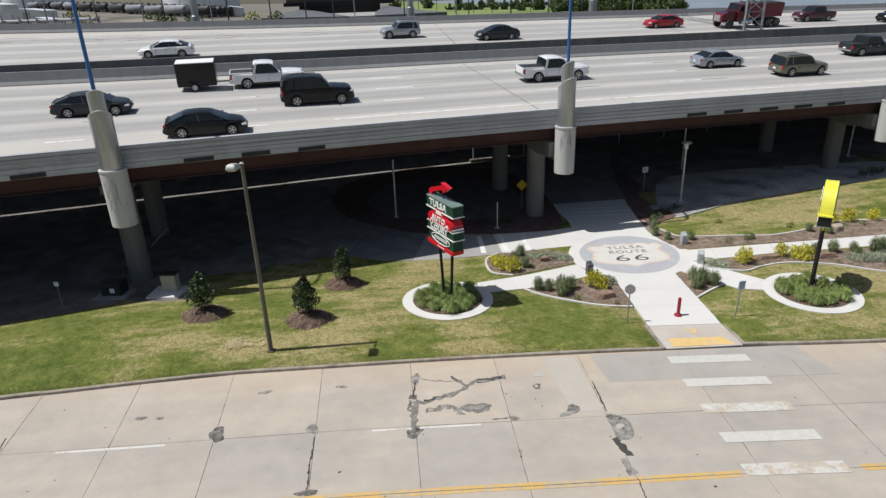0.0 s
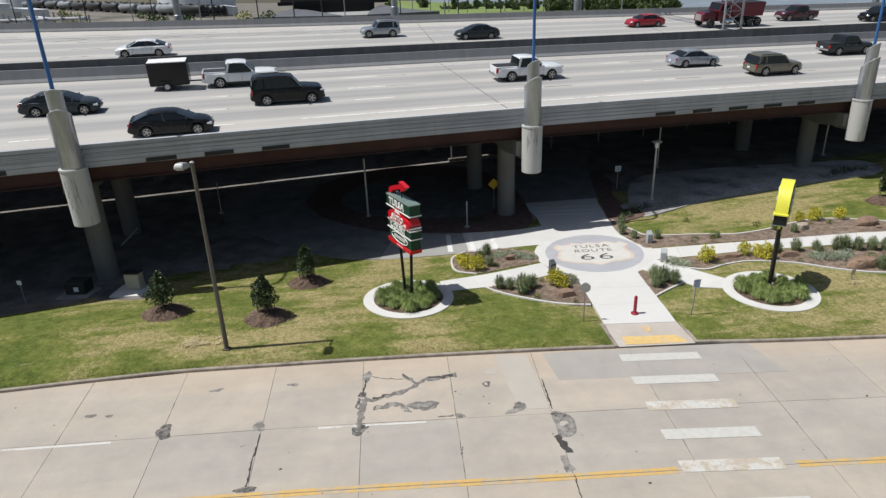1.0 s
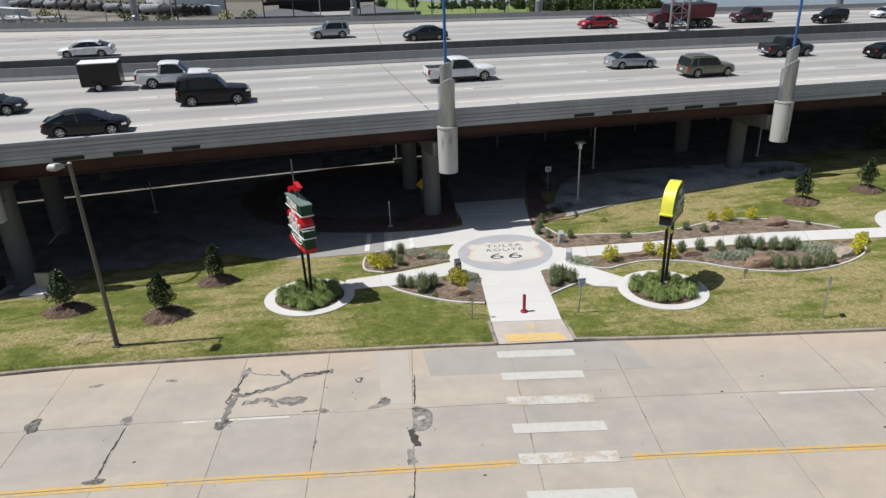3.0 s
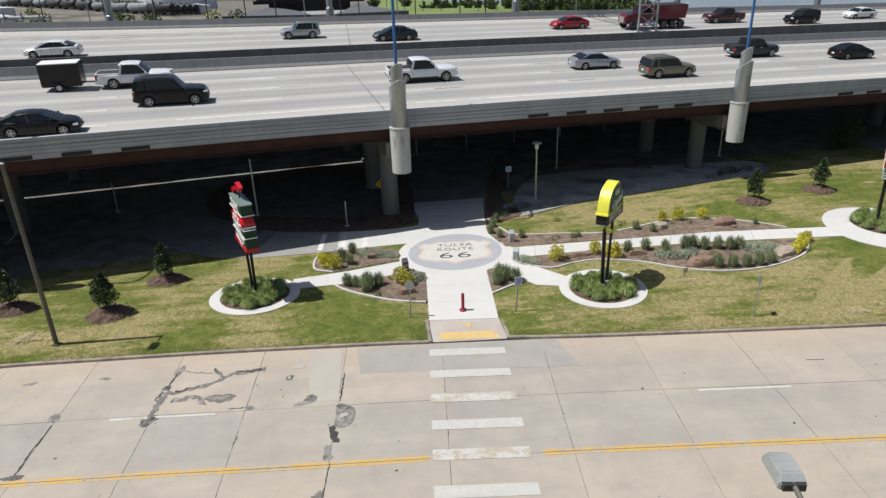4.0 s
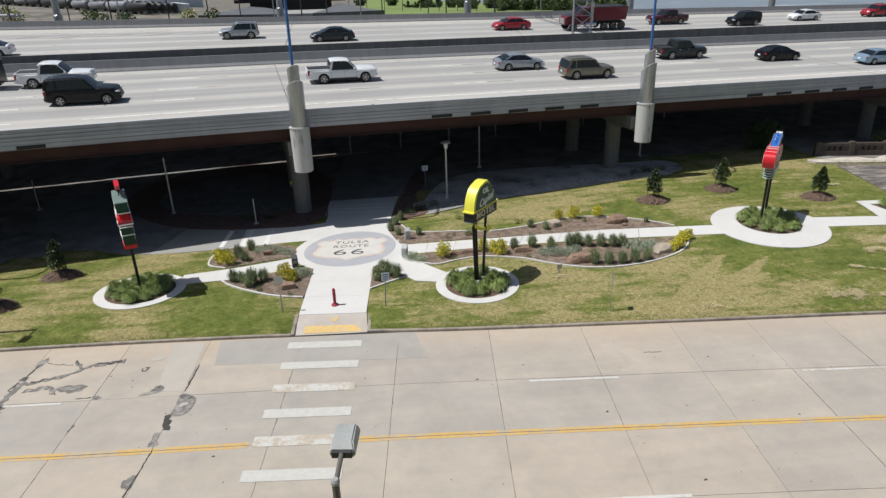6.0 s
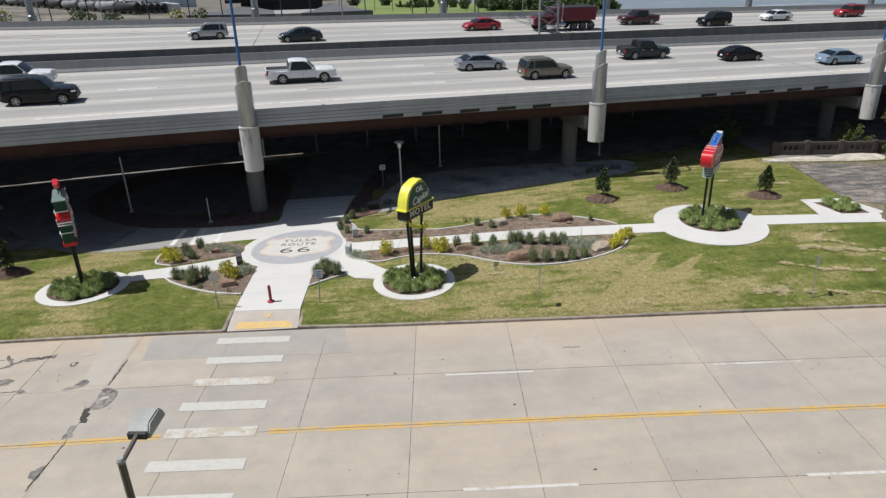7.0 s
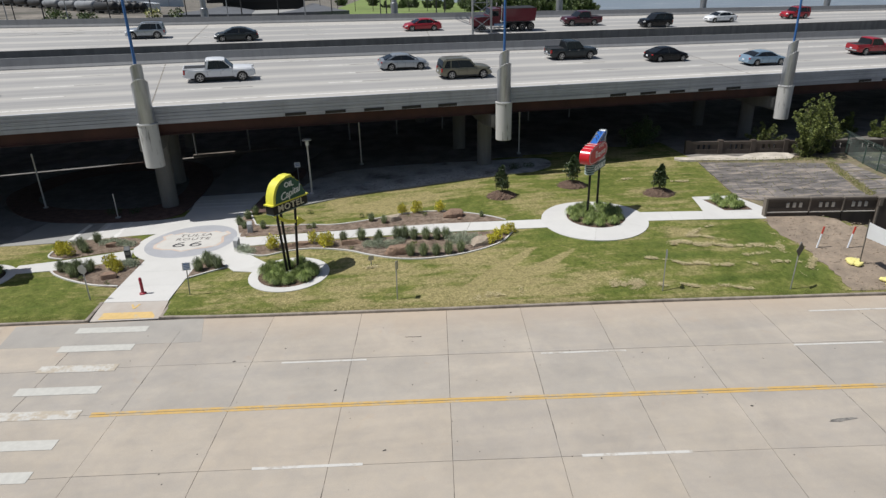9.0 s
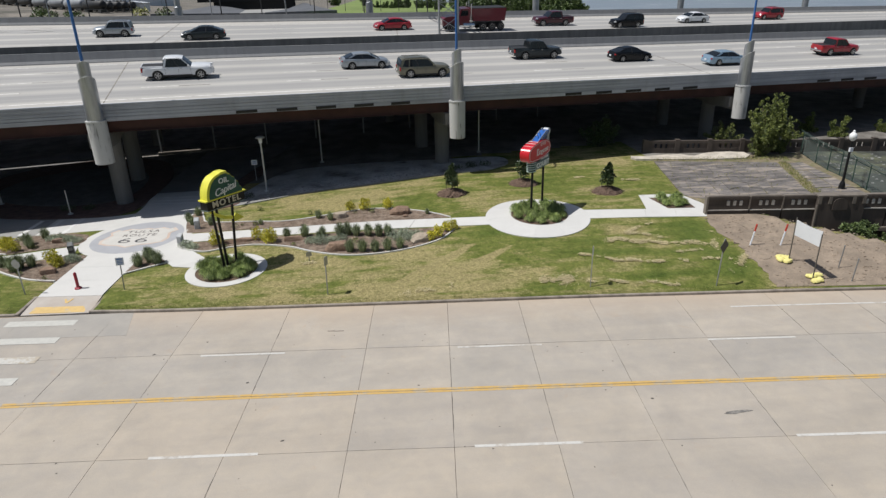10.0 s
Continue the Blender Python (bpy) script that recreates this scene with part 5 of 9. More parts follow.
for a in range(-150, 230, 10):
    run(lambda u: jersey(V_MED, dz_near(u, V_MED), 1.05), "median_barrier", "barrier", a + 0.002, a + 9.998, "weathered concrete median barrier", 10)
    run(lambda u: [(V_FAR0 - 0.25, dz_far(u, V_FAR0) - 0.9), (V_FAR0 - 0.25, dz_far(u, V_FAR0) + 0.83), (V_FAR0 + 0.05, dz_far(u, V_FAR0) + 0.83), (V_FAR0 + 0.2, dz_far(u, V_FAR0) - 0.9)], "median_barrier", "barrier_dark", a + 0.002, a + 9.998, "dirt-darkened concrete median barrier", 10)
    run(lambda u: jersey(V_FAR1 - 0.42, dz_far(u, V_FAR1 - 0.3), 0.95), "parapet", "barrier", a + 0.002, a + 9.998, "weathered far concrete parapet", 10)
# added slabs: no sun gets through east, a narrow slot is left west
run(lambda u: [(V_MED + 0.43, dz_near(u, V_MED) + 0.35), (V_FAR0 - 0.26, dz_near(u, V_MED) + 0.5), (V_FAR0 - 0.26, dz_near(u, V_MED) + 0.3), (V_MED + 0.43, dz_near(u, V_MED) + 0.1)], "median_cover", "pier", -0.5, 230, "slab added between the roadways to shape the sun strip below", 11.5)
run(lambda u: [(V_MED + 0.43, dz_near(u, V_MED) + 0.35), (V_FAR0 - 0.85, dz_near(u, V_MED) + 0.5), (V_FAR0 - 0.85, dz_near(u, V_MED) + 0.3), (V_MED + 0.43, dz_near(u, V_MED) + 0.1)], "median_cover", "pier", -150, -0.5, "slab added between the roadways to shape the sun strip below", 11.5)
# steel girders
for k, v in enumerate((1.05, 4.4, 7.8, 11.2, 14.6, 18.0, 20.8, 23.9, 27.5, 31.2, 35.0, 39.0, 42.8)):
    def ibeam(u, v=v):
        top = (dz_near(u, v) if v < 22 else dz_far(u, v)) - 0.3
        b = top - (1.0 if v > 2 else 0.98)
        return [(v - 0.2, b), (v - 0.2, b + 0.05), (v - 0.02, b + 0.05), (v - 0.02, top - 0.02), (v + 0.02, top - 0.02), (v + 0.02, b + 0.05), (v + 0.2, b + 0.05), (v + 0.2, b)]
    run(ibeam, "girder", "rust", label="rust-red weathering steel girder", step=19)
# scupper openings at the foot of the near parapet: solid blocks coloured as their inner shade
slot_us = []
for a in (-85, -57.6, 10.5, 38.5, 66.5, 94):
    for k in range(5):
        slot_us.append(a + 3.05 * k)
slot_us += [-31.0, -22.7, -19.6, -16.4]
for u in slot_us:
    t, vo = zt(u) - 1.24, 0.535 if -40 < u < 0 else 0.575
    bm = bmesh.new()
    sweep(bm, [[(*hw(u + du, v), t + z) for v, z in ((vo, 0.0), (vo, 0.23), (0.70, 0.23), (0.70, 0.0))] for du in (-0.8, 0.8)])
    part("drain_slot", bm, M["slot_shade"], viaduct, "dark block painted as the shade inside a drain opening")
# expansion joint, lane lines
for u0, u1, va, vb, f in ((-0.1, -0.45, 1.2, 20.7, dz_near), (0.6, 3.0, 23.7, 43.2, dz_far), (28.0, 32.0, 23.7, 43.2, dz_far), (56.0, 56.0, 1.2, 20.7, dz_near), (-57, -57, 1.2, 20.7, dz_near)):
    bm = bmesh.new()
    sweep(bm, [[(*hw(u0 + (u1 - u0) * s + d, va + (vb - va) * s), f(u0 + (u1 - u0) * s, va + (vb - va) * s) + z) for d, z in ((-0.05, 0), (-0.05, 0.005), (0.05, 0.005), (0.05, 0))] for s in (0, 0.25, 0.5, 0.75, 1)])
    part("expansion_joint", bm, M["seal"], viaduct, "dark expansion joint")


def deck_line(u0, u1, v, w, f, mat="white_line", name="lane_line"):
    n = max(1, int((u1 - u0) / 10))
    bm = bmesh.new()
    sweep(bm, [[(*hw(u, v + d), f(u, v + d) + z) for d, z in ((-w, 0), (-w, 0.006), (w, 0.006), (w, 0))] for u in np.linspace(u0, u1, n + 1)])
    part(name, bm, M[mat], viaduct)


M["faint_line"] = worn_paint("faint_white_road_paint", (0.68, 0.67, 0.64), (0.45, 0.43, 0.40), 0.56)
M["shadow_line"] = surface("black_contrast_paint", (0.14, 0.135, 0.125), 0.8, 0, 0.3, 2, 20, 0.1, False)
for k in range(-9, 14):
    u = 12.2 * k + 2.0
    for v in (9.3, 13.0, 16.7):
        deck_line(u, u + 3.05, v, 0.075, dz_near, "faint_line")
        deck_line(u + 3.05, u + 5.6, v, 0.05, dz_near, "shadow_line", "contrast_line")
    for v in (29.4, 33.1, 36.8):
        deck_line(u, u + 3.05, v, 0.06, dz_far, "faint_line")
deck_line(-150, 230, 5.4, 0.09, dz_near, "faint_line", "edge_line")
deck_line(-150, 230, 19.6, 0.06, dz_near, "faint_line", "edge_line")
deck_line(-150, 230, 25.6, 0.06, dz_far, "faint_line", "edge_line")
deck_line(-150, 230, 40.6, 0.06, dz_far, "faint_line", "edge_line")
for k in range(9):
    # chevrons on the far shoulder
    u = -46 + 4.6 * k
    bm = bmesh.new()
    for sg in (-1, 1):
        sweep(bm, [[(*hw(u + s * 3.0 + d, 38.6 + sg * (1 - s) * 1.1), dz_far(u + s * 3.0 + d, 38.6 + sg * (1 - s) * 1.1) + z) for d, z in ((-0.14, 0), (-0.14, 0.012), (0.14, 0.012), (0.14, 0))] for s in (0, 0.5, 1)])
    part("chevron", bm, M["white_line"], viaduct, "faint painted chevron")


# piers: round columns under a cap beam, with the mast sleeve at the near end
def pier(u, ug):
    ob = thing("pier", Matrix.Identity(4), "concrete bridge pier with round columns and a cap beam", "bridge pier", "viaduct piers")
    for v in (4.3 if u > -10 else 3.7, 11.8, 27.5, 36.5):
        x, y = hw(u + ug, v)
        cap = (dz_near(u, v) if v < 22 else dz_far(u, v)) - 1.32 - 1.25
        r = 0.66 if v < 22 else 0.62
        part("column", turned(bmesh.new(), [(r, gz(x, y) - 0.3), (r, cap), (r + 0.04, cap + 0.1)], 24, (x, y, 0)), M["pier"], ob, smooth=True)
    for va, vb, f in ((0.5 if u > -10 else 2.2, 21.2, dz_near), (23.6, 43.0, dz_far)):
        st = []
        for v in (va, va + 2.2, vb - 2.0, vb):
            top = f(u, v) - 1.30
            dep = 0.95 if v in (va, vb) else 1.35
            st.append([(*hw(u + ug + a, v), z) for a, z in ((-0.75, top), (0.75, top), (0.75, top - dep), (-0.75, top - dep))])
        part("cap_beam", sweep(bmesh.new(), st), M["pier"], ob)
    return ob


PIERS = (-109, -82, -54.6, -26.95, 0.05, 27.4, 56.2, 85.0, 113, 141)
for u in PIERS:
    pier(u, -0.7 if -40 < u < -10 else -0.15)


def sleeve(u, turn):
    """Nested tubes hung at the viaduct's edge, with a blue lamp mast standing in them."""
    x, y = hw(u, 0.0)
    t = zt(u)
    ob = thing("light_mast", Matrix.Translation((x, y, 0)), "blue light mast in stepped grey tubes on the viaduct edge", "light mast", "light masts")

    def slanted(r, z0, zlo, zhi, turn, n=28, thick=0.05):
        """A tube whose rim is cut at a slant."""
        bm = bmesh.new()
        rows = []
        for rr, lvl in ((r, 0), (r, 1), (r - thick, 1), (r - thick, 0)):
            ring_ = []
            for k in range(n):
                a = 2 * math.pi * k / n
                top = zlo + (zhi - zlo) * (0.5 + 0.5 * math.cos(a - turn))
                ring_.append((rr * math.cos(a), rr * math.sin(a), top if lvl else z0))
            rows.append(ring_)
        rows.append(rows[0])
        vs = [[bm.verts.new(p) for p in rw] for rw in rows[:-1]]
        vs.append(vs[0])
        for p, q in zip(vs, vs[1:]):
            for k in range(n):
                bm.faces.new((p[k], p[(k + 1) % n], q[(k + 1) % n], q[k]))
        return bm

    def rim(r, zlo, zhi, n=28):
        """The bright folded edge of a slanted tube."""
        ed = bmesh.new()
        q = [(r * math.cos(2 * math.pi * k / n), r * math.sin(2 * math.pi * k / n), zlo + (zhi - zlo) * (0.5 + 0.5 * math.cos(2 * math.pi * k / n - radians(turn)))) for k in range(n + 1)]
        for p0, p1 in zip(q, q[1:]):
            rod(ed, p0, p1, 0.035, None, 5, False)
        return ed

    part("rim", rim(0.545, t + 1.25, t + 2.05), M["pale_pole"], ob, "bright folded rim")
    part("rim", rim(0.38, t + 2.55, t + 3.05), M["pale_pole"], ob, "bright folded rim")
    b = t - 4.2
    low = turned(bmesh.new(), [(0.62, b), (0.66, b + 0.03), (0.68, t - 1.15), (0.65, t - 1.12)], 32)
    part("lower_sleeve", low, M["sleeve"], ob, "pale concrete sleeve with black rain streaks", True)
    part("collar", turned(bmesh.new(), [(0.66, t - 1.16), (0.71, t - 1.15), (0.71, t - 1.05), (0.62, t - 1.04)], 32), M["pale_pole"], ob, smooth=True)
    part("middle_tube", slanted(0.565, t - 1.1, t + 1.25, t + 2.05, radians(turn)), M["zinc"], ob, "grey metal tube with a slanted rim", True)
    part("upper_tube", slanted(0.40, t + 0.4, t + 2.55, t + 3.05, radians(turn)), M["zinc"], ob, "grey metal tube with a slanted rim", True)
    part("pole", rod(bmesh.new(), (0, 0, t - 1), (0.0, 0, t + 8.1), 0.115, 0.09, 12), M["blue"], ob, "blue painted steel pole", True)
    bm = bmesh.new()
    bow = [Vector((0, 0, t + 8.1)) + (HV.to_3d() * 2.2 * (1 - math.cos(a)) + Vector((0, 0, 1.9 * math.sin(a)))) for a in np.linspace(0, math.pi / 2, 9)]
    for p, q in zip(bow, bow[1:]):
        rod(bm, p, q, 0.085, None, 10, False)
    part("arm", bm, M["blue"], ob, "curved blue arm over the roadway", True)
    part("lamp_head", box(bmesh.new(), 0, 0, 0, 0.3, 0.75, 0.14, Matrix.Translation(bow[-1] + HV.to_3d() * 0.3) @ Matrix.Rotation(HWA, 4, "Z"), 0.03), M["lamp_grey"], ob)
    part("bracket", box(bmesh.new(), 0, 0, 0, 0.9, 1.6, 1.1, Matrix.Rotation(HWA, 4, "Z") @ Matrix.Translation((-0.1, 0.75, t - 2.85))), M["pier"], ob)
    return ob


for u, turn in zip(PIERS[2:8], (-65, -69, -62, -60, -60, -60)):
    sleeve(u, turn)
for u in (-54, -26.0, 2.2, 30.2, 58.5, 87, 115):
    x, y = hw(u, 53)
    ob = thing("light_mast", Matrix.Translation((x, y, 0)), "grey tube of a light mast beyond the viaduct", "light mast", "far light masts")
    part("tube", turned(bmesh.new(), [(0.55, 0), (0.55, 14.5), (0.42, 14.6), (0.42, 18.5)], 20), M["zinc"], ob, smooth=True)
    part("pole", rod(bmesh.new(), (0, 0, 18), (0, 0, 30), 0.14, 0.1, 10), M["blue"], ob)

# lattice sign support between the roadways
gx = thing("sign_gantry", Matrix.Identity(4), "grey steel lattice sign support on the median", "sign gantry")
bz = dz_far(33.5, V_FAR0) + 0.83
for u in (32.9, 35.2):
    x, y = hw(u, V_FAR0 + 0.2)
    part("leg", rod(bmesh.new(), (x, y, bz - 0.7), (x, y, bz + 9), 0.12, None, 10), M["steel"], gx)
    part("foot", box(bmesh.new(), x, y, bz - 0.12, 0.5, 0.5, 0.3), M["barrier"], gx)
for k in range(6):
    z0 = bz + 0.35 + 1.55 * k
    p, q = hw(32.9, V_FAR0 + 0.2), hw(35.2, V_FAR0 + 0.2)
    for a, b in (((*p, z0), (*q, z0 + 1.5)), ((*q, z0), (*p, z0 + 1.5)), ((*p, z0), (*q, z0))):
        part("brace", rod(bmesh.new(), a, b, 0.045, None, 6), M["steel"], gx)
x, y = hw(32.4, V_FAR0 - 0.1)
part("marker_post", rod(bmesh.new(), (x, y, bz - 0.9), (x, y, bz + 0.05), 0.05, None, 6), M["sign_white"], gx)
for dv, dzz in ((0, 7.6), (0, 8.8)):
    for du in (33.2, 34.9):
        a, b = hw(du, V_FAR0 + 0.2), hw(du, V_FAR1 + 1.0)
        part("span_chord", rod(bmesh.new(), (*a, bz + dzz), (*b, bz + dzz + 1.2), 0.12, None, 8), M["steel"], gx)
part("sign_panel", upright([(0, 0), (7.5, 0), (7.5, 2.6), (0, 2.6)], 0.12, Matrix.Translation((*hw(33.0, 27), bz + 7.2)) @ Matrix.Rotation(HWA + radians(90), 4, "Z")), M["sign_back"], gx)


# ---- plants ----
def leaf(bm, p, d, n, length, width):
    """One leaf: a small folded diamond at p that points along d."""
    s = d.cross(n)
    if s.length < 1e-4:
        s = d.orthogonal()
    s.normalize()
    a, b = bm.verts.new(p), bm.verts.new(p + d * length)
    c = bm.verts.new(p + d * length * 0.5 + s * width * 0.5 + n * width * 0.15)
    e = bm.verts.new(p + d * length * 0.5 - s * width * 0.5 + n * width * 0.15)
    bm.faces.new((a, c, b, e))


def rand_dir(r):
    while True:
        v = Vector((r.uniform(-1, 1), r.uniform(-1, 1), r.uniform(-1, 1)))
        if 0.05 < v.length < 1:
            return v.normalized()


def crown(seed, clumps, leaves, length, width, spread):
    """Leaves in clumps; each clump is (x, y, z, radius)."""
    r, bm = random.Random(seed), bmesh.new()
    for x, y, z, rad in clumps:
        for _ in range(leaves):
            d = rand_dir(r)
            p = Vector((x, y, z)) + d * rad * (r.random() ** 0.4) * Vector((1, 1, spread)).length / 1.73
            leaf(bm, p, (d + rand_dir(r) * 0.9).normalized(), rand_dir(r), length * r.uniform(0.7, 1.3), width * r.uniform(0.7, 1.2))
    return bm


def blades(seed, n, h, r0, r1, width=0.02, droop=0.35):
    """A mounded tuft: blades rise, lean outwards and hang at the tips."""
    r, bm = random.Random(seed), bmesh.new()
    for _ in range(n):
        a = r.uniform(0, 2 * math.pi)
        d = Vector((math.cos(a), math.sin(a), 0))
        s = Vector((-d.y, d.x, 0)) * width * r.uniform(0.6, 1.2)
        lean = math.sqrt(r.random())
        base = d * r0 * lean
        reach = r1 * (0.25 + 0.75 * lean) * r.uniform(0.7, 1.15)
        hh = h * (1 - 0.42 * lean * lean) * r.uniform(0.6, 1.12)
        fall = droop * r.uniform(0.3, 1.5) * (0.4 + lean)
        row = [(0.0, 0.0, 1.0), (0.3, 0.68, 0.95), (0.66, 1.0, 0.7)]
        prev = None
        for fo, up, wd in row:
            q = base + d * reach * fo + Vector((0, 0, hh * up))
            cur = (bm.verts.new(q - s * wd), bm.verts.new(q + s * wd))
            if prev:
                bm.faces.new((prev[0], prev[1], cur[1], cur[0]))
            prev = cur
        tip = bm.verts.new(base + d * reach + Vector((0, 0, hh * max(0.2, 1.0 - fall))))
        bm.faces.new((prev[0], prev[1], tip))
    return bm


def stand(x, y, rz=0.0, s=1.0, lift=0.0):
    return Matrix.Translation((x, y, gz(x, y) + lift)) @ Matrix.Rotation(rz, 4, "Z") @ Matrix.Diagonal((s, s, s, 1))


pr = random.Random(21)
# round beds full of fountain grass
grass_protos = [finish(blades(40 + k, 720, 0.62, 0.14, 0.44, 0.009, 0.45), "ornamental_grass", M["blade"]) for k in range(3)]
for (cx, cy), rad, n in ((S1, 1.75, 22), (S2, 1.65, 19), ((42.27, 33.5), 1.9, 20)):
    pts = []
    for k in range(n):
        rr = rad * (0.93 if k < n * 0.55 else 0.5) * pr.uniform(0.85, 1.05)
        a = 2 * math.pi * (k * 0.618 if k >= n * 0.55 else k / (n * 0.55)) + pr.uniform(-0.1, 0.1)
        pts.append((cx + rr * 0.92 * math.cos(a), cy + rr * 0.92 * math.sin(a)))
    for x, y in pts:
        if abs(x - cx) < 0.6 and -0.85 < y - cy - (0.7 if cx > 40 else 0.45) < 0.1:
            continue
        ob = new("ornamental_grass", pr.choice(grass_protos))
        ob.matrix_basis = stand(x, y, pr.uniform(0, 6), pr.uniform(0.8, 1.15))
        tagged(ob, "clump of green fountain grass in a round bed", "grass clump", "grass clumps in the round beds")
for x, y in ((51.73, 33.67), (52.42, 33.4), (53, 33.58), (51.81, 34.42), (52.59, 34.32), (53.07, 34.7), (51.9, 34.99)):
    ob = new("ornamental_grass", pr.choice(grass_protos))
    ob.matrix_basis = stand(x, y, pr.uniform(0, 6), pr.uniform(0.8, 1.0))
    tagged(ob, "clump of green fountain grass in a square bed", "grass clump", "grass clumps in the square bed")

yel = [finish(crown(60 + k, [(0, 0, 0.4, 0.34), (0.3, 0.08, 0.34, 0.24), (-0.27, 0.14, 0.36, 0.24), (0.04, -0.29, 0.3, 0.24), (0.14, 0.22, 0.56, 0.2), (-0.16, -0.1, 0.62, 0.18), (0.22, -0.18, 0.52, 0.18), (-0.34, -0.14, 0.26, 0.2)], 95, 0.13, 0.055, 0.8), "yellow_shrub", M["leaf_yellow"]) for k in range(2)]
for x, y, s in ((5.9, 34.9, 1.05), (6.5, 34.3, 1.15), (5.6, 35.5, 0.8), (10.5, 31.3, 1.2), (10.9, 31.0, 0.9), (20.2, 32.75, 1.15), (22.8, 33.2, 1.0), (23.8, 32.49, 1.1), (23.4, 32.88, 0.9), (34.85, 30.95, 0.95), (35.5, 31.75, 0.85), (34.3, 30.65, 0.75), (36.0, 32.1, 0.75), (28.95, 37.32, 0.9), (30.04, 37.31, 1.05), (31.73, 37.14, 0.95)):
    ob = new("yellow_shrub", pr.choice(yel))
    ob.matrix_basis = stand(x, y, pr.uniform(0, 6), s * 0.86) @ Matrix.Diagonal((0.95, 0.95, 1.3, 1))
    tagged(ob, "bright yellow-leaved shrub in brown mulch", "shrub", "yellow shrubs")
tuf = [finish(blades(80 + k, 400, 0.9, 0.22, 0.3, 0.010, 0.12), "grass_tuft", M["leaf_tuft"]) for k in range(3)]
for x, y, s in ((7.4, 31.5, 0.9), (8.5, 30.6, 1.1), (8.6, 31.0, 1.15), (9.2, 31.3, 0.95), (7.9, 31.3, 0.8), (7.5, 36.8, 0.9), (6.9, 35.6, 1.0), (7.4, 34.9, 0.85), (16.0, 30.2, 1.0), (16.6, 30.7, 1.1), (17.1, 30.4, 1.0), (16.3, 31.2, 0.95), (24.79, 33.03, 0.85), (25.98, 33.08, 0.95), (27.18, 32.91, 0.75), (26.98, 32.29, 0.7), (28.37, 32.65, 1.05), (28.87, 32.7, 1.0), (29.47, 32.39, 0.95), (30.26, 32.24, 0.95), (30.96, 32.02, 0.95)) + ((31.56, 32.06, 0.9), (29.09, 29.91, 0.95), (29.89, 29.77, 0.95), (30.69, 29.64, 0.9), (31.48, 29.68, 0.95), (32.28, 29.81, 0.85), (17.4, 39.4, 0.8), (17.5, 37.3, 0.7), (17.0, 38.2, 0.8), (18.9, 36.9, 0.7), (26.66, 36.37, 0.75), (27.56, 35.72, 0.7), (22.59, 36.05, 0.5), (17.8, 40.4, 0.8), (34.5, 35.26, 0.5)):
    ob = new("grass_tuft", pr.choice(tuf))
    ob.matrix_basis = stand(x, y, pr.uniform(0, 6), s)
    tagged(ob, "grey-green grass tuft in brown mulch", "grass tuft", "grass tufts")
sil = [finish(crown(90 + k, [(0.3 * math.cos(a), 0.3 * math.sin(a), 0.16, 0.24) for a in (0, 1, 2, 3, 4, 5)] + [(0, 0, 0.26, 0.26)], 110, 0.09, 0.045, 0.6), "silver_shrub", M["leaf_silver"]) for k in range(2)]
for x, y, s in ((8.2, 36.3, 1.1), (8.9, 36.1, 1.2), (9.5, 35.9, 1.1), (10.1, 35.6, 1.0), (11.5, 31.7, 1.2), (11.2, 32.1, 1.0), (18.2, 32.9, 1.2), (18.7, 32.5, 1.0), (26.49, 31.87, 1.1), (27.19, 31.74, 1.3), (27.89, 31.51, 1.2), (28.48, 32.01, 1.0), (31.86, 31.87, 1.2), (32.66, 31.72, 1.3), (33.45, 31.49, 1.1), (32.96, 31, 1.1), (32.16, 31.14, 0.9)):
    ob = new("silver_shrub", pr.choice(sil))
    ob.matrix_basis = stand(x, y, pr.uniform(0, 6), s * 0.84)
    tagged(ob, "low silvery sage shrub in brown mulch", "shrub", "silver shrubs")
low = finish(crown(97, [(0, 0, 0.12, 0.16), (0.1, 0.08, 0.1, 0.12)], 45, 0.1, 0.04, 0.7), "small_plant", M["leaf_mid"])
for k in range(26):
    bed = pr.choice(["nw", "sw", "e", "e", "ne", "ne"])
    c = BEDS[bed]
    i = pr.randrange(len(c))
    mid = Vector((sum(p[0] for p in c) / len(c), sum(p[1] for p in c) / len(c)))
    p = Vector(c[i]).lerp(Vector(c[(i + 7) % len(c)]), pr.uniform(0.15, 0.4))
    ob = new("small_plant", low)
    ob.matrix_basis = stand(p.x, p.y, pr.uniform(0, 6), pr.uniform(0.7, 1.3))
    tagged(ob, "small green plant in brown mulch", "plant", "small bed plants")


def rock(x, y, sx, sy, sz, rz, mat, seed, label):
    r = random.Random(seed)
    bm = bmesh.new()
    planes = [(rand_dir(r), r.uniform(0.7, 0.9)) for _ in range(9)]
    bmesh.ops.create_icosphere(bm, subdivisions=3, radius=1.0)
    for v in bm.verts:
        n = v.co.normalized()
        k = 1 + 0.28 * noise.noise(n * 1.3 + Vector((seed, 0, 0))) + 0.10 * noise.noise(n * 4 + Vector((0, seed, 0)))
        q = n * k
        q = Vector([math.copysign(abs(c) ** 0.72, c) for c in q])
        q.z = min(q.z, 0.72 + 0.12 * noise.noise(n * 2 + Vector((0, 0, seed))))
        for pn, pd in planes:
            over = q.dot(pn) - pd
            if over > 0:
                q = q - pn * over
        v.co = Vector((q.x * sx / 2, q.y * sy / 2, max(-0.25, q.z) * sz * 0.85))
    ob = new("boulder", finish(bm, "boulder", M[mat]))
    ob.matrix_basis = stand(x, y, rz, 1.0, 0.04)
    tagged(ob, label, "boulder", "boulders in the beds")


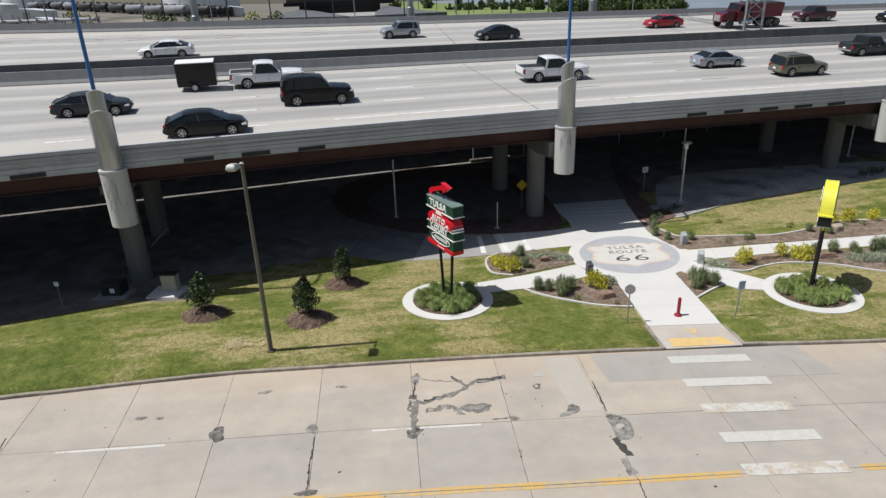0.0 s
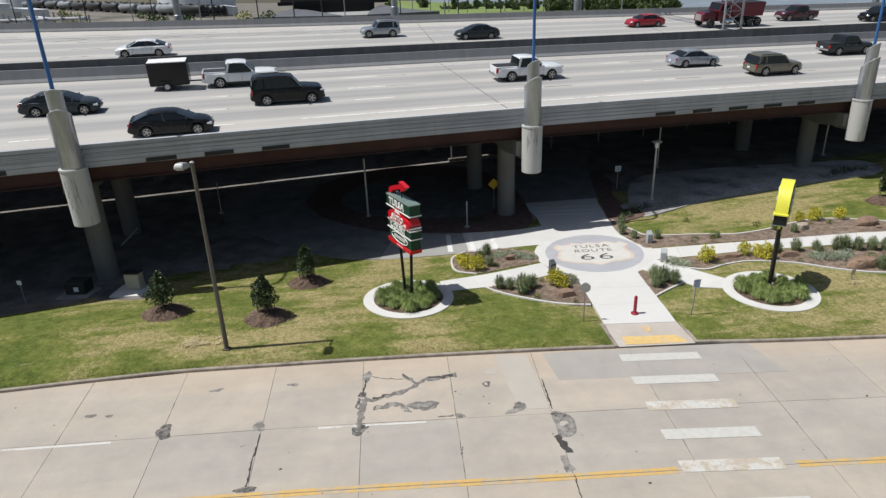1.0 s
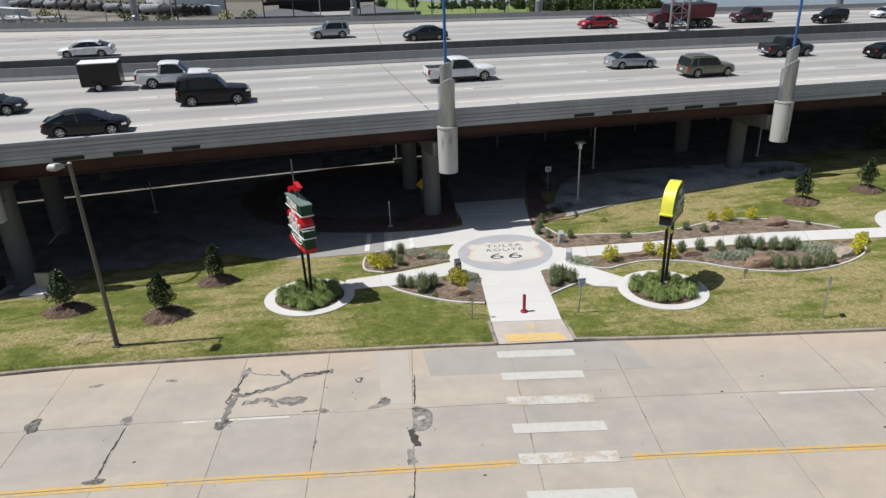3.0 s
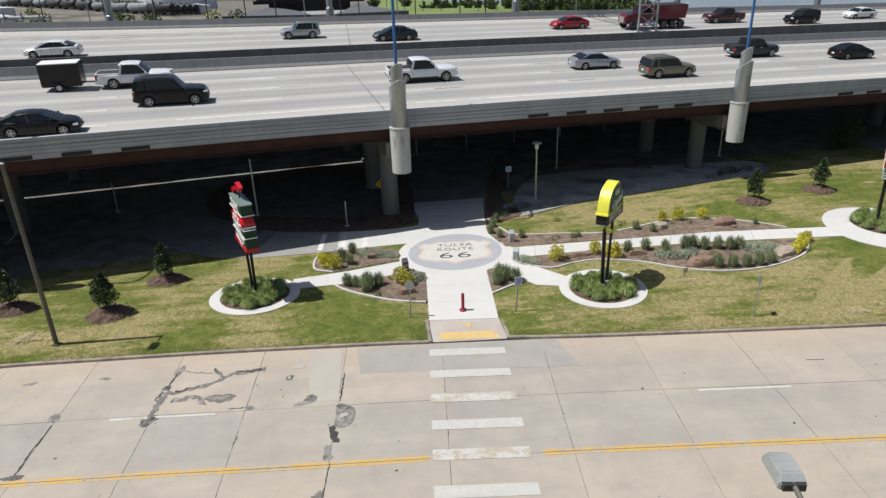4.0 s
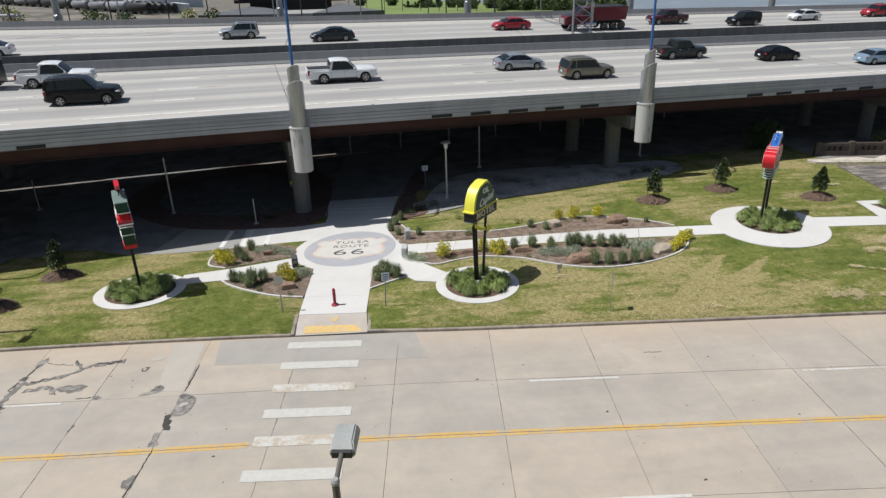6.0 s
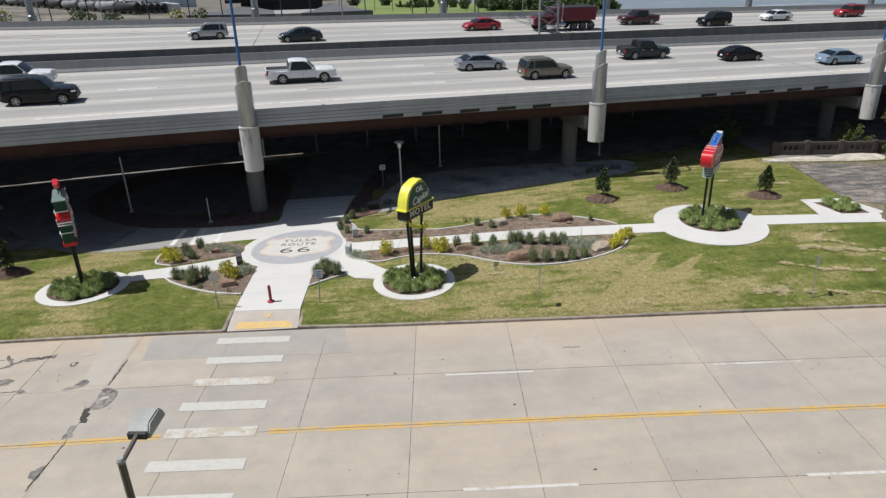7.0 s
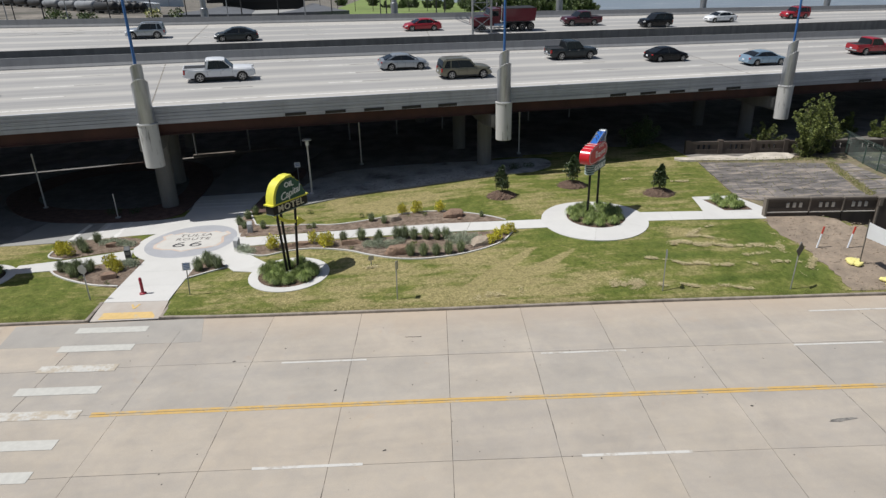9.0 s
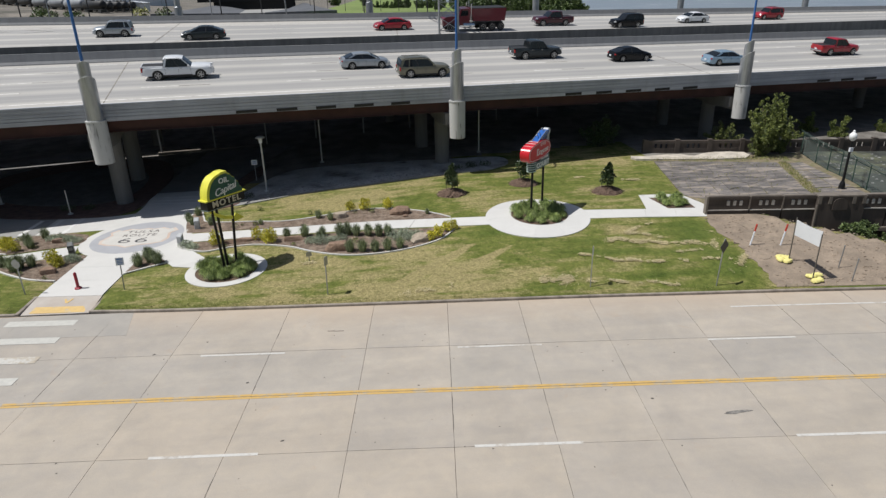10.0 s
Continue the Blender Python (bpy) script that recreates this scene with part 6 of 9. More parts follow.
for k, (x, y, sx, sy, sz, rz, mt) in enumerate(((28.39, 30.36, 1.75, 0.9, 0.75, -0.1, "rock"), (28.35, 36.16, 1.1, 0.8, 0.6, 0.3, "rock_pale"), (32.52, 35.76, 1.5, 0.9, 0.8, 0.05, "rock"), (33.76, 30.73, 1.6, 0.9, 0.7, 0.3, "rock_pale"), (25.29, 32.45, 1.35, 0.4, 0.45, 0, "rock"), (22, 33.02, 1.7, 0.4, 0.35, 0.08, "rock"), (21.0, 32.9, 0.9, 0.3, 0.3, 0, "rock"), (10.7, 29.95, 1.1, 0.7, 0.5, 0.1, "rock"), (8.9, 35.7, 0.9, 0.6, 0.45, 0.4, "rock"), (32.92, 35.08, 0.4, 0.3, 0.2, 0, "rock"))):
    rock(x, y, sx, sy, sz, rz, mt, k + 2, "rough brown sandstone boulder in mulch" if mt == "rock" else "rough pale sandstone boulder in mulch")


def young_tree(x, y, h, seed, wide=1.0):
    r = random.Random(seed)
    ob = thing("young_tree", stand(x, y), "young dark-leaved evergreen tree staked in a mulch mound", "young tree", "young trees on the lawn")
    bm = bmesh.new()
    rod(bm, (0, 0, 0), (0.02, 0, h * 0.45), 0.05, 0.035, 8)
    rod(bm, (0.02, 0, h * 0.45), (0, 0.02, h * 0.93), 0.035, 0.012, 6)
    for k in range(9):
        a, z = k * 2.4, h * (0.3 + 0.06 * k)
        L = 0.42 * wide * (1 - k / 13)
        rod(bm, (0.01, 0, z), (L * math.cos(a), L * math.sin(a), z + 0.15), 0.016, 0.006, 5)
    part("trunk", bm, M["bark"], ob)
    clumps = []
    for k in range(34):
        f = (k + 0.5) / 34
        z = h * (0.33 + 0.63 * f)
        prof = min(1.0, 0.45 + 2.0 * f) * (1.0 - f) ** 0.62 * 1.15
        rr = 0.54 * wide * prof * r.uniform(0.35, 1.1)
        a = k * 2.39996 + r.uniform(-0.5, 0.5)
        clumps.append((rr * math.cos(a), rr * math.sin(a), z + r.uniform(-0.08, 0.08), 0.19 * wide * r.uniform(0.6, 1.2) * (1.15 - 0.6 * f)))
    clumps += [(0.0, 0.0, h * 0.97, 0.09), (0.05, 0.03, h * 1.02, 0.06)]
    part("crown", crown(seed, clumps, 80, 0.13, 0.07, 1.0), M["leaf_dark"], ob)
    for sx in (-0.42, 0.42):
        bm = bmesh.new()
        rod(bm, (sx, 0.05, 0), (sx * 1.1, 0.05, 1.05), 0.02, None, 6)
        part("stake", bm, M["dark_steel"], ob)
        bm = bmesh.new()
        rod(bm, (sx * 1.08, 0.05, 0.95), (0, 0, 1.0), 0.01, None, 4)
        part("tie", bm, M["black"], ob)
    bm = bmesh.new()
    n, rows = 30, [(1.22, -0.05), (1.08, 0.1), (0.82, 0.24), (0.55, 0.33), (0.28, 0.37), (0.02, 0.36)]
    prev = None
    for rad, z in rows:
        cur = [bm.verts.new((rad * (1 + r.uniform(-0.07, 0.07)) * math.cos(2 * math.pi * k / n), rad * 0.9 * (1 + r.uniform(-0.07, 0.07)) * math.sin(2 * math.pi * k / n), z + r.uniform(-0.04, 0.05))) for k in range(n)]
        if prev:
            for k in range(n):
                bm.faces.new((prev[k], prev[(k + 1) % n], cur[(k + 1) % n], cur[k]))
        prev = cur
    part("mulch_mound", bm, M["mulch"], ob, "low mound of brown bark mulch")
    bm = bmesh.new()
    for k in range(620):
        a, q = r.uniform(0, 6.3), 0.2 + 1.15 * r.random()
        leaf(bm, Vector((q * math.cos(a), q * 0.9 * math.sin(a), 0.38 * max(0.0, 1 - q * q * 0.72) + 0.02)), Vector((r.uniform(-1, 1), r.uniform(-1, 1), r.uniform(0, 0.4))).normalized(), Vector((0, 0, 1)), 0.13, 0.04)
    part("bark_litter", bm, M["litter"], ob)["kind"] = "stuff"
    return ob


for k, (x, y, h, w) in enumerate(((-10.8, 30.85, 2.3, 1.2), (-5.25, 29.6, 2.3, 1.25), (-3.65, 34.15, 2.3, 1.15), (36.85, 39.5, 2.3, 1.05), (42.9, 40.9, 2.35, 1.05), (48.75, 37.6, 2.2, 1.0))):
    young_tree(x, y, h, 200 + k, w)


def big_tree(x, y, z, h, r, seed, mat="leaf_mid", name="tree", label="", group="", n_clump=70, n_leaf=55, leaf_size=0.2, low=0.08, thin=1.0):
    rr = random.Random(seed)
    ob = thing(name, Matrix.Translation((x, y, z)), label, "tree", group)
    bm = bmesh.new()
    rod(bm, (0, 0, -0.4), (0.1, 0, h * 0.35), r * 0.09, r * 0.06, 8)
    for k in range(7):
        a = k * 2.4 + rr.random()
        rod(bm, (0.05, 0, h * (0.1 + 0.05 * k)), (r * 0.42 * math.cos(a), r * 0.42 * math.sin(a), h * (0.3 + 0.06 * k)), r * 0.035, r * 0.01, 6)
    part("trunk", bm, M["bark"], ob)
    clumps = []
    shoots = max(6, n_clump // 6)
    for s in range(shoots):
        a, lean_ = s * 2.39996 + rr.uniform(-0.4, 0.4), rr.uniform(0.15, 1.0)
        reach, top = r * lean_ * rr.uniform(0.75, 1.15), h * rr.uniform(0.55, 1.0) * (1.05 - 0.45 * lean_)
        for k in range(6):
            f = 0.3 + 0.7 * k / 5
            clumps.append((reach * f * math.cos(a) + rr.gauss(0, r * 0.05), reach * f * math.sin(a) + rr.gauss(0, r * 0.05), h * low + (top - h * low) * f ** 0.8, thin * r * rr.uniform(0.11, 0.24) * (1.25 - 0.8 * f)))
    part("crown", crown(seed + 1, clumps, n_leaf, leaf_size, leaf_size * 0.5, 1.0), M[mat], ob)
    return ob


big_tree(67.1, 46.2, 0.7, 6.7, 2.45, 301, label="large leafy tree growing beside the old paving", n_clump=330, n_leaf=46, leaf_size=0.16, thin=0.36, low=0.1)
big_tree(68.6, 46.4, 0.8, 1.9, 1.3, 304, label="leafy undergrowth at the end of the fence", n_clump=60, n_leaf=60, leaf_size=0.14, name="bush", thin=0.7)
big_tree(71.2, 49.2, 0.6, 2.4, 1.6, 306, label="leafy undergrowth at the end of the fence", n_clump=54, n_leaf=55, leaf_size=0.16, name="bush", thin=0.8)
big_tree(66.2, 45.7, 0.8, 2.1, 1.8, 302, label="leafy undergrowth below the large tree", n_clump=84, n_leaf=60, leaf_size=0.14, name="bush", thin=0.6)
big_tree(65.0, 50.4, 0.5, 3.3, 1.9, 303, label="leafy tree in the shade of the viaduct", n_clump=90, n_leaf=40, leaf_size=0.16, thin=0.6)
big_tree(53.5, 52.5, 0.4, 3.6, 2.4, 305, "leaf_dark", label="dark leafy tree in the shade of the viaduct", n_clump=50, n_leaf=60, leaf_size=0.24)
big_tree(77.5, 55.0, 0.3, 2.7, 1.4, 307, label="leafy tree behind the green fence", n_clump=54, n_leaf=55, leaf_size=0.18, thin=0.7)
big_tree(78.8, 52.2, 0.3, 2.8, 1.7, 309, label="leafy tree behind the green fence", n_clump=60, n_leaf=55, leaf_size=0.18, thin=0.7)
big_tree(84.6, 53.2, 0.3, 1.9, 1.5, 310, label="leafy tree behind the green fence", n_clump=54, n_leaf=55, leaf_size=0.18, thin=0.7)
for k, (x, y, z, h, r) in enumerate(((62.6, 28.6, -0.5, 1.5, 1.3), (65.2, 28.2, -1.0, 1.7, 1.5), (68.0, 27.6, -1.3, 1.9, 1.6), (63.8, 29.6, -0.6, 1.3, 1.2))):
    big_tree(x, y, z, h, r, 320 + k, "leaf_far", name="bush", label="green bush on the dirt bank below the wall", group="bank bushes", n_clump=40, n_leaf=55, leaf_size=0.2, low=0.02)
for k, (x, y, s) in enumerate(((19.5, 42.3, 0.9), (20.6, 42.9, 0.8), (18.6, 41.6, 0.8), (6.2, 43.4, 0.9), (7.9, 43.2, 0.8), (39.5, 47.0, 0.9), (40.8, 47.2, 0.8), (38.3, 46.8, 0.7))):
    ob = new("low_bush", finish(crown(340 + k, [(0.4 * math.cos(a), 0.3 * math.sin(a), 0.22, 0.3) for a in (0, 1.2, 2.5, 3.7, 5)], 60, 0.13, 0.07, 0.7), "low_bush", M["leaf_dark"]))
    ob.matrix_basis = stand(x, y, k, s)
    tagged(ob, "low dark bush in the viaduct shade", "bush", "low bushes in the shade")

r = random.Random(71)
bm = bmesh.new()
for _ in range(380):
    f = r.random()
    x = 20.5 + 21 * f
    y = along([(20, 41.7), (23.5, 42.6), (25.6, 43.4), (28, 43.8), (30.4, 44.2), (33, 44.8), (35.6, 45.2), (38.7, 45.6), (42, 46.2)], x) + abs(r.gauss(0, 1.6)) - 0.15
    s = r.uniform(0.03, 0.1)
    vs = bmesh.ops.create_icosphere(bm, subdivisions=1, radius=s)["verts"]
    for v in vs:
        v.co = Vector((x, y, gz(x, y) + 0.05)) + Vector((v.co.x * 1.3, v.co.y, v.co.z * 0.7)) * r.uniform(0.7, 1.2)
tagged(new("rubble", finish(bm, "rubble", M["rock_grey"])), "loose grey stones along the gravel edge", "stones", "", "stuff")

bm = bmesh.new()
for _ in range(2300):
    k = r.random()
    if k < 0.4:
        y = r.uniform(33, 43)
        x = 63.2 + 0.34 * (y - 34) + r.uniform(0, 0.9)
    elif k < 0.8:
        x = r.uniform(56, 68)
        y = 46.0 - 0.28 * (x - 56) * 0.5 + r.gauss(0, 0.35)
    else:
        x, y = r.uniform(54.5, 66), r.uniform(34, 45)
    a = r.uniform(0, 6.28)
    leaf(bm, Vector((x, y, 0.98)), Vector((math.cos(a) * 0.6, math.sin(a) * 0.6, 1)).normalized(), Vector((math.sin(a), -math.cos(a), 0)), r.uniform(0.08, 0.32), 0.035)
tagged(new("weeds", finish(bm, "weeds", M["turf"])), "dry weeds growing between the old slabs", "weeds", "", "stuff")

bm = bmesh.new()
for key, pts in BEDS.items():
    xs_, ys_ = [p[0] for p in pts], [p[1] for p in pts]
    line = rounded(pts, 4)
    for _ in range(int((max(xs_) - min(xs_)) * 130)):
        x, y = r.uniform(min(xs_), max(xs_)), r.uniform(min(ys_), max(ys_))
        inside = False
        for p, q in zip(line, line[1:] + line[:1]):
            if (p[1] > y) != (q[1] > y) and x < (q[0] - p[0]) * (y - p[1]) / (q[1] - p[1]) + p[0]:
                inside = not inside
        if inside:
            a = r.uniform(0, 6.28)
            leaf(bm, Vector((x, y, gz(x, y) + 0.04 + 0.02 * r.random())), Vector((math.cos(a), math.sin(a), r.uniform(-0.1, 0.5))).normalized(), Vector((0, 0, 1)), r.uniform(0.06, 0.16), r.uniform(0.03, 0.06))
tagged(new("bed_litter", finish(bm, "bed_litter", M["litter"])), "bark chips and dry litter lying in the beds", "bark chips", "", "stuff")
bm = bmesh.new()
for _ in range(900):
    x = r.uniform(53, 66)
    y = r.uniform(21.3, 31)
    s = r.uniform(0.015, 0.07)
    vs = bmesh.ops.create_icosphere(bm, subdivisions=1, radius=s)["verts"]
    for v in vs:
        v.co = Vector((x, y, gz(x, y) + 0.04)) + Vector((v.co.x * 1.4, v.co.y, v.co.z * 0.7)) * r.uniform(0.7, 1.2)
tagged(new("clods", finish(bm, "clods", M["dirt"])), "clods of dry earth on the bare dirt", "clods", "", "stuff")

# straw left in rows on the lawn, a few tussocks along the kerb
r = random.Random(77)
bm = bmesh.new()
for pts, w, n in (([(45.4, 28.3), (46.5, 28.25), (48.8, 27.35), (51.5, 27.05)], 0.3, 2600), ([(46.8, 29.3), (48.0, 29.9), (49.2, 30.7)], 0.16, 500), ([(46.9, 29.4), (47.9, 29.0), (48.9, 28.3)], 0.16, 400), ([(43.0, 26.7), (45.0, 25.5), (46.5, 25.1), (48.9, 24.85), (51.6, 24.7)], 0.13, 1700),
                  ([(42.4, 23.7), (44.0, 23.2), (45.4, 23.0), (47.5, 22.5)], 0.11, 700), ([(40.0, 23.9), (41.8, 23.7)], 0.45, 800), ([(-8.9, 27.45), (-7.2, 27.6)], 0.45, 520), ([(32.0, 23.6), (35.0, 24.2)], 0.4, 260), ([(47.0, 41.6), (48.6, 42.0)], 0.2, 260), ([(51.0, 40.6), (52.4, 40.2)], 0.2, 260), ([(26.2, 28.6), (27.0, 28.5)], 0.2, 80),
                  ([(48.5, 26.2), (50.5, 26.0)], 0.12, 200), ([(51.0, 23.4), (53.0, 25.0)], 0.2, 300), ([(51.5, 26.1), (52.6, 28.6)], 0.25, 240)):
    for _ in range(n * 3):
        f = r.random() * (len(pts) - 1)
        k = min(int(f), len(pts) - 2)
        q = Vector(pts[k]).lerp(Vector(pts[k + 1]), f - k)
        x, y = q.x + r.gauss(0, 0.1), q.y + r.gauss(0, w * 0.5) + 0.12 * math.sin(q.x * 2.9)
        if noise.noise((x * 1.1, y * 1.1, 7)) + 0.9 * noise.noise((x * 4, y * 4, 2)) < 0.07:
            continue
        a = r.uniform(0, 6.28)
        leaf(bm, Vector((x, y, gz(x, y) + 0.04 + 0.03 * r.random())), Vector((math.cos(a), math.sin(a), r.uniform(-0.1, 0.2))).normalized(), Vector((0, 0, 1)), r.uniform(0.1, 0.22), 0.021)
straw = new("straw", finish(bm, "straw", M["straw"]))
tagged(straw, "rows of dry straw lying on the lawn", "straw", "", "stuff")
bm = bmesh.new()
for _ in range(9000):
    x = r.uniform(-30, 56)
    if 11.2 < x < 15.8:
        continue
    y = kerb_y(x) + 0.17 + abs(r.gauss(0, 0.3)) - max(0.0, 0.12 * noise.noise((x * 0.9, 3, 0)))
    a = r.uniform(0, 6.28)
    leaf(bm, Vector((x, y, gz(x, y))), Vector((math.cos(a) * 0.5, math.sin(a) * 0.5, 1)).normalized(), Vector((math.sin(a), -math.cos(a), 0)), r.uniform(0.04, 0.1), 0.022)
edge_grass = new("kerb_grass", finish(bm, "kerb_grass", M["turf"]))
tagged(edge_grass, "longer grass along the kerb", "grass", "", "stuff")

# ---- lamps, posts and small signs ----
def street_lamp(x, y, z, h, turn, label, slim=1.0):
    """Square tapered pole with a box-shaped head on a short arm; turn: which way the arm points."""
    ob = thing("street_lamp", Matrix.Translation((x, y, z)) @ Matrix.Rotation(turn, 4, "Z"), label, "street lamp")
    part("pole", rod(bmesh.new(), (0, 0, 0), (0, 0, h), 0.115 * slim, 0.085 * slim, 8), M["brown_pole"], ob, smooth=False)
    part("base_plate", box(bmesh.new(), 0, 0, 0.03, 0.32, 0.32, 0.06), M["brown_pole"], ob)
    part("pole_cap", turned(bmesh.new(), [(0.1 * slim, h), (0.1 * slim, h + 0.05), (0.05, h + 0.09)], 10), M["lamp_grey"], ob)
    part("arm", rod(bmesh.new(), (0, 0, h - 0.02), (0.72, 0, h + 0.12), 0.042, 0.042, 8), M["brown_pole"], ob)
    head = upright([(0.6, -0.02), (1.2, 0.03), (1.23, 0.08), (1.19, 0.2), (1.1, 0.26), (0.72, 0.23), (0.6, 0.12)], 0.42, Matrix.Translation((0, 0, h)))
    for v_ in head.verts:
        if v_.co.z > h + 0.15:
            v_.co.y *= 0.8
    bmesh.ops.bevel(head, geom=[e for e in head.edges], offset=0.025, segments=2, affect="EDGES")
    # a dark box gives the shade of the recess where the arm enters
    part("socket", box(bmesh.new(), 0.585, 0, h + 0.07, 0.07, 0.34, 0.13, None, 0.01), M["dark_steel"], ob, "dark box painted as the shaded recess of the lamp head")
    part("lamp_head", head, M["lamp_grey"], ob, "grey box-shaped lamp head")
    part("lens", box(bmesh.new(), 0.9, 0, h - 0.0, 0.45, 0.32, 0.03, None), M["sg_cream"], ob)
    return ob


street_lamp(-6.72, 26.85, gz(-6.72, 26.85), 9.12, radians(-100), "bronze street lamp with a box head on the lawn")
street_lamp(15.6, 4.25, 0.1, 8.6, radians(82), "bronze street lamp with a box head beside the street", 0.72)


def tube_post(x, y, h, label, r0=0.06):
    ob = thing("light_post", stand(x, y), label, "light post", "plain posts under the viaduct")
    part("post", rod(bmesh.new(), (0, 0, 0), (0, 0, h), r0, r0 * 0.85, 10), M["pale_pole"], ob)
    part("base", turned(bmesh.new(), [(0.2, 0), (0.2, 0.12), (0.09, 0.16)], 12), M["granite"], ob)
    return ob


for x, y, h in ((-0.25, 46.2, 4.6), (25.8, 53.1, 4.6), (41.1, 52.4, 4.4), (-12.25, 49.8, 2.6), (6.95, 42.15, 2.0)):
    tube_post(x, y, h, "thin pale post standing in the shade of the viaduct", 0.075 if h > 4 else 0.045)
lp = thing("path_lamp", stand(21.75, 44.6), "white path lamp with a disc hood beside the gravel", "path lamp")
part("post", rod(bmesh.new(), (0, 0, 0), (0, 0, 4.15), 0.085, 0.07, 12), M["pale_pole"], lp, smooth=True)
part("base", turned(bmesh.new(), [(0.2, 0), (0.2, 0.1), (0.1, 0.16)], 14), M["pale_pole"], lp)
part("lantern", turned(bmesh.new(), [(0.13, 4.1), (0.15, 4.15), (0.15, 4.45), (0.1, 4.5)], 14), M["globe"], lp)
part("hood", turned(bmesh.new(), [(0.38, 4.52), (0.4, 4.56), (0.3, 4.64), (0.06, 4.7)], 20), M["pale_pole"], lp)

ol = thing("globe_lamp", Matrix.Translation((66.3, 35.0, 0.85)), "black post lamp with a white globe on the terrace", "post lamp")
part("base", turned(bmesh.new(), [(0.3, 0), (0.3, 0.12), (0.24, 0.2), (0.2, 0.55), (0.12, 0.75)], 14), M["black"], ol)
part("post", rod(bmesh.new(), (0, 0, 0.7), (0, 0, 3.85), 0.10, 0.07, 12), M["black"], ol)
part("globe", turned(bmesh.new(), [(0.1, 3.85), (0.2, 3.95), (0.27, 4.12), (0.26, 4.3), (0.17, 4.43), (0.09, 4.48), (0.08, 4.6), (0.02, 4.66)], 16), M["globe"], ol, "white glass globe", True)
part("junction_box", box(bmesh.new(), -0.02, -0.1, 3.2, 0.25, 0.16, 0.3), M["sign_white"], ol)

bo = thing("bollard", stand(13.62, 27.3, 0, 1, 0.03), "dark red steel bollard on the concrete walkway", "bollard")
part("post", turned(bmesh.new(), [(0.085, 0.0), (0.085, 0.94), (0.06, 1.0), (0.02, 1.02)], 16), M["bollard_red"], bo, smooth=True)
part("foot", turned(bmesh.new(), [(0.2, 0.0), (0.19, 0.06), (0.1, 0.1)], 16), M["bollard_red"], bo)


def sign_post(x, y, h, plate, mat, turn, label, lean=0.0, bars=None, category="road sign", name="road_sign", post="steel"):
    ob = thing(name, stand(x, y) @ Matrix.Rotation(turn, 4, "Z") @ Matrix.Rotation(lean, 4, "Y"), label, category)
    part("post", box(bmesh.new(), 0, 0, h / 2, 0.055, 0.045, h), M[post], ob)
    if plate:
        pl = part("plate", upright(plate, 0.012, Matrix.Translation((0, -0.035, h))), M[mat], ob)
        if bars:
            for bx, bz_, bw, bh in bars:
                part("bar", box(bmesh.new(), bx, -0.046, h + bz_, bw, 0.006, bh), M["sign_blue"], pl)
    return ob


octo = [(0.27 * math.cos(math.pi / 8 + k * math.pi / 4), -0.27 + 0.27 * math.sin(math.pi / 8 + k * math.pi / 4)) for k in range(8)]
sq = [(-0.21, -0.46), (0.21, -0.46), (0.21, 0.0), (-0.21, 0.0)]
sign_post(10.85, 27.0, 2.15, octo, "sign_back", radians(-14), "back of an octagonal metal road sign on the lawn")
bars4 = [(0, -0.09, 0.32, 0.07), (0, -0.2, 0.29, 0.05), (0, -0.3, 0.32, 0.05), (0, -0.39, 0.24, 0.04)]
sign_post(16.35, 26.75, 2.0, sq, "sign_white", radians(12), "white and blue sign on a steel post beside the walkway", radians(3), bars4)
sign_post(28.0, 24.3, 2.25, [(-0.2, -0.5), (0.2, -0.5), (0.2, 0.0), (-0.2, 0.0)], "sign_back", radians(68), "small metal sign seen from its edge on the lawn", radians(2))
sign_post(42.5, 22.95, 2.35, [(-0.18, -0.45), (0.18, -0.45), (0.18, 0.0), (-0.18, 0.0)], "sign_back", radians(72), "leaning steel post with a small sign on the lawn", radians(5))
sign_post(49.4, 22.1, 2.75, [(0.42 * math.cos(k * math.pi / 2), -0.42 + 0.42 * math.sin(k * math.pi / 2)) for k in range(4)], "dark_steel", radians(30), "back of a diamond road sign on a thin post", radians(3))
sign_post(26.6, 29.0, 0.62, [(-0.17, -0.3), (0.17, -0.3), (0.17, 0.0), (-0.17, 0.0)], "sign_back", radians(20), "short plaque on a stake in the lawn", 0.0, None, "plaque", "plaque")
sign_post(20.3, 48.3, 1.9, [(-0.25, -0.45), (0.25, -0.45), (0.25, 0.0), (-0.25, 0.0)], "sign_white", radians(5), "small white sign in the shade of the viaduct", 0.0, [(0, -0.15, 0.3, 0.06), (0, -0.28, 0.3, 0.06)])
sign_post(9.6, 46.2, 2.4, [(0.45 * math.cos(k * math.pi / 2), -0.45 + 0.45 * math.sin(k * math.pi / 2)) for k in range(4)], "sign_yellow", radians(5), "yellow diamond warning sign under the viaduct")
sign_post(-19.6, 34.1, 1.5, [(-0.14, -0.26), (0.14, -0.26), (0.14, 0.0), (-0.14, 0.0)], "sign_white", radians(-10), "small white sign at the edge of the shade")
for x, y, h in ((57.1, 22.8, 1.4), (56.9, 21.4, 1.4)):
    sign_post(x, y, h, None, "sign_back", 0, "thin steel stake in the bare dirt", radians(4), None, "stake", "stake")


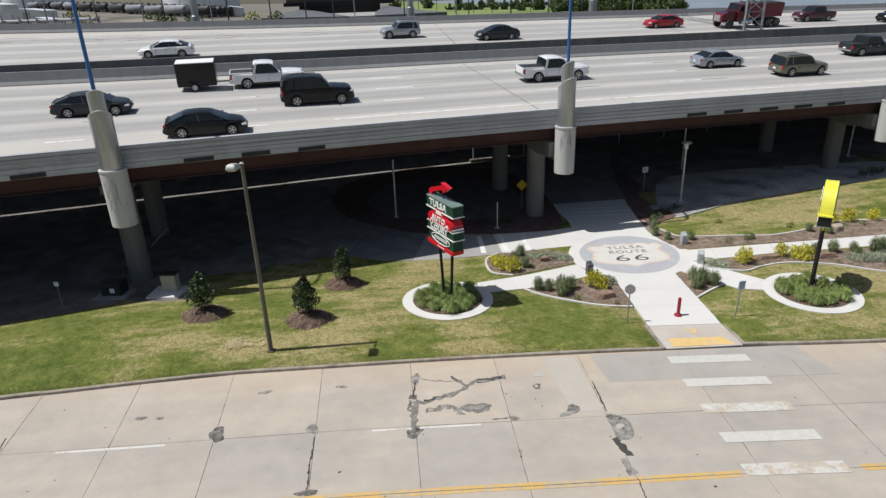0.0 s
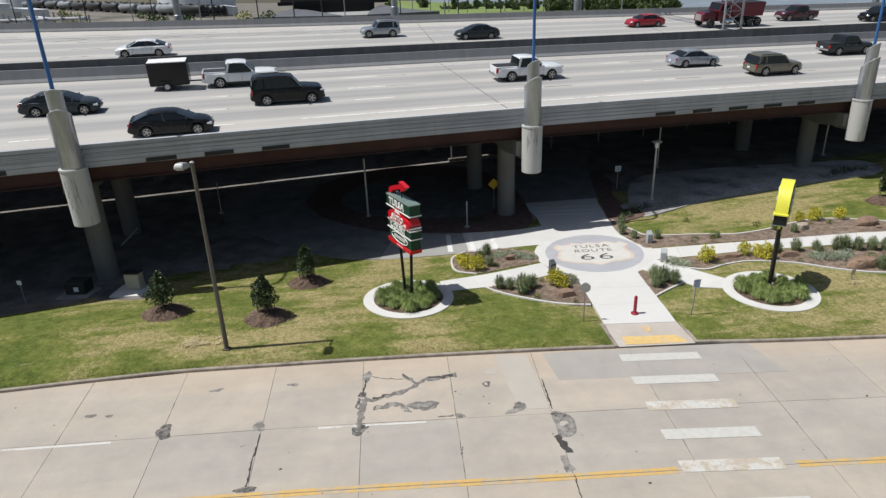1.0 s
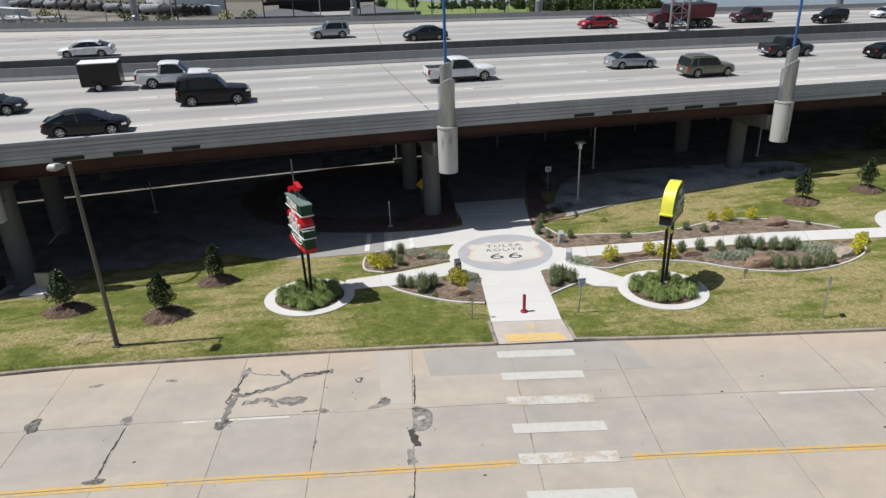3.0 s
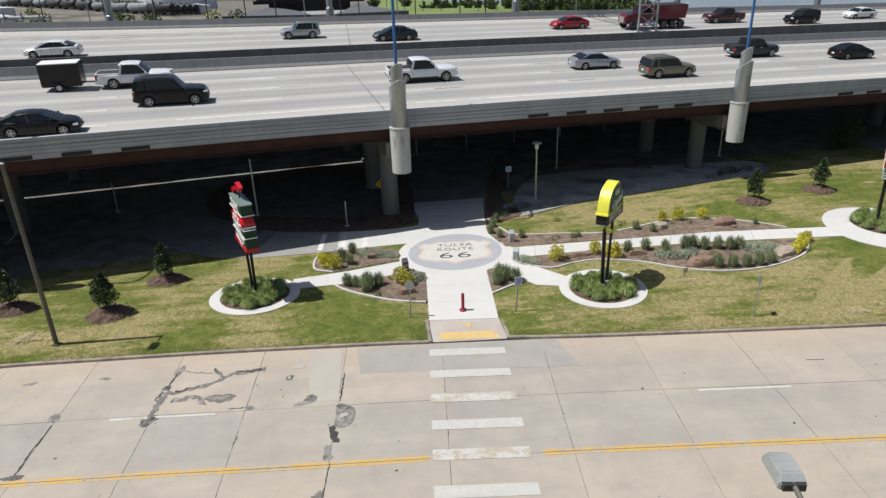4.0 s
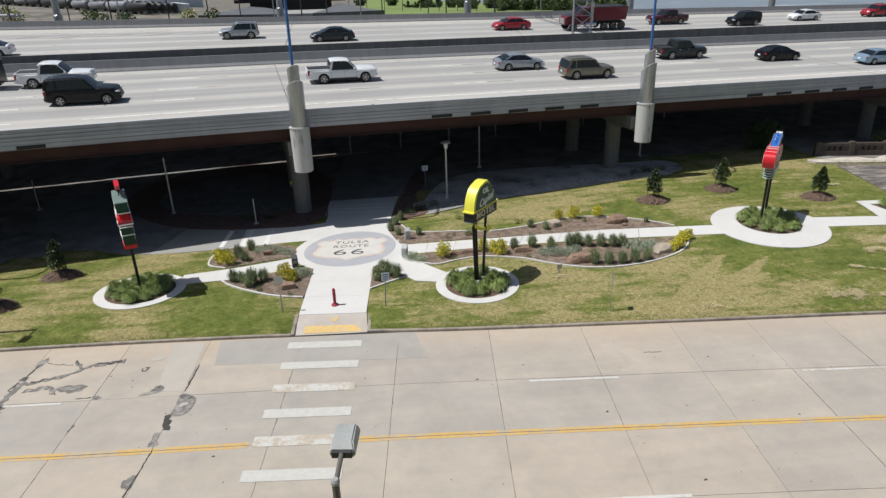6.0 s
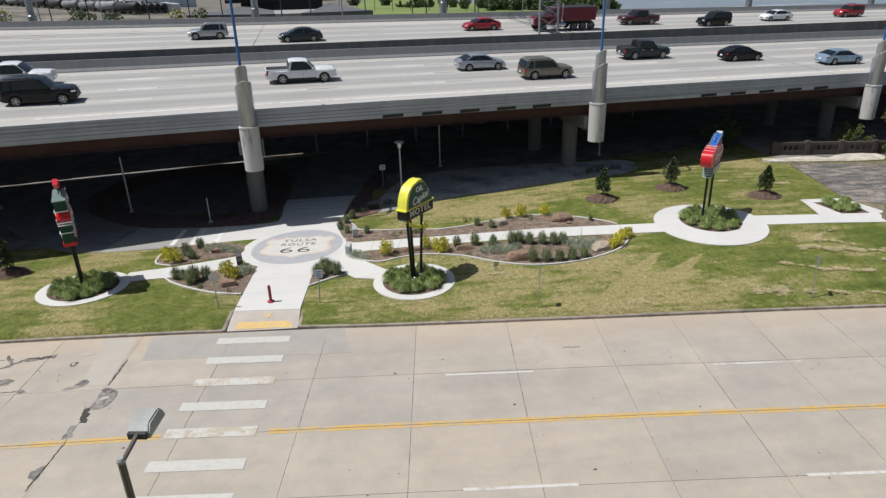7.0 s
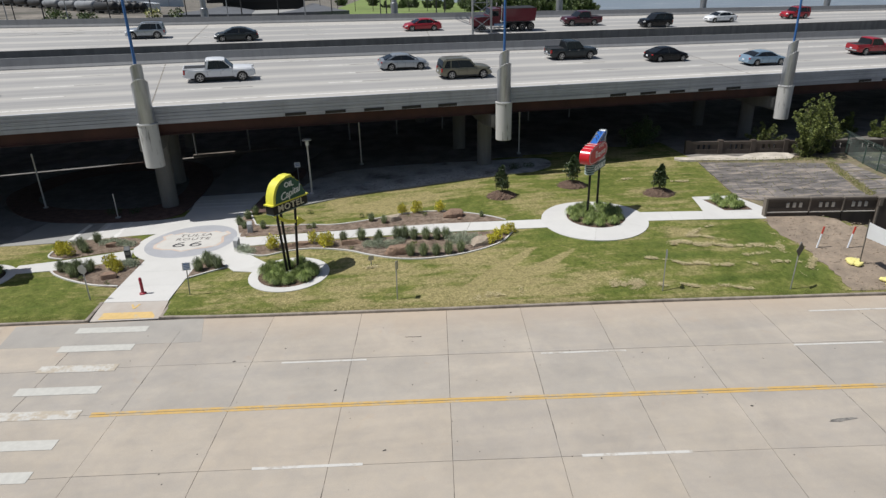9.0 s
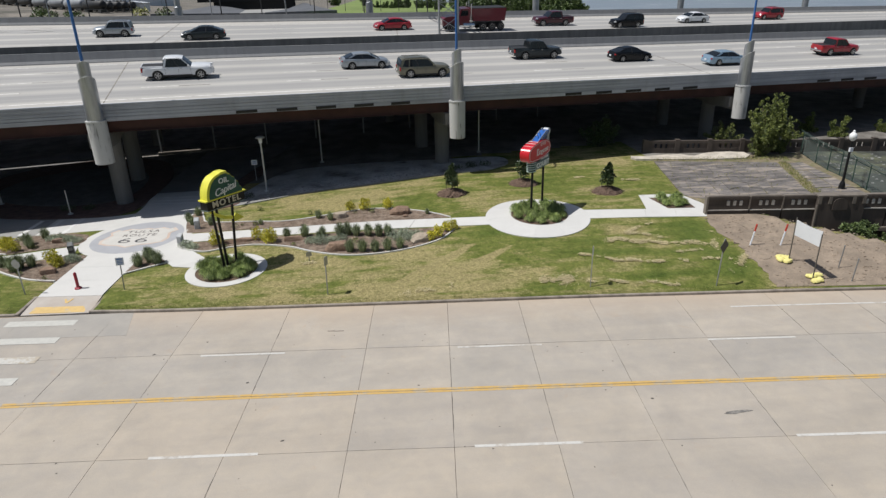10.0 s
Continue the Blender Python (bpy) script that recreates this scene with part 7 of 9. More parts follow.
def info_post(x, y, mat, label, turn=0.0):
    ob = thing("info_post", stand(x, y, turn, 1, 0.02), label, "information post", "stone posts round the emblem")
    bm = box(bmesh.new(), 0, 0, 0.33, 0.36, 0.3, 0.66)
    for v in bm.verts:
        if v.co.z > 0.5:
            v.co.z += 0.16 if v.co.y > 0 else -0.04
    bmesh.ops.bevel(bm, geom=bm.edges[:], offset=0.018, segments=1, affect="EDGES")
    part("block", bm, M[mat], ob)
    part("plate", box(bmesh.new(), 0, -0.155, 0.42, 0.24, 0.012, 0.22), M["sign_back"], ob)
    return ob


info_post(18.1, 36.3, "granite", "short grey stone information post beside the path", radians(5))
info_post(17.75, 33.3, "granite", "short grey stone information post beside the path", radians(-20))
info_post(10.85, 33.1, "granite_dark", "short dark stone information post beside the path", radians(15))

# electrical cabinets under the viaduct
cb = thing("electrical_cabinet", stand(-13.85, 34.7, radians(-8)), "tan metal electrical cabinet on a concrete pad", "electrical cabinet")
part("pad", box(bmesh.new(), 0.0, -0.1, 0.06, 1.9, 1.6, 0.26), M["walk"], cb, "pale concrete pad")
part("body", box(bmesh.new(), 0.1, 0.2, 0.69, 0.88, 0.55, 1.0, None, 0.02), M["box_tan"], cb)
part("door", box(bmesh.new(), 0.1, -0.088, 0.69, 0.8, 0.03, 0.9), M["box_tan"], cb)
part("roof", box(bmesh.new(), 0.1, 0.2, 1.22, 0.96, 0.63, 0.06), M["box_dark"], cb)
for sx in (-0.25, 0.45):
    part("lifting_eye", rod(bmesh.new(), (sx, 0.2, 1.22), (sx, 0.2, 1.36), 0.03, None, 6), M["dark_steel"], cb)
cb2 = thing("electrical_cabinet", stand(-17.1, 35.2, radians(-8)), "low dark green electrical cabinet on a concrete pad", "electrical cabinet")
part("pad", box(bmesh.new(), 0, -0.1, 0.05, 1.9, 1.5, 0.2), M["old_and_shaded_walk"], cb2)
part("body", box(bmesh.new(), 0, 0.05, 0.52, 1.2, 0.9, 0.75, None, 0.03), M["box_dark"], cb2)
part("label_plate", box(bmesh.new(), 0.1, -0.41, 0.48, 0.28, 0.012, 0.28), M["sign_white"], cb2)
part("pad_plate", box(bmesh.new(), -1.6, -2.4, 0.0, 1.3, 0.7, 0.1), M["old_and_shaded_walk"], cb2)
pp = thing("leaning_pipe", Matrix.Identity(4), "pale pipe leaning against the pier", "pipe")
part("pipe", rod(bmesh.new(), (-18.1, 43.8, -0.4), (-16.6, 43.9, 0.95), 0.06, None, 8), M["old_and_shaded_walk"], pp)

# low wall with a wire fence under the median
ff = thing("wire_fence", Matrix.Identity(4), "wire fence on a low concrete wall under the viaduct", "fence")
part("low_wall", sweep(bmesh.new(), [[(*hw(u, v), z) for v, z in ((21.7, -0.8), (21.7, 0.25), (22.2, 0.25), (22.2, -0.8))] for u in (0.5, 20, 50)]), M["old_rail_light"], ff)
for k in range(9):
    x, y = hw(0.85 + 5.52 * k, 21.95)
    part("post", rod(bmesh.new(), (x, y, 0.2), (x, y, 4.4), 0.085, None, 8), M["steel"], ff, "grey steel post")
a, b = hw(0.85, 21.95), hw(47, 21.95)
part("rail", rod(bmesh.new(), (*a, 2.9), (*b, 2.9), 0.03, None, 6), M["dark_steel"], ff)
# back wall, its height added to keep sky light from under the viaduct
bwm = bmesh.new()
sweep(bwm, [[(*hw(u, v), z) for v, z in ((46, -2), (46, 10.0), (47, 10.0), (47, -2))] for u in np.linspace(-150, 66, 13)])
setting("wall_light_stop", bwm, M["old_rail_light"], "concrete wall behind the viaduct, raised to block sky light", "wall")


# ---- the three motel signs ----
def face_frame(x, y, z, deg):
    """A frame whose x runs along the sign's face, deg from the world's x, and whose -y is the reading side."""
    return Matrix.Translation((x, y, z)) @ Matrix.Rotation(radians(deg), 4, "Z")


UP = Matrix.Rotation(radians(90), 4, "X")


def cabinet(parent, name, pts, thick, mat, rim=None, label=""):
    ob = part(name, upright(pts, thick), M[mat], parent, label)
    if rim:
        c = Vector((sum(p[0] for p in pts) / len(pts), sum(p[1] for p in pts) / len(pts)))
        for side in (-1, 1):
            bm = bmesh.new()
            n = len(pts)
            for k in range(n):
                a, b = Vector(pts[k]), Vector(pts[(k + 1) % n])
                rod(bm, (a.x, side * thick / 2, a.y), (b.x, side * thick / 2, b.y), 0.028, None, 5)
            part("rim", bm, M[rim], ob, "pale edge trim")
    return ob


def rect(x0, x1, z0, z1):
    return [(x0, z0), (x1, z0), (x1, z1), (x0, z1)]


def two_sided(parent, words, size, mat, x, z, thick, bold=0.0, spacing=1.0, squeeze=(1, 1, 1), name="lettering"):
    for side in (-1, 1):
        m = Matrix.Translation((x, side * (thick / 2 + 0.02), z)) @ (UP if side < 0 else Matrix.Rotation(radians(180), 4, "Z") @ UP)
        letters(name, words, size, M[mat], parent, m, 0.02, spacing, bold, "raised sign lettering", squeeze)


# sign 1: green cabinets, red car, red arrow; its face reads from the west
s1 = thing("motel_sign", face_frame(2.2, 31.0, gz(2.2, 31.0), -67), "green and red stacked motor-court sign on two black poles", "motel sign")
for sx in (-1, 1):
    part("pole", rod(bmesh.new(), (sx * 0.4, 0, 0), (sx * 0.72, 0, 3.45), 0.08, None, 12), M["black"], s1, smooth=True)
    part("pole_foot", turned(bmesh.new(), [(0.16, 0), (0.16, 0.12), (0.1, 0.16)], 12, (sx * 0.4, 0, 0)), M["pale_pole"], s1)
TH = 0.6
cabinet(s1, "name_cabinet", rect(-1.4, 1.4, 5.2, 5.72), TH, "sg_green", None, "dark green cabinet")
part("cabinet_top", box(bmesh.new(), 0, 0, 5.745, 2.86, TH + 0.06, 0.05), M["sg_grey_green"], s1, "weathered grey-green top")
part("cabinet_ledge", box(bmesh.new(), 0, 0, 5.17, 2.9, TH + 0.1, 0.05), M["sg_white"], s1, "white ledge")
two_sided(s1, "TULSA", 0.5, "sg_white", -0.15, 5.46, TH, 0.012, 1.1, (1.15, 1, 1))
car_shape = [(-1.25, 4.42), (-1.3, 4.75), (-1.05, 4.93), (-0.62, 4.96), (-0.38, 5.22), (0.22, 5.22), (0.48, 4.96), (1.15, 4.86), (1.28, 4.7), (1.28, 4.42)]
cs = cabinet(s1, "car_cabinet", car_shape, TH + 0.08, "sg_red", None, "red cabinet shaped like a car")
for side in (-1, 1):
    for sx in (-0.8, 0.8):
        part("wheel_disc", rod(bmesh.new(), (sx, side * 0.33, 4.46), (sx, side * 0.39, 4.46), 0.16, None, 18), M["sg_white"], cs)
        part("wheel_hub", rod(bmesh.new(), (sx, side * 0.36, 4.46), (sx, side * 0.4, 4.46), 0.09, None, 12), M["sg_red"], cs)
    part("car_window", upright([(-0.34, 4.99), (0.3, 4.99), (0.16, 5.17), (-0.29, 5.17)], 0.02, Matrix.Translation((0, side * 0.35, 0))), M["sg_white"], cs)
    part("car_sill", box(bmesh.new(), 0, side * 0.345, 4.45, 1.2, 0.02, 0.05), M["sg_white"], cs)
two_sided(s1, "AUTO", 0.42, "sg_white", -0.08, 4.7, TH + 0.08, 0.012, 1.12, (1.15, 1, 1))
part("bumper", box(bmesh.new(), 1.31, 0, 4.5, 0.1, TH + 0.12, 0.12, None, 0.03), M["chrome"], s1)
cabinet(s1, "middle_cabinet", rect(-1.4, 1.4, 3.95, 4.35), TH, "sg_green", None, "dark green cabinet")
part("cabinet_ledge", box(bmesh.new(), 0, 0, 3.93, 2.9, TH + 0.1, 0.05), M["sg_white"], s1, "white ledge")
part("cabinet_ledge", box(bmesh.new(), 0, 0, 4.37, 2.86, TH + 0.06, 0.04), M["sg_white"], s1, "white ledge")
two_sided(s1, "COURT", 0.42, "sg_white", -0.12, 4.15, TH, 0.012, 1.12, (1.2, 1, 1))
lowc = cabinet(s1, "lower_cabinet", rect(-1.32, 1.32, 3.32, 3.9), TH - 0.04, "sg_green", None, "dark green cabinet")
for side in (-1, 1):
    bm = bmesh.new()
    for rx, rz, w in ((0.98, 0.25, 0.026),):
        prevp = None
        for k in range(29):
            a = 2 * math.pi * k / 28
            q = (rx * math.cos(a), side * (TH / 2 + 0.01), 3.62 + rz * math.sin(a))
            if prevp:
                rod(bm, prevp, q, w, None, 5, False)
            prevp = q
    part("neon_oval", bm, M["sg_white"], lowc, "pale neon oval")
    for k in range(8):
        part("bar", box(bmesh.new(), -0.62 + 0.178 * k, side * (TH / 2 + 0.0), 3.62, 0.11, 0.03, 0.17), M["sg_white"], lowc)
cabinet(s1, "base_wedge", [(-1.45, 3.08), (1.3, 3.1), (1.34, 3.32), (-1.5, 3.3)], TH + 0.06, "sg_red", None, "red lower band")
for side in (-1, 1):
    for k in range(4):
        part("bar", box(bmesh.new(), -0.25 + 0.2 * k, side * (TH / 2 + 0.035), 3.2, 0.13, 0.012, 0.06), M["sg_white"], s1)
part("arrow", upright([(-1.5, 5.78), (-1.2, 5.8), (-1.05, 5.98), (0.0, 6.28), (0.05, 6.14), (0.7, 6.52), (-0.1, 6.66), (-0.05, 6.5), (-1.2, 6.17), (-1.46, 6.02)], 0.24), M["sg_red"], s1, "red bent arrow")
for sx in (-0.9, -0.1):
    part("arrow_stem", rod(bmesh.new(), (sx, 0, 5.7), (sx, 0, 6.1 + (sx + 0.9) * 0.4), 0.03, None, 6), M["black"], s1)

# sign 2: yellow arch, green panel, black band, three poles; reads from the south-east
s2 = thing("motel_sign", face_frame(21.88, 29.0, gz(21.88, 29.0), 52), "yellow arched motel sign on three black poles", "motel sign")
for x0, y0, x1, y1 in ((-0.5, -0.03, -0.78, -0.03), (-0.2, 0.03, -0.4, 0.03), (0.4, 0.0, 0.78, 0.0)):
    part("pole", rod(bmesh.new(), (x0, y0, 0), (x1, y1, 4.15), 0.08, None, 12), M["black"], s2, smooth=True)
    part("pole_foot", turned(bmesh.new(), [(0.15, 0), (0.15, 0.12), (0.1, 0.16)], 12, (x0, y0, 0)), M["pale_pole"], s2)
TH2 = 0.6
CX2 = 0.16
band = cabinet(s2, "name_band", rect(CX2 - 1.36, CX2 + 1.36, 3.98, 4.52), TH2, "black", None, "black band")
part("band_lip", box(bmesh.new(), CX2, 0, 4.55, 2.9, TH2 + 0.1, 0.07), M["sg_yellow"], s2, "yellow ledge")
part("band_foot", box(bmesh.new(), CX2, 0, 3.97, 2.74, TH2 + 0.03, 0.04), M["sg_grey_green"], s2)
two_sided(s2, "MOTEL", 0.52, "sg_cream", CX2, 4.25, TH2, 0.008, 1.18, (1.12, 1, 1))
arch = [(-1.3, 4.58)] + [(-1.3 + 0.98 * (1 - math.cos(a)), 4.58 + 1.32 * math.sin(a)) for a in np.linspace(0.05, 1.45, 12)] + [(-0.22, 5.95), (-0.1, 6.0), (0.3, 6.0), (0.36, 5.86), (0.5, 5.8), (0.62, 5.62), (0.8, 5.52), (0.88, 5.3), (1.02, 5.2), (1.08, 4.95), (1.2, 4.85), (1.24, 4.58)]
body = part("arch_body", upright([(CX2 + a, b) for a, b in arch], TH2), M["sg_yellow"], s2, "bright yellow arched body")
ins = [(-1.12, 4.6)] + [(-1.12 + 0.9 * (1 - math.cos(a)), 4.6 + 1.2 * math.sin(a)) for a in np.linspace(0.05, 1.45, 12)] + [(-0.1, 5.86), (0.28, 5.86), (0.36, 5.78), (0.5, 5.74), (0.62, 5.58), (0.8, 5.48), (0.88, 5.26), (1.02, 5.16), (1.08, 4.92), (1.2, 4.82), (1.24, 4.6)]
for side in (-1, 1):
    part("face_panel", upright([(CX2 + a, b) for a, b in ins], 0.03, Matrix.Translation((0, side * (TH2 / 2 + 0.012), 0))), M["sg_teal"], s2, "weathered green sign panel")
two_sided(s2, "OIL", 0.42, "sg_white", CX2 - 0.02, 5.5, TH2 + 0.04, 0.008, 1.0, (1.1, 1, 1))
for side in (-1, 1):
    m = Matrix.Translation((CX2 + 0.06, side * (TH2 / 2 + 0.045), 4.98)) @ (UP if side < 0 else Matrix.Rotation(radians(180), 4, "Z") @ UP) @ Matrix.Rotation(radians(9), 4, "Z")
    shear = Matrix(((1, 0.35, 0, 0), (0, 1, 0, 0), (0, 0, 1, 0), (0, 0, 0, 1)))
    letters("lettering", "Capital", 0.6, M["sg_white"], s2, m @ shear, 0.02, 0.95, 0.0, "white script lettering")
boom = [(-1.4, 3.92), (-0.95, 3.5), (-0.3, 3.12), (0.35, 2.94), (0.28, 2.74), (1.15, 2.82), (0.62, 3.24), (0.48, 3.08), (-0.2, 3.28), (-0.8, 3.64), (-1.2, 3.98)]
part("arrow", upright([(CX2 + 0.15 + a, b) for a, b in boom], 0.13), M["sg_yellow"], s2, "yellow curved arrow below the band")

# sign 3: grey-green court cabinet with rounded band ends, long red cabinet, blue slanted plank; two poles
S3P = (42.25, 34.1)
s3 = thing("motel_sign", face_frame(S3P[0], S3P[1], gz(*S3P) + 0.45, 50), "red and blue motor-court sign on two black poles", "motel sign")
for sx in (-0.9, 0.9):
    part("pole", rod(bmesh.new(), (sx, 0, -0.6), (sx * 0.95, 0, 3.4), 0.08, None, 12), M["black"], s3, smooth=True)
    part("pole_foot", turned(bmesh.new(), [(0.15, -0.5), (0.15, -0.28), (0.1, -0.24)], 12, (sx, 0, 0)), M["pale_pole"], s3)
TH3 = 0.56
cabinet(s3, "court_cabinet", rect(-1.0, 1.2, 2.78, 3.28), TH3, "sg_grey_green", None, "grey-green cabinet")
two_sided(s3, "COURT", 0.46, "sg_white", 0.12, 3.03, TH3, 0.014, 1.06, (1.2, 1, 1))
for k in range(5):
    z = 2.74 + 0.155 * k
    st = []
    for j_ in range(13):
        a = math.pi / 2 + math.pi * j_ / 12
        c_ = Vector((-1.0 + 0.42 * math.cos(a), (TH3 / 2 + 0.01) * math.sin(a), z))
        o_ = Vector((math.cos(a), math.sin(a), 0))
        st.append([tuple(c_ + o_ * (0.045 * math.cos(b)) + Vector((0, 0, 0.045 * math.sin(b)))) for b in np.linspace(0, 2 * math.pi, 7)[:-1]])
    part("band_end", sweep(bmesh.new(), st), M["sg_pale_green"], s3, "pale green rounded band", True)
part("band_core", turned(bmesh.new(), [(0.26, 2.7), (0.26, 3.42)], 16, (-1.0, 0, 0)), M["sg_green"], s3)
cabinet(s3, "middle_band", rect(-0.3, 1.25, 3.28, 3.55), TH3 - 0.1, "sg_grey_green", None, "grey-green band")
two_sided(s3, "MOTOR", 0.24, "sg_white", 0.5, 3.42, TH3 - 0.1, 0.006, 1.1, (1.2, 1, 1))
redp = [(-1.8, 3.5)] + [(-1.75 + 0.42 * math.cos(a), 4.0 + 0.5 * math.sin(a)) for a in np.linspace(4.2, 1.75, 12)] + [(-1.3, 4.62), (-0.9, 4.66), (-0.2, 4.74), (0.5, 4.66), (1.05, 4.42), (1.22, 4.1), (1.1, 3.72), (0.3, 3.52), (-0.8, 3.44)]
redc = cabinet(s3, "red_cabinet", redp, TH3 + 0.12, "sg_red", None, "bright red rounded cabinet")
for x0, z0 in ((-1.62, 4.535), (-1.25, 4.66), (-0.85, 4.7)):
    part("stripe", box(bmesh.new(), x0, 0, z0, 0.05, TH3 + 0.14, 0.03), M["sg_white"], redc)
for side in (-1, 1):
    yy = side * (TH3 / 2 + 0.075)
    for x0, z0, w, hh in ((-0.35, 4.46, 0.14, 0.16), (-0.12, 4.48, 0.1, 0.16), (0.08, 4.48, 0.1, 0.18), (0.28, 4.46, 0.1, 0.18), (-0.85, 4.02, 0.26, 0.44), (-0.5, 3.94, 0.22, 0.24), (-0.2, 3.9, 0.22, 0.3), (0.1, 3.96, 0.22, 0.24), (0.4, 3.98, 0.2, 0.24), (0.68, 4.0, 0.2, 0.24)):
        part("bar", box(bmesh.new(), x0, yy, z0, w, 0.03, hh), M["sg_white"], redc)
        part("bar_core", box(bmesh.new(), x0, yy + side * 0.012, z0, w * 0.45, 0.02, hh * 0.6), M["sg_red"], redc)
    outline = [(x_ * 0.94 - 0.03, 4.06 + (z_ - 4.06) * 0.88) for x_, z_ in redp]
    bm = bmesh.new()
    for p, q in zip(outline, outline[1:] + outline[:1]):
        rod(bm, (p[0], yy - side * 0.01, p[1]), (q[0], yy - side * 0.01, q[1]), 0.018, None, 5, False)
    part("neon_outline", bm, M["sg_white"], redc, "pale neon outline")
plank = [(-0.8, 4.62), (0.1, 4.66), (1.05, 5.08), (1.05, 5.2), (0.6, 5.22)]
part("slanted_plank", upright(plank, TH3 - 0.1), M["sg_blue"], s3, "bright blue slanted plank")
for side in (-1, 1):
    for a, e_ in (((-0.8, 4.64), (0.6, 5.24)), ((0.1, 4.66), (1.05, 5.08))):
        part("plank_edge", rod(bmesh.new(), (a[0], side * 0.24, a[1]), (e_[0], side * 0.24, e_[1]), 0.022, None, 6), M["steel"], s3)
for k in range(4):
    f_ = 0.25 + 0.2 * k
    part("plank_stud", box(bmesh.new(), -0.4 + 1.25 * f_, 0, 4.7 + 0.5 * f_, 0.12, TH3 - 0.02, 0.06), M["sg_cream"], s3)
silh = rounded([(0.7, 4.5), (1.1, 4.3), (1.28, 4.55), (1.22, 4.8), (1.38, 5.0), (1.36, 5.22), (1.18, 5.32), (1.0, 5.24), (1.06, 5.08), (0.95, 4.97), (0.92, 4.75)], 4)
part("cut_out", upright(silh, TH3 - 0.2), M["sg_cut"], s3, "weathered grey cut-out shape")
for x, z, dx in ((0.2, 5.04, -0.2), (0.6, 5.21, -0.1), (-0.1, 4.9, -0.2)):
    bm = bmesh.new()
    rod(bm, (x, 0, z), (x + dx, 0.04, z + 0.2), 0.035, 0.025, 6)
    rod(bm, (x + dx, 0.04, z + 0.2), (x + dx - 0.16, 0.02, z + 0.14), 0.03, 0.02, 6)
    part("finial", bm, M["sg_cut"], s3, "bent grey finial")


# ---- vehicles ----
PAINTS = {}


def paint_of(key, rgb, flake=0.0):
    if key not in PAINTS:
        PAINTS[key] = car_paint(key + "_car_paint", rgb, flake)
    return PAINTS[key]


def car_shell(L, W, low, arches, top, belt):
    """A body lofted along its length: rounded flanks, tapered ends, open wheel arches."""
    e = L / 2
    xs_ = set(np.linspace(-e, e, 27).round(4))
    for xc, R in arches:
        xs_ |= {round(xc + R * k, 4) for k in (-1.0, -0.97, -0.85, -0.6, -0.3, 0.0, 0.3, 0.6, 0.85, 0.97, 1.0)}
    plan = [(-1, 0.80), (-0.965, 0.90), (-0.85, 0.965), (-0.5, 1.0), (0.5, 1.0), (0.78, 0.965), (0.92, 0.88), (0.975, 0.78), (1, 0.66)]
    st = []
    for x in sorted(xs_):
        w = W / 2 * along(plan, x / e)
        zl = low + 0.08 * max(0.0, (abs(x) / e - 0.86) / 0.14)
        for xc, R in arches:
            if abs(x - xc) < R:
                zl = max(zl, R * 0.86 + math.sqrt(R * R - (x - xc) ** 2) - 0.03)
        zt_ = along(top, x)
        zs = max(min(along(belt, x), zt_ - 0.02), zl + 0.06)
        zt_ = max(zt_, zs + 0.01)
        mid = zl + (zs - zl) * 0.42
        half = [(0.80 * w, zl), (0.955 * w, zl + 0.02), (w, mid), (0.985 * w, mid + (zs - mid) * 0.7), (0.94 * w, zs), (0.84 * w, zs + (zt_ - zs) * 0.8), (0.5 * w, zt_)]
        st.append([(x, y, z) for y, z in half] + [(x, 0, zt_ + 0.02)] + [(x, -y, z) for y, z in half[::-1]])
    return sweep(bmesh.new(), st)


def alloy(wr):
    """A dished rim with five spokes."""
    bm = turned(bmesh.new(), [(wr * 0.70, 0.085), (wr * 0.70, 0.12), (wr * 0.63, 0.118), (wr * 0.60, 0.085), (wr * 0.1, 0.08)], 20)
    for k in range(5):
        a = 2 * math.pi * k / 5
        box(bm, wr * 0.35, 0, 0.105, wr * 0.6, wr * 0.2, 0.03, Matrix.Rotation(a, 4, "Z"))
    return turned(bm, [(wr * 0.16, 0.09), (wr * 0.15, 0.125), (wr * 0.04, 0.13)], 10)


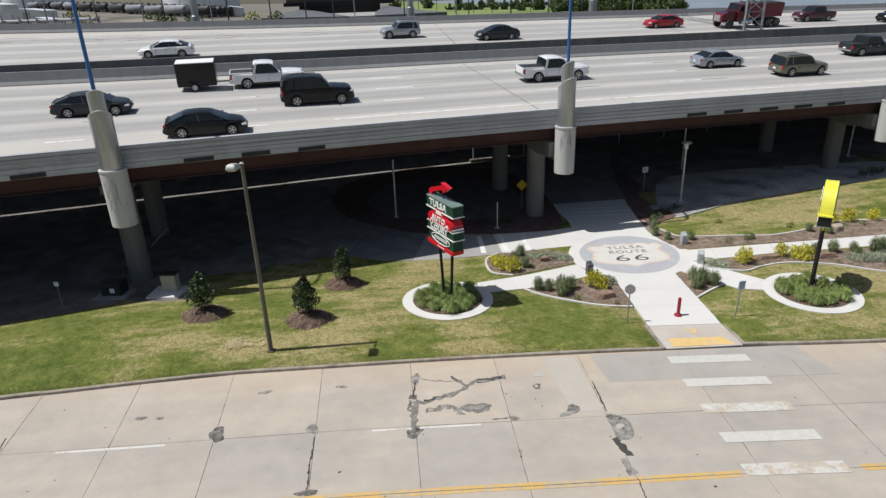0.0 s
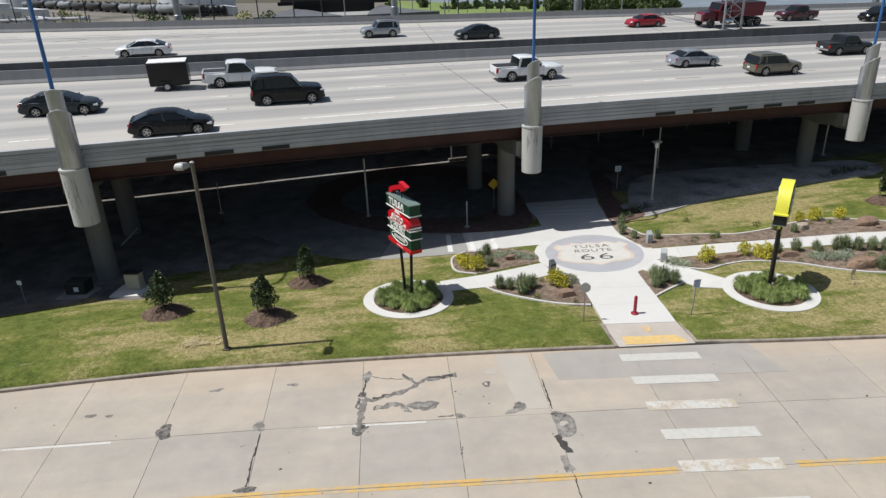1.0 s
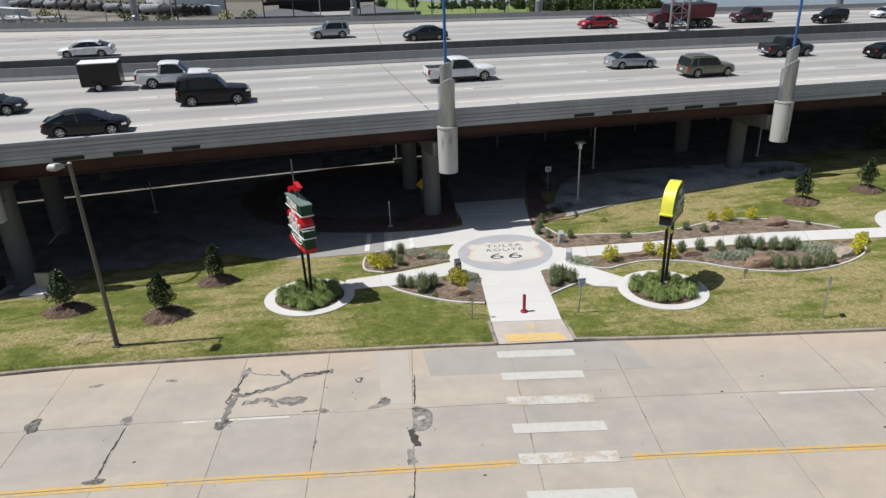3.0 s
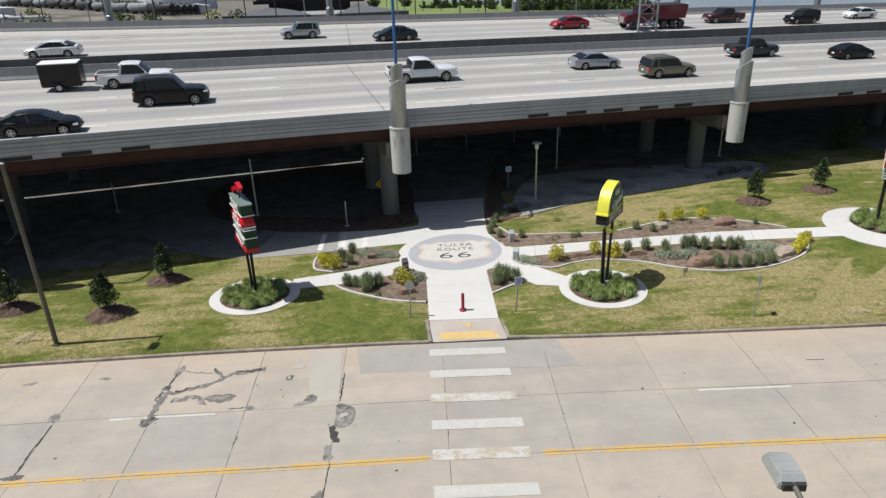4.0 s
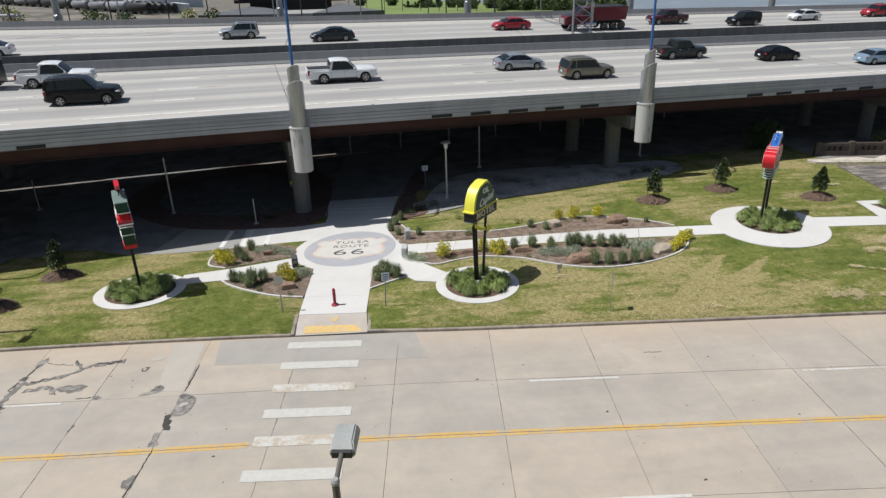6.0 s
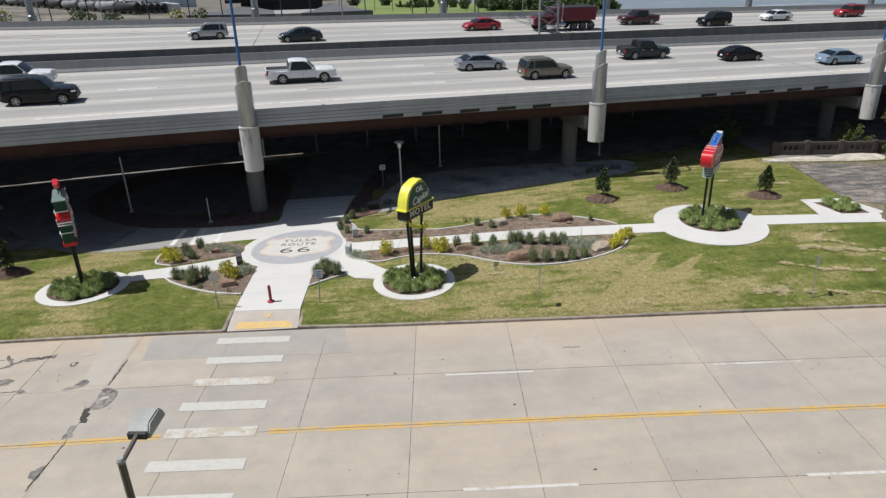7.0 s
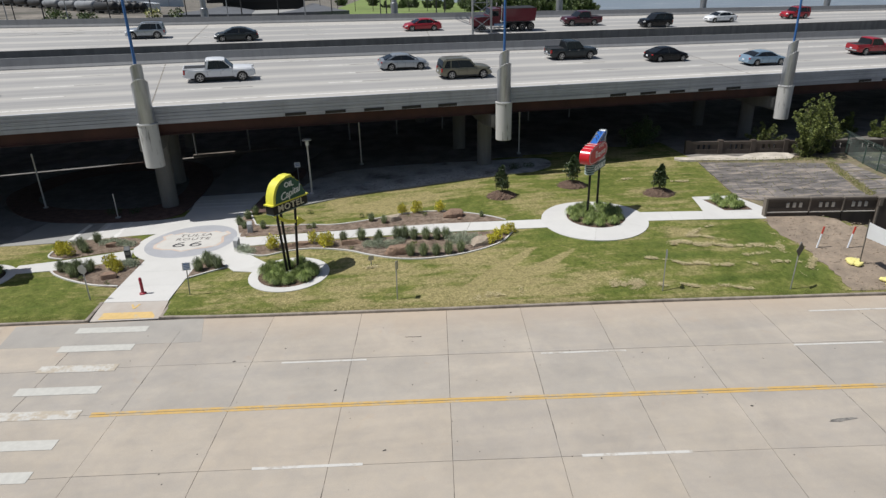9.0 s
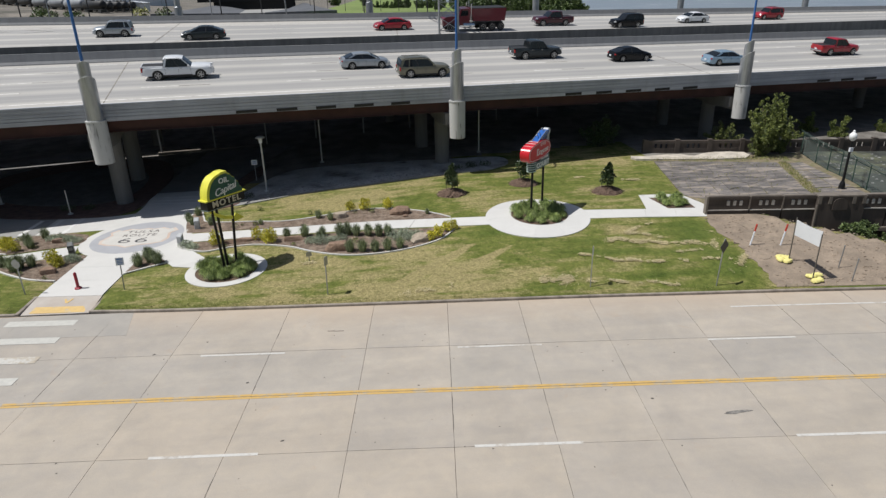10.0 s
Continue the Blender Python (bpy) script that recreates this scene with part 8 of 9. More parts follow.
def vehicle(kind, L, W, H, paint, u, v, far, label):
    """A car at rest on the viaduct: kind is sedan, suv or pickup."""
    f = dz_far if far else dz_near
    x, y = hw(u, v)
    slope_u = (f(u + 1, v) - f(u - 1, v)) / 2
    rot = Matrix.Rotation(HWA, 4, "Z") @ Matrix.Rotation(math.atan(CROSS), 4, "X") @ Matrix.Rotation(-math.atan(slope_u), 4, "Y")
    if far:
        rot = rot @ Matrix.Rotation(math.pi, 4, "Z")
    ob = thing({"sedan": "sedan", "suv": "suv", "pickup": "pickup_truck"}[kind], Matrix.Translation((x, y, f(u, v) + 0.008)) @ rot, label, {"sedan": "car", "suv": "car", "pickup": "pickup truck"}[kind], "vehicles on the viaduct")
    wr = {"sedan": 0.33, "suv": 0.38, "pickup": 0.41}[kind]
    low_ = {"sedan": 0.2, "suv": 0.27, "pickup": 0.36}[kind]
    e = L / 2
    fx, rx = e - 0.185 * L, -e + {"sedan": 0.215, "suv": 0.205, "pickup": 0.225}[kind] * L
    bl = {"sedan": 0.655, "suv": 0.615, "pickup": 0.60}[kind] * H
    if kind == "sedan":
        top = [(-e, 0.62), (-e + 0.05, 0.90), (-e + 0.14, bl + 0.07), (-0.34 * L, bl + 0.09), (-0.2 * L, bl + 0.02), (0.22 * L, bl + 0.03), (0.34 * L, bl - 0.03), (e - 0.3, bl - 0.14), (e - 0.1, bl - 0.25), (e, 0.5)]
        belt = [(-e, 0.58), (-e + 0.15, bl - 0.02), (-0.1 * L, bl - 0.02), (0.2 * L, bl - 0.08), (e - 0.35, bl - 0.22), (e, 0.44)]
        cab = [(-0.425 * L, bl + 0.05), (-0.30 * L, H - 0.2), (-0.22 * L, H - 0.06), (-0.12 * L, H - 0.005), (-0.04 * L, H), (0.04 * L, H - 0.04), (0.09 * L, H - 0.1), (0.275 * L, bl + 0.0)]
    elif kind == "pickup":
        top = [(-e, 0.62), (-e + 0.03, bl), (-0.185 * L, bl), (0.2 * L, bl + 0.03), (0.27 * L, bl + 0.04), (e - 0.3, bl - 0.01), (e - 0.08, bl - 0.12), (e, bl - 0.45)]
        belt = [(-e, 0.6), (-e + 0.05, bl - 0.03), (0.2 * L, bl - 0.05), (e - 0.2, bl - 0.14), (e, bl - 0.5)]
        cab = [(-0.19 * L, bl - 0.01), (-0.175 * L, H - 0.14), (-0.15 * L, H - 0.03), (-0.06 * L, H), (0.03 * L, H - 0.02), (0.085 * L, H - 0.09), (0.195 * L, bl + 0.02)]
    else:
        top = [(-e, 0.7), (-e + 0.04, bl - 0.02), (0.17 * L, bl + 0.02), (0.24 * L, bl + 0.03), (e - 0.32, bl - 0.06), (e - 0.08, bl - 0.2), (e, bl - 0.5)]
        belt = [(-e, 0.66), (-e + 0.06, bl - 0.03), (0.15 * L, bl - 0.04), (e - 0.3, bl - 0.18), (e, bl - 0.55)]
        cab = [(-0.485 * L, bl - 0.02), (-0.462 * L, H - 0.2), (-0.44 * L, H - 0.05), (-0.3 * L, H), (-0.1 * L, H + 0.005), (0.03 * L, H - 0.03), (0.075 * L, H - 0.09), (0.185 * L, bl + 0.0)]
    arches = ((fx, wr + 0.07), (rx, wr + 0.07))
    part("body", car_shell(L, W, low_, arches, top, belt), paint, ob, smooth=True)
    wb, wt = W / 2 * (0.90 if kind == "sedan" else 0.93), W / 2 * (0.66 if kind == "sedan" else 0.78)

    def cab_y(z):
        return wb + (wt - wb) * max(0.0, min(1.0, (z - bl) / (H - bl))) ** 1.15

    ztp = H - 0.09

    def edge(z, front):
        side = cab[::-1] if front else cab
        return along([(q[1], q[0]) for q in side[:3]], z)

    # one dark band of glass right round, with a painted roof and pillars over it
    st = []
    for f_ in (-1, -0.7, 0, 0.7, 1):
        swell = 0.06 * (1 - f_ * f_)
        st.append([(x_ + (swell if k >= len(cab) - 2 else -swell if k < 2 else 0), cab_y(z_) * f_, min(z_, H - 0.03)) for k, (x_, z_) in enumerate(cab)])
    part("window_band", sweep(bmesh.new(), st), M["glass"], ob, "dark tinted glass", True)
    crest = [(edge(ztp - 0.02, False) - 0.02, ztp)] + [q for q in cab if q[1] > ztp] + [(edge(ztp - 0.02, True) + 0.02, ztp)]
    st = []
    for f_ in (-1.04, -0.96, -0.75, 0, 0.75, 0.96, 1.04):
        dip = 0.055 if abs(f_) > 1 else 0.02 if abs(f_) > 0.9 else -0.01
        upper = [(x_, cab_y(z_) * f_, z_ - dip + 0.015) for x_, z_ in crest]
        st.append(upper + [(x_, y_, z_ - 0.035) for x_, y_, z_ in upper[::-1]])
    part("roof", sweep(bmesh.new(), st), paint, ob, smooth=True)

    def strip(name, a0, b0, a1, b1, side, mat, proud=0.008):
        """A pillar on the cabin's side: its foot from a0 to b0 of the length, its head from a1 to b1."""
        z0, z1 = bl - 0.01, ztp + 0.01
        q = []
        for z, fr in ((z0, a0), (z0, b0), (z1, b1), (z1, a1)):
            q.append((edge(z, False) + fr * (edge(z, True) - edge(z, False)), side * (cab_y(z) + proud), z))
        bm = bmesh.new()
        lo = [bm.verts.new((p[0], p[1] - side * 0.05, p[2])) for p in q]
        hi = [bm.verts.new(p) for p in q]
        bm.faces.new(hi)
        for j in range(4):
            bm.faces.new((lo[j], lo[(j + 1) % 4], hi[(j + 1) % 4], hi[j]))
        return part(name, bm, mat, ob)

    rear_w = {"sedan": 0.1, "suv": 0.06, "pickup": 0.08}[kind]
    for side in (-1, 1):
        strip("front_pillar", 0.955, 1.0, 0.93, 1.0, side, paint)
        strip("rear_pillar", 0.0, rear_w, 0.0, rear_w + 0.06, side, paint)
        strip("centre_pillar", 0.50, 0.535, 0.47, 0.51, side, M["trim_black"])
        if kind == "suv":
            strip("centre_pillar", 0.235, 0.27, 0.24, 0.28, side, paint)
        part("mirror", box(bmesh.new(), edge(bl + 0.1, True) - 0.12, side * (W / 2 + 0.05), bl + 0.08, 0.14, 0.2, 0.13, None, 0.03), paint, ob)
        doors = (0.17, -0.005, -0.17) if kind != "pickup" else (0.185, 0.02, -0.165)
        for xd in doors:
            part("door_seam", box(bmesh.new(), xd * L, side * (W / 2 - 0.012), (low_ + bl) / 2 + 0.04, 0.014, 0.03, bl - low_ - 0.34), M["trim_black"], ob)
        for xd in doors[1:]:
            part("door_handle", box(bmesh.new(), (xd + 0.035) * L, side * (W / 2 - 0.005), bl - 0.14, 0.2, 0.03, 0.035), M["chrome"] if kind == "pickup" else paint, ob)
        part("sill", box(bmesh.new(), -0.01 * L, side * (W / 2 - 0.06), low_ + 0.05, fx - rx - 2 * wr - 0.2, 0.09, 0.1), M["trim_black"], ob)
        part("headlight", box(bmesh.new(), 0, 0, 0, 0.34, 0.24, 0.14, Matrix.Translation((e - 0.2, side * W * 0.365, along(belt, e - 0.2) - 0.0)) @ Matrix.Rotation(radians(-24 * side), 4, "Z"), 0.04), M["head"], ob, "clear headlight")
        tall = 0.15 if kind == "sedan" else 0.34
        part("tail_light", box(bmesh.new(), -e + 0.13, side * W * 0.40, bl - 0.1 - tall / 2, 0.2, 0.17, tall, None, 0.03), M["tail"], ob, "red tail light")
        if kind == "suv":
            part("roof_rail", rod(bmesh.new(), (-0.4 * L, side * wt * 0.88, H + 0.045), (0.0, side * wt * 0.88, H + 0.045), 0.025, None, 6), M["trim_black"], ob)
        for xc in (fx, rx):
            w_ = part("wheel", turned(bmesh.new(), [(wr * 0.70, -0.11), (wr * 0.95, -0.1), (wr, -0.06), (wr, 0.06), (wr * 0.95, 0.1), (wr * 0.70, 0.11)], 22), M["rubber"], ob, "black rubber tyre", True)
            w_.matrix_basis = Matrix.Translation((xc, side * (W / 2 - 0.115), wr)) @ Matrix.Rotation(radians(-90 * side), 4, "X")
            part("rim", alloy(wr), M["rim"], w_, "pale alloy rim")
    if kind == "pickup":
        x0, x1 = -e + 0.1, -0.2 * L
        part("bed_floor", box(bmesh.new(), (x0 + x1) / 2, 0, bl + 0.012, x1 - x0, W * 0.74, 0.03), M["trim_black"], ob, "dark open load bed")
        for side in (-1, 1):
            part("bed_rail", box(bmesh.new(), (x0 + x1) / 2, side * W * 0.41, bl + 0.03, x1 - x0 + 0.1, 0.11, 0.08, None, 0.02), paint, ob)
        part("tailgate", box(bmesh.new(), -e + 0.06, 0, bl - 0.2, 0.09, W * 0.76, 0.48, None, 0.02), paint, ob)
    part("wheel_bay", box(bmesh.new(), 0, 0, wr + 0.03, L * 0.82, W * 0.74, 0.46), M["trim_black"], ob)
    shiny = M["chrome"] if kind == "pickup" else M["trim_black"]
    part("grille", box(bmesh.new(), e - 0.03, 0, along(belt, e) + 0.0, 0.1, W * 0.4, 0.18, None, 0.02), shiny, ob)
    part("front_bumper", box(bmesh.new(), e - 0.07, 0, low_ + 0.17, 0.2, W * 0.72, 0.17, None, 0.05), M["chrome"] if kind == "pickup" else paint, ob)
    part("rear_bumper", box(bmesh.new(), -e + 0.03, 0, low_ + 0.22, 0.16, W * 0.8, 0.18, None, 0.04), M["chrome"] if kind == "pickup" else paint, ob)
    part("number_plate", box(bmesh.new(), -e - 0.06, 0, low_ + 0.4, 0.02, 0.32, 0.15), M["sign_white"], ob)
    return ob


BLACK, CHAR, SILVER, WHITE = (paint_of("black", (0.008, 0.008, 0.009)), paint_of("charcoal", (0.035, 0.042, 0.046), 0.3), paint_of("silver", (0.36, 0.39, 0.42), 0.5), paint_of("white", (0.70, 0.71, 0.72)))
RED, OLIVE, SKY, MAROON = (paint_of("red", (0.32, 0.012, 0.022)), paint_of("olive", (0.17, 0.16, 0.115), 0.4), paint_of("light_blue", (0.27, 0.38, 0.48), 0.4), paint_of("maroon", (0.06, 0.008, 0.014)))
vehicle("sedan", 4.85, 1.83, 1.45, BLACK, -22.4, 4.7, False, "black sedan driving on the near shoulder lane")
vehicle("suv", 5.2, 2.0, 1.95, BLACK, -15.0, 10.2, False, "large black sport-utility car on the viaduct")
vehicle("sedan", 4.85, 1.83, 1.45, CHAR, -30.0, 11.2, False, "dark grey sedan on the viaduct")
vehicle("pickup", 5.8, 2.0, 1.92, WHITE, -18.3, 16.6, False, "white pickup truck towing a black box trailer")
vehicle("pickup", 6.1, 2.0, 1.9, WHITE, 4.9, 12.6, False, "white long-bed pickup truck on the viaduct")
vehicle("suv", 5.1, 1.93, 1.75, OLIVE, 27.0, 9.2, False, "olive sport-utility car with dark roof rails")
vehicle("sedan", 4.9, 1.85, 1.45, SILVER, 22.2, 13.9, False, "silver sedan on the viaduct")
vehicle("pickup", 5.8, 2.0, 1.9, CHAR, 41.5, 15.6, False, "charcoal pickup truck on the viaduct")
vehicle("sedan", 4.85, 1.83, 1.45, BLACK, 51.5, 12.5, False, "black sedan on the viaduct")
vehicle("sedan", 5.1, 1.85, 1.45, SKY, 61.0, 8.7, False, "light blue sedan on the viaduct")
vehicle("pickup", 5.8, 2.0, 1.9, RED, 79.0, 11.5, False, "red pickup truck on the viaduct")
vehicle("sedan", 4.8, 1.8, 1.42, SILVER, -45.5, 12.3, False, "silver sedan on the viaduct")
vehicle("sedan", 4.85, 1.83, 1.45, WHITE, -27.0, 28.5, True, "white sedan on the far roadway")
vehicle("suv", 4.3, 1.75, 1.7, SILVER, -3.5, 34.0, True, "silver boxy sport-utility car on the far roadway")
vehicle("sedan", 4.85, 1.83, 1.45, CHAR, 6.5, 30.3, True, "dark grey sedan on the far roadway")
vehicle("sedan", 4.85, 1.83, 1.45, RED, 29.5, 33.8, True, "red sedan on the far roadway")
vehicle("pickup", 5.8, 1.95, 1.9, MAROON, 52.5, 34.2, True, "dark maroon pickup truck on the far roadway")
vehicle("suv", 4.7, 1.9, 1.75, BLACK, 62.0, 30.6, True, "black sport-utility car on the far roadway")
vehicle("sedan", 4.85, 1.83, 1.45, WHITE, 75.0, 33.5, True, "white sedan on the far roadway")
vehicle("suv", 4.6, 1.85, 1.75, RED, 90.0, 35.0, True, "red sport-utility car on the far roadway")

# box trailer behind the white pickup
tu, tv = -23.6, 16.6
tx_, ty_ = hw(tu, tv)
trm = Matrix.Translation((tx_, ty_, dz_near(tu, tv) + 0.008)) @ Matrix.Rotation(HWA, 4, "Z") @ Matrix.Rotation(math.atan(CROSS), 4, "X")
tl = thing("box_trailer", trm, "small black enclosed box trailer on two wheels", "trailer", "vehicles on the viaduct")
part("body", box(bmesh.new(), 0, 0, 1.25, 2.9, 1.75, 1.75, None, 0.06), BLACK, tl)
part("roof", box(bmesh.new(), 0, 0, 2.14, 2.8, 1.65, 0.05), M["roof_white"], tl, "pale roof")
part("tongue", rod(bmesh.new(), (1.4, 0, 0.5), (2.7, 0, 0.5), 0.06, None, 6), M["dark_steel"], tl)
for side in (-1, 1):
    w_ = part("wheel", turned(bmesh.new(), [(0.22, -0.1), (0.31, -0.09), (0.33, 0), (0.31, 0.09), (0.22, 0.1)], 18), M["rubber"], tl, smooth=True)
    w_.matrix_basis = Matrix.Translation((-0.2, side * 0.93, 0.33)) @ Matrix.Rotation(radians(-90 * side), 4, "X")
    part("rim", turned(bmesh.new(), [(0.21, 0.07), (0.2, 0.1), (0.05, 0.105)], 14), M["rim"], w_)
    part("mudguard", box(bmesh.new(), -0.2, side * 0.93, 0.72, 0.9, 0.24, 0.05), M["trim_black"], tl)
    part("tail_light", box(bmesh.new(), -1.46, side * 0.7, 0.75, 0.03, 0.15, 0.12), M["tail"], tl)

# dump truck on the far roadway
du_, dv_ = 39.5, 31.6
dx_, dy_ = hw(du_, dv_)
dm = Matrix.Translation((dx_, dy_, dz_far(du_, dv_) + 0.008)) @ Matrix.Rotation(HWA, 4, "Z") @ Matrix.Rotation(math.atan(CROSS), 4, "X") @ Matrix.Rotation(math.pi, 4, "Z")
dt = thing("dump_truck", dm, "dark red four-axle dump truck on the far roadway", "dump truck", "vehicles on the viaduct")
DR = paint_of("dark_red", (0.13, 0.012, 0.022))
part("chassis", box(bmesh.new(), -0.3, 0, 0.85, 8.0, 0.9, 0.3), M["dark_steel"], dt)
part("hood", upright([(1.9, 0.75), (4.0, 0.75), (4.05, 1.45), (3.7, 1.75), (1.9, 1.95)], 1.6), DR, dt)
part("cab", upright([(0.5, 0.75), (2.0, 0.75), (2.0, 1.95), (1.7, 2.75), (0.6, 2.8), (0.5, 2.6)], 2.1), DR, dt)
for side in (-1, 1):
    part("side_window", upright([(0.75, 1.9), (1.8, 1.9), (1.6, 2.55), (0.75, 2.55)], 0.02, Matrix.Translation((0, side * 1.06, 0))), M["glass"], dt)
    part("exhaust_stack", rod(bmesh.new(), (0.3, side * 0.95, 1.0), (0.3, side * 0.95, 3.3), 0.09, None, 10), M["chrome"], dt)
    part("fuel_tank", rod(bmesh.new(), (-0.1, side * 1.0, 0.75), (1.4, side * 1.0, 0.75), 0.32, None, 12), M["chrome"], dt)
    for xc in (3.0, -1.3, -2.55, -3.75):
        w_ = part("wheel", turned(bmesh.new(), [(0.36, -0.16), (0.5, -0.15), (0.53, 0), (0.5, 0.15), (0.36, 0.16)], 20), M["rubber"], dt, smooth=True)
        w_.matrix_basis = Matrix.Translation((xc, side * 1.1, 0.53)) @ Matrix.Rotation(radians(-90 * side), 4, "X")
        part("rim", turned(bmesh.new(), [(0.34, 0.1), (0.3, 0.165), (0.1, 0.12), (0.05, 0.17)], 14), M["rim"], w_)
part("windscreen", box(bmesh.new(), 0, 0, 0, 0.02, 1.8, 0.7, Matrix.Translation((1.88, 0, 2.35)) @ Matrix.Rotation(radians(-20), 4, "Y")), M["glass"], dt)
part("grille", box(bmesh.new(), 4.04, 0, 1.2, 0.06, 1.1, 0.7), M["chrome"], dt)
part("dump_body", upright([(0.1, 1.25), (-4.3, 1.2), (-4.45, 2.75), (0.2, 2.75), (0.15, 2.2)], 2.4), DR, dt, "dark red dump body")
part("load_cover", box(bmesh.new(), -2.1, 0, 2.78, 4.5, 2.3, 0.06), M["trim_black"], dt)
part("tarp_arm", rod(bmesh.new(), (-0.9, -1.23, 1.3), (-3.9, -1.23, 2.8), 0.04, None, 6), M["chrome"], dt)

# ---- right end: old bridge rail, fence, banner, stakes ----
bal = new("wall_balustrade")
tagged(bal, "old dark concrete bridge balustrade with slots", "balustrade", "", "structure")
WL = [Vector((53.6, 31.62)), Vector((60.93, 30.67))]
wd = (WL[1] - WL[0]).normalized()
wnn = Vector((wd.y, -wd.x))


def on_wall(s, off, z):
    p = WL[0] + wd * s + wnn * off
    return (p.x, p.y, z)


def wall_block(name, s0, s1, o0, o1, z0, z1, mat="old_rail", label="", parent=None):
    bm = bmesh.new()
    sweep(bm, [[on_wall(s, o0, z0), on_wall(s, o0, z1), on_wall(s, o1, z1), on_wall(s, o1, z0)] for s in (s0, s1)])
    return part(name, bm, M[mat], parent or bal, label)


def rail_run(s0, s1, slots):
    """A stretch of rail with slots filled by pale blocks: rails above and below, short piers between, a pale edge at
    its end.
    """
    wall_block("lower_rail", s0, s1, -0.12, 0.14, -0.2, 1.52)
    wall_block("top_rail", s0, s1, -0.16, 0.18, 1.92, 2.12)
    last = s0
    for c in slots + [None]:
        e = s1 if c is None else c - 0.08
        wall_block("baluster", last, e, -0.1, 0.12, 1.52, 1.92)
        if c is not None:
            last = c + 0.08
            # a pale block fills the slot and stands slightly proud of the rail
            wall_block("slot_block", c - 0.1, c + 0.1, -0.06, 0.155, 1.5, 1.84, "rail_pale", "pale block filling a slot")
    wall_block("ledge", s0 + 0.02, s1 - 0.02, 0.14, 0.2, 1.14, 1.2, "rail_pale", "pale worn ledge")
    wall_block("coping", s0, s1, -0.2, 0.1, 2.125, 2.17, "old_rail_light", "worn coping")


wall_block("post", -0.06, 0.08, -0.2, 0.2, 0.0, 2.15, "old_rail_light", "worn end post")
for s0, s1, slots in ((0.08, 2.87, [1.45, 1.88, 2.31]), (2.95, 5.12, [3.65, 4.08, 4.5]), (5.2, 7.4, [5.85, 6.27, 6.7]), (10.6, 12.3, [10.85, 11.28, 11.7]), (12.4, 14.8, [13.1, 13.5, 13.9]), (14.9, 17.3, [15.6, 16.0, 16.4]), (17.4, 24.0, [18.1, 18.5, 18.9, 20.6, 21.0, 21.4])):
    rail_run(s0, s1, slots)
    if s1 < 7 or s1 > 11:
        wall_block("divider", s1, s1 + 0.09, -0.17, 0.19, 1.2, 2.14, "old_rail_light", "pale worn divider")
pier_ = wall_block("end_post", 7.4, 10.6, -0.3, 0.4, -3.4, 2.1, "old_rail", "big weathered end pier")
wall_block("pier_coping", 7.35, 10.65, -0.35, 0.43, 2.1, 2.2, "old_rail_light", "worn pale coping of the pier", pier_)
for s0 in (7.4, 8.1, 9.7, 10.38):
    wall_block("pilaster", s0, s0 + 0.22, 0.4, 0.44, 1.6, 2.1, "old_rail_light", "worn pale pilaster", pier_)
bm = bmesh.new()
arch_ = [(8.42, 1.15)] + [(8.92 - 0.5 * math.cos(a), 1.6 + 0.42 * math.sin(a)) for a in np.linspace(0, math.pi, 11)] + [(9.42, 1.15)]
va = [bm.verts.new(on_wall(a, 0.46, z)) for a, z in arch_]
vb = [bm.verts.new(on_wall(a, 0.38, z)) for a, z in arch_]
bm.faces.new(va)
for k in range(len(va)):
    bm.faces.new((va[k], vb[k], vb[(k + 1) % len(va)], va[(k + 1) % len(va)]))
bmesh.ops.recalc_face_normals(bm, faces=bm.faces[:])
part("niche", bm, M["old_rail"], pier_, "arched panel on the pier")
wall_block("corner_wear", 7.36, 7.46, 0.3, 0.42, -1.2, 1.5, "old_rail_light", "pale worn corner", pier_)
wall_block("footing", 0.0, 7.4, -0.1, 0.12, -3.4, -0.2, "old_rail")
wall_block("arch_crown", 10.6, 24, -0.15, 0.3, -0.45, -0.2, "old_rail_light")

# the far rail of the old bridge
back = new("wall_balustrade_back")
tagged(back, "old concrete balustrade partly in the viaduct's shade", "balustrade", "", "structure")
BK0 = Vector((55.2, 49.25))
bkd = (Vector((78.4, 45.4)) - BK0).normalized()
bkn = Vector((bkd.y, -bkd.x))


def blk(name, s0, s1, z0, z1, th=0.3):
    bm = bmesh.new()
    rows_ = []
    for s_ in (s0, s1):
        p, q = BK0 + bkd * s_ - bkn * th / 2, BK0 + bkd * s_ + bkn * th / 2
        rows_.append([(p.x, p.y, z0), (p.x, p.y, z1), (q.x, q.y, z1), (q.x, q.y, z0)])
    part(name, sweep(bm, rows_), M["old_rail"], back)


for k in range(11):
    u0 = 1.2 + 3.0 * k
    blk("post", u0, u0 + 0.42, 0.3, 2.25, 0.45)
    blk("lower_rail", u0 + 0.42, u0 + 3.0, 0.2, 1.4)
    blk("top_rail", u0 + 0.42, u0 + 3.0, 1.85, 2.12)
    for a_, b_ in ((0.42, 1.1), (1.3, 1.6), (1.8, 2.1), (2.3, 3.0)):
        blk("baluster", u0 + a_, u0 + b_, 1.4, 1.85, 0.2)

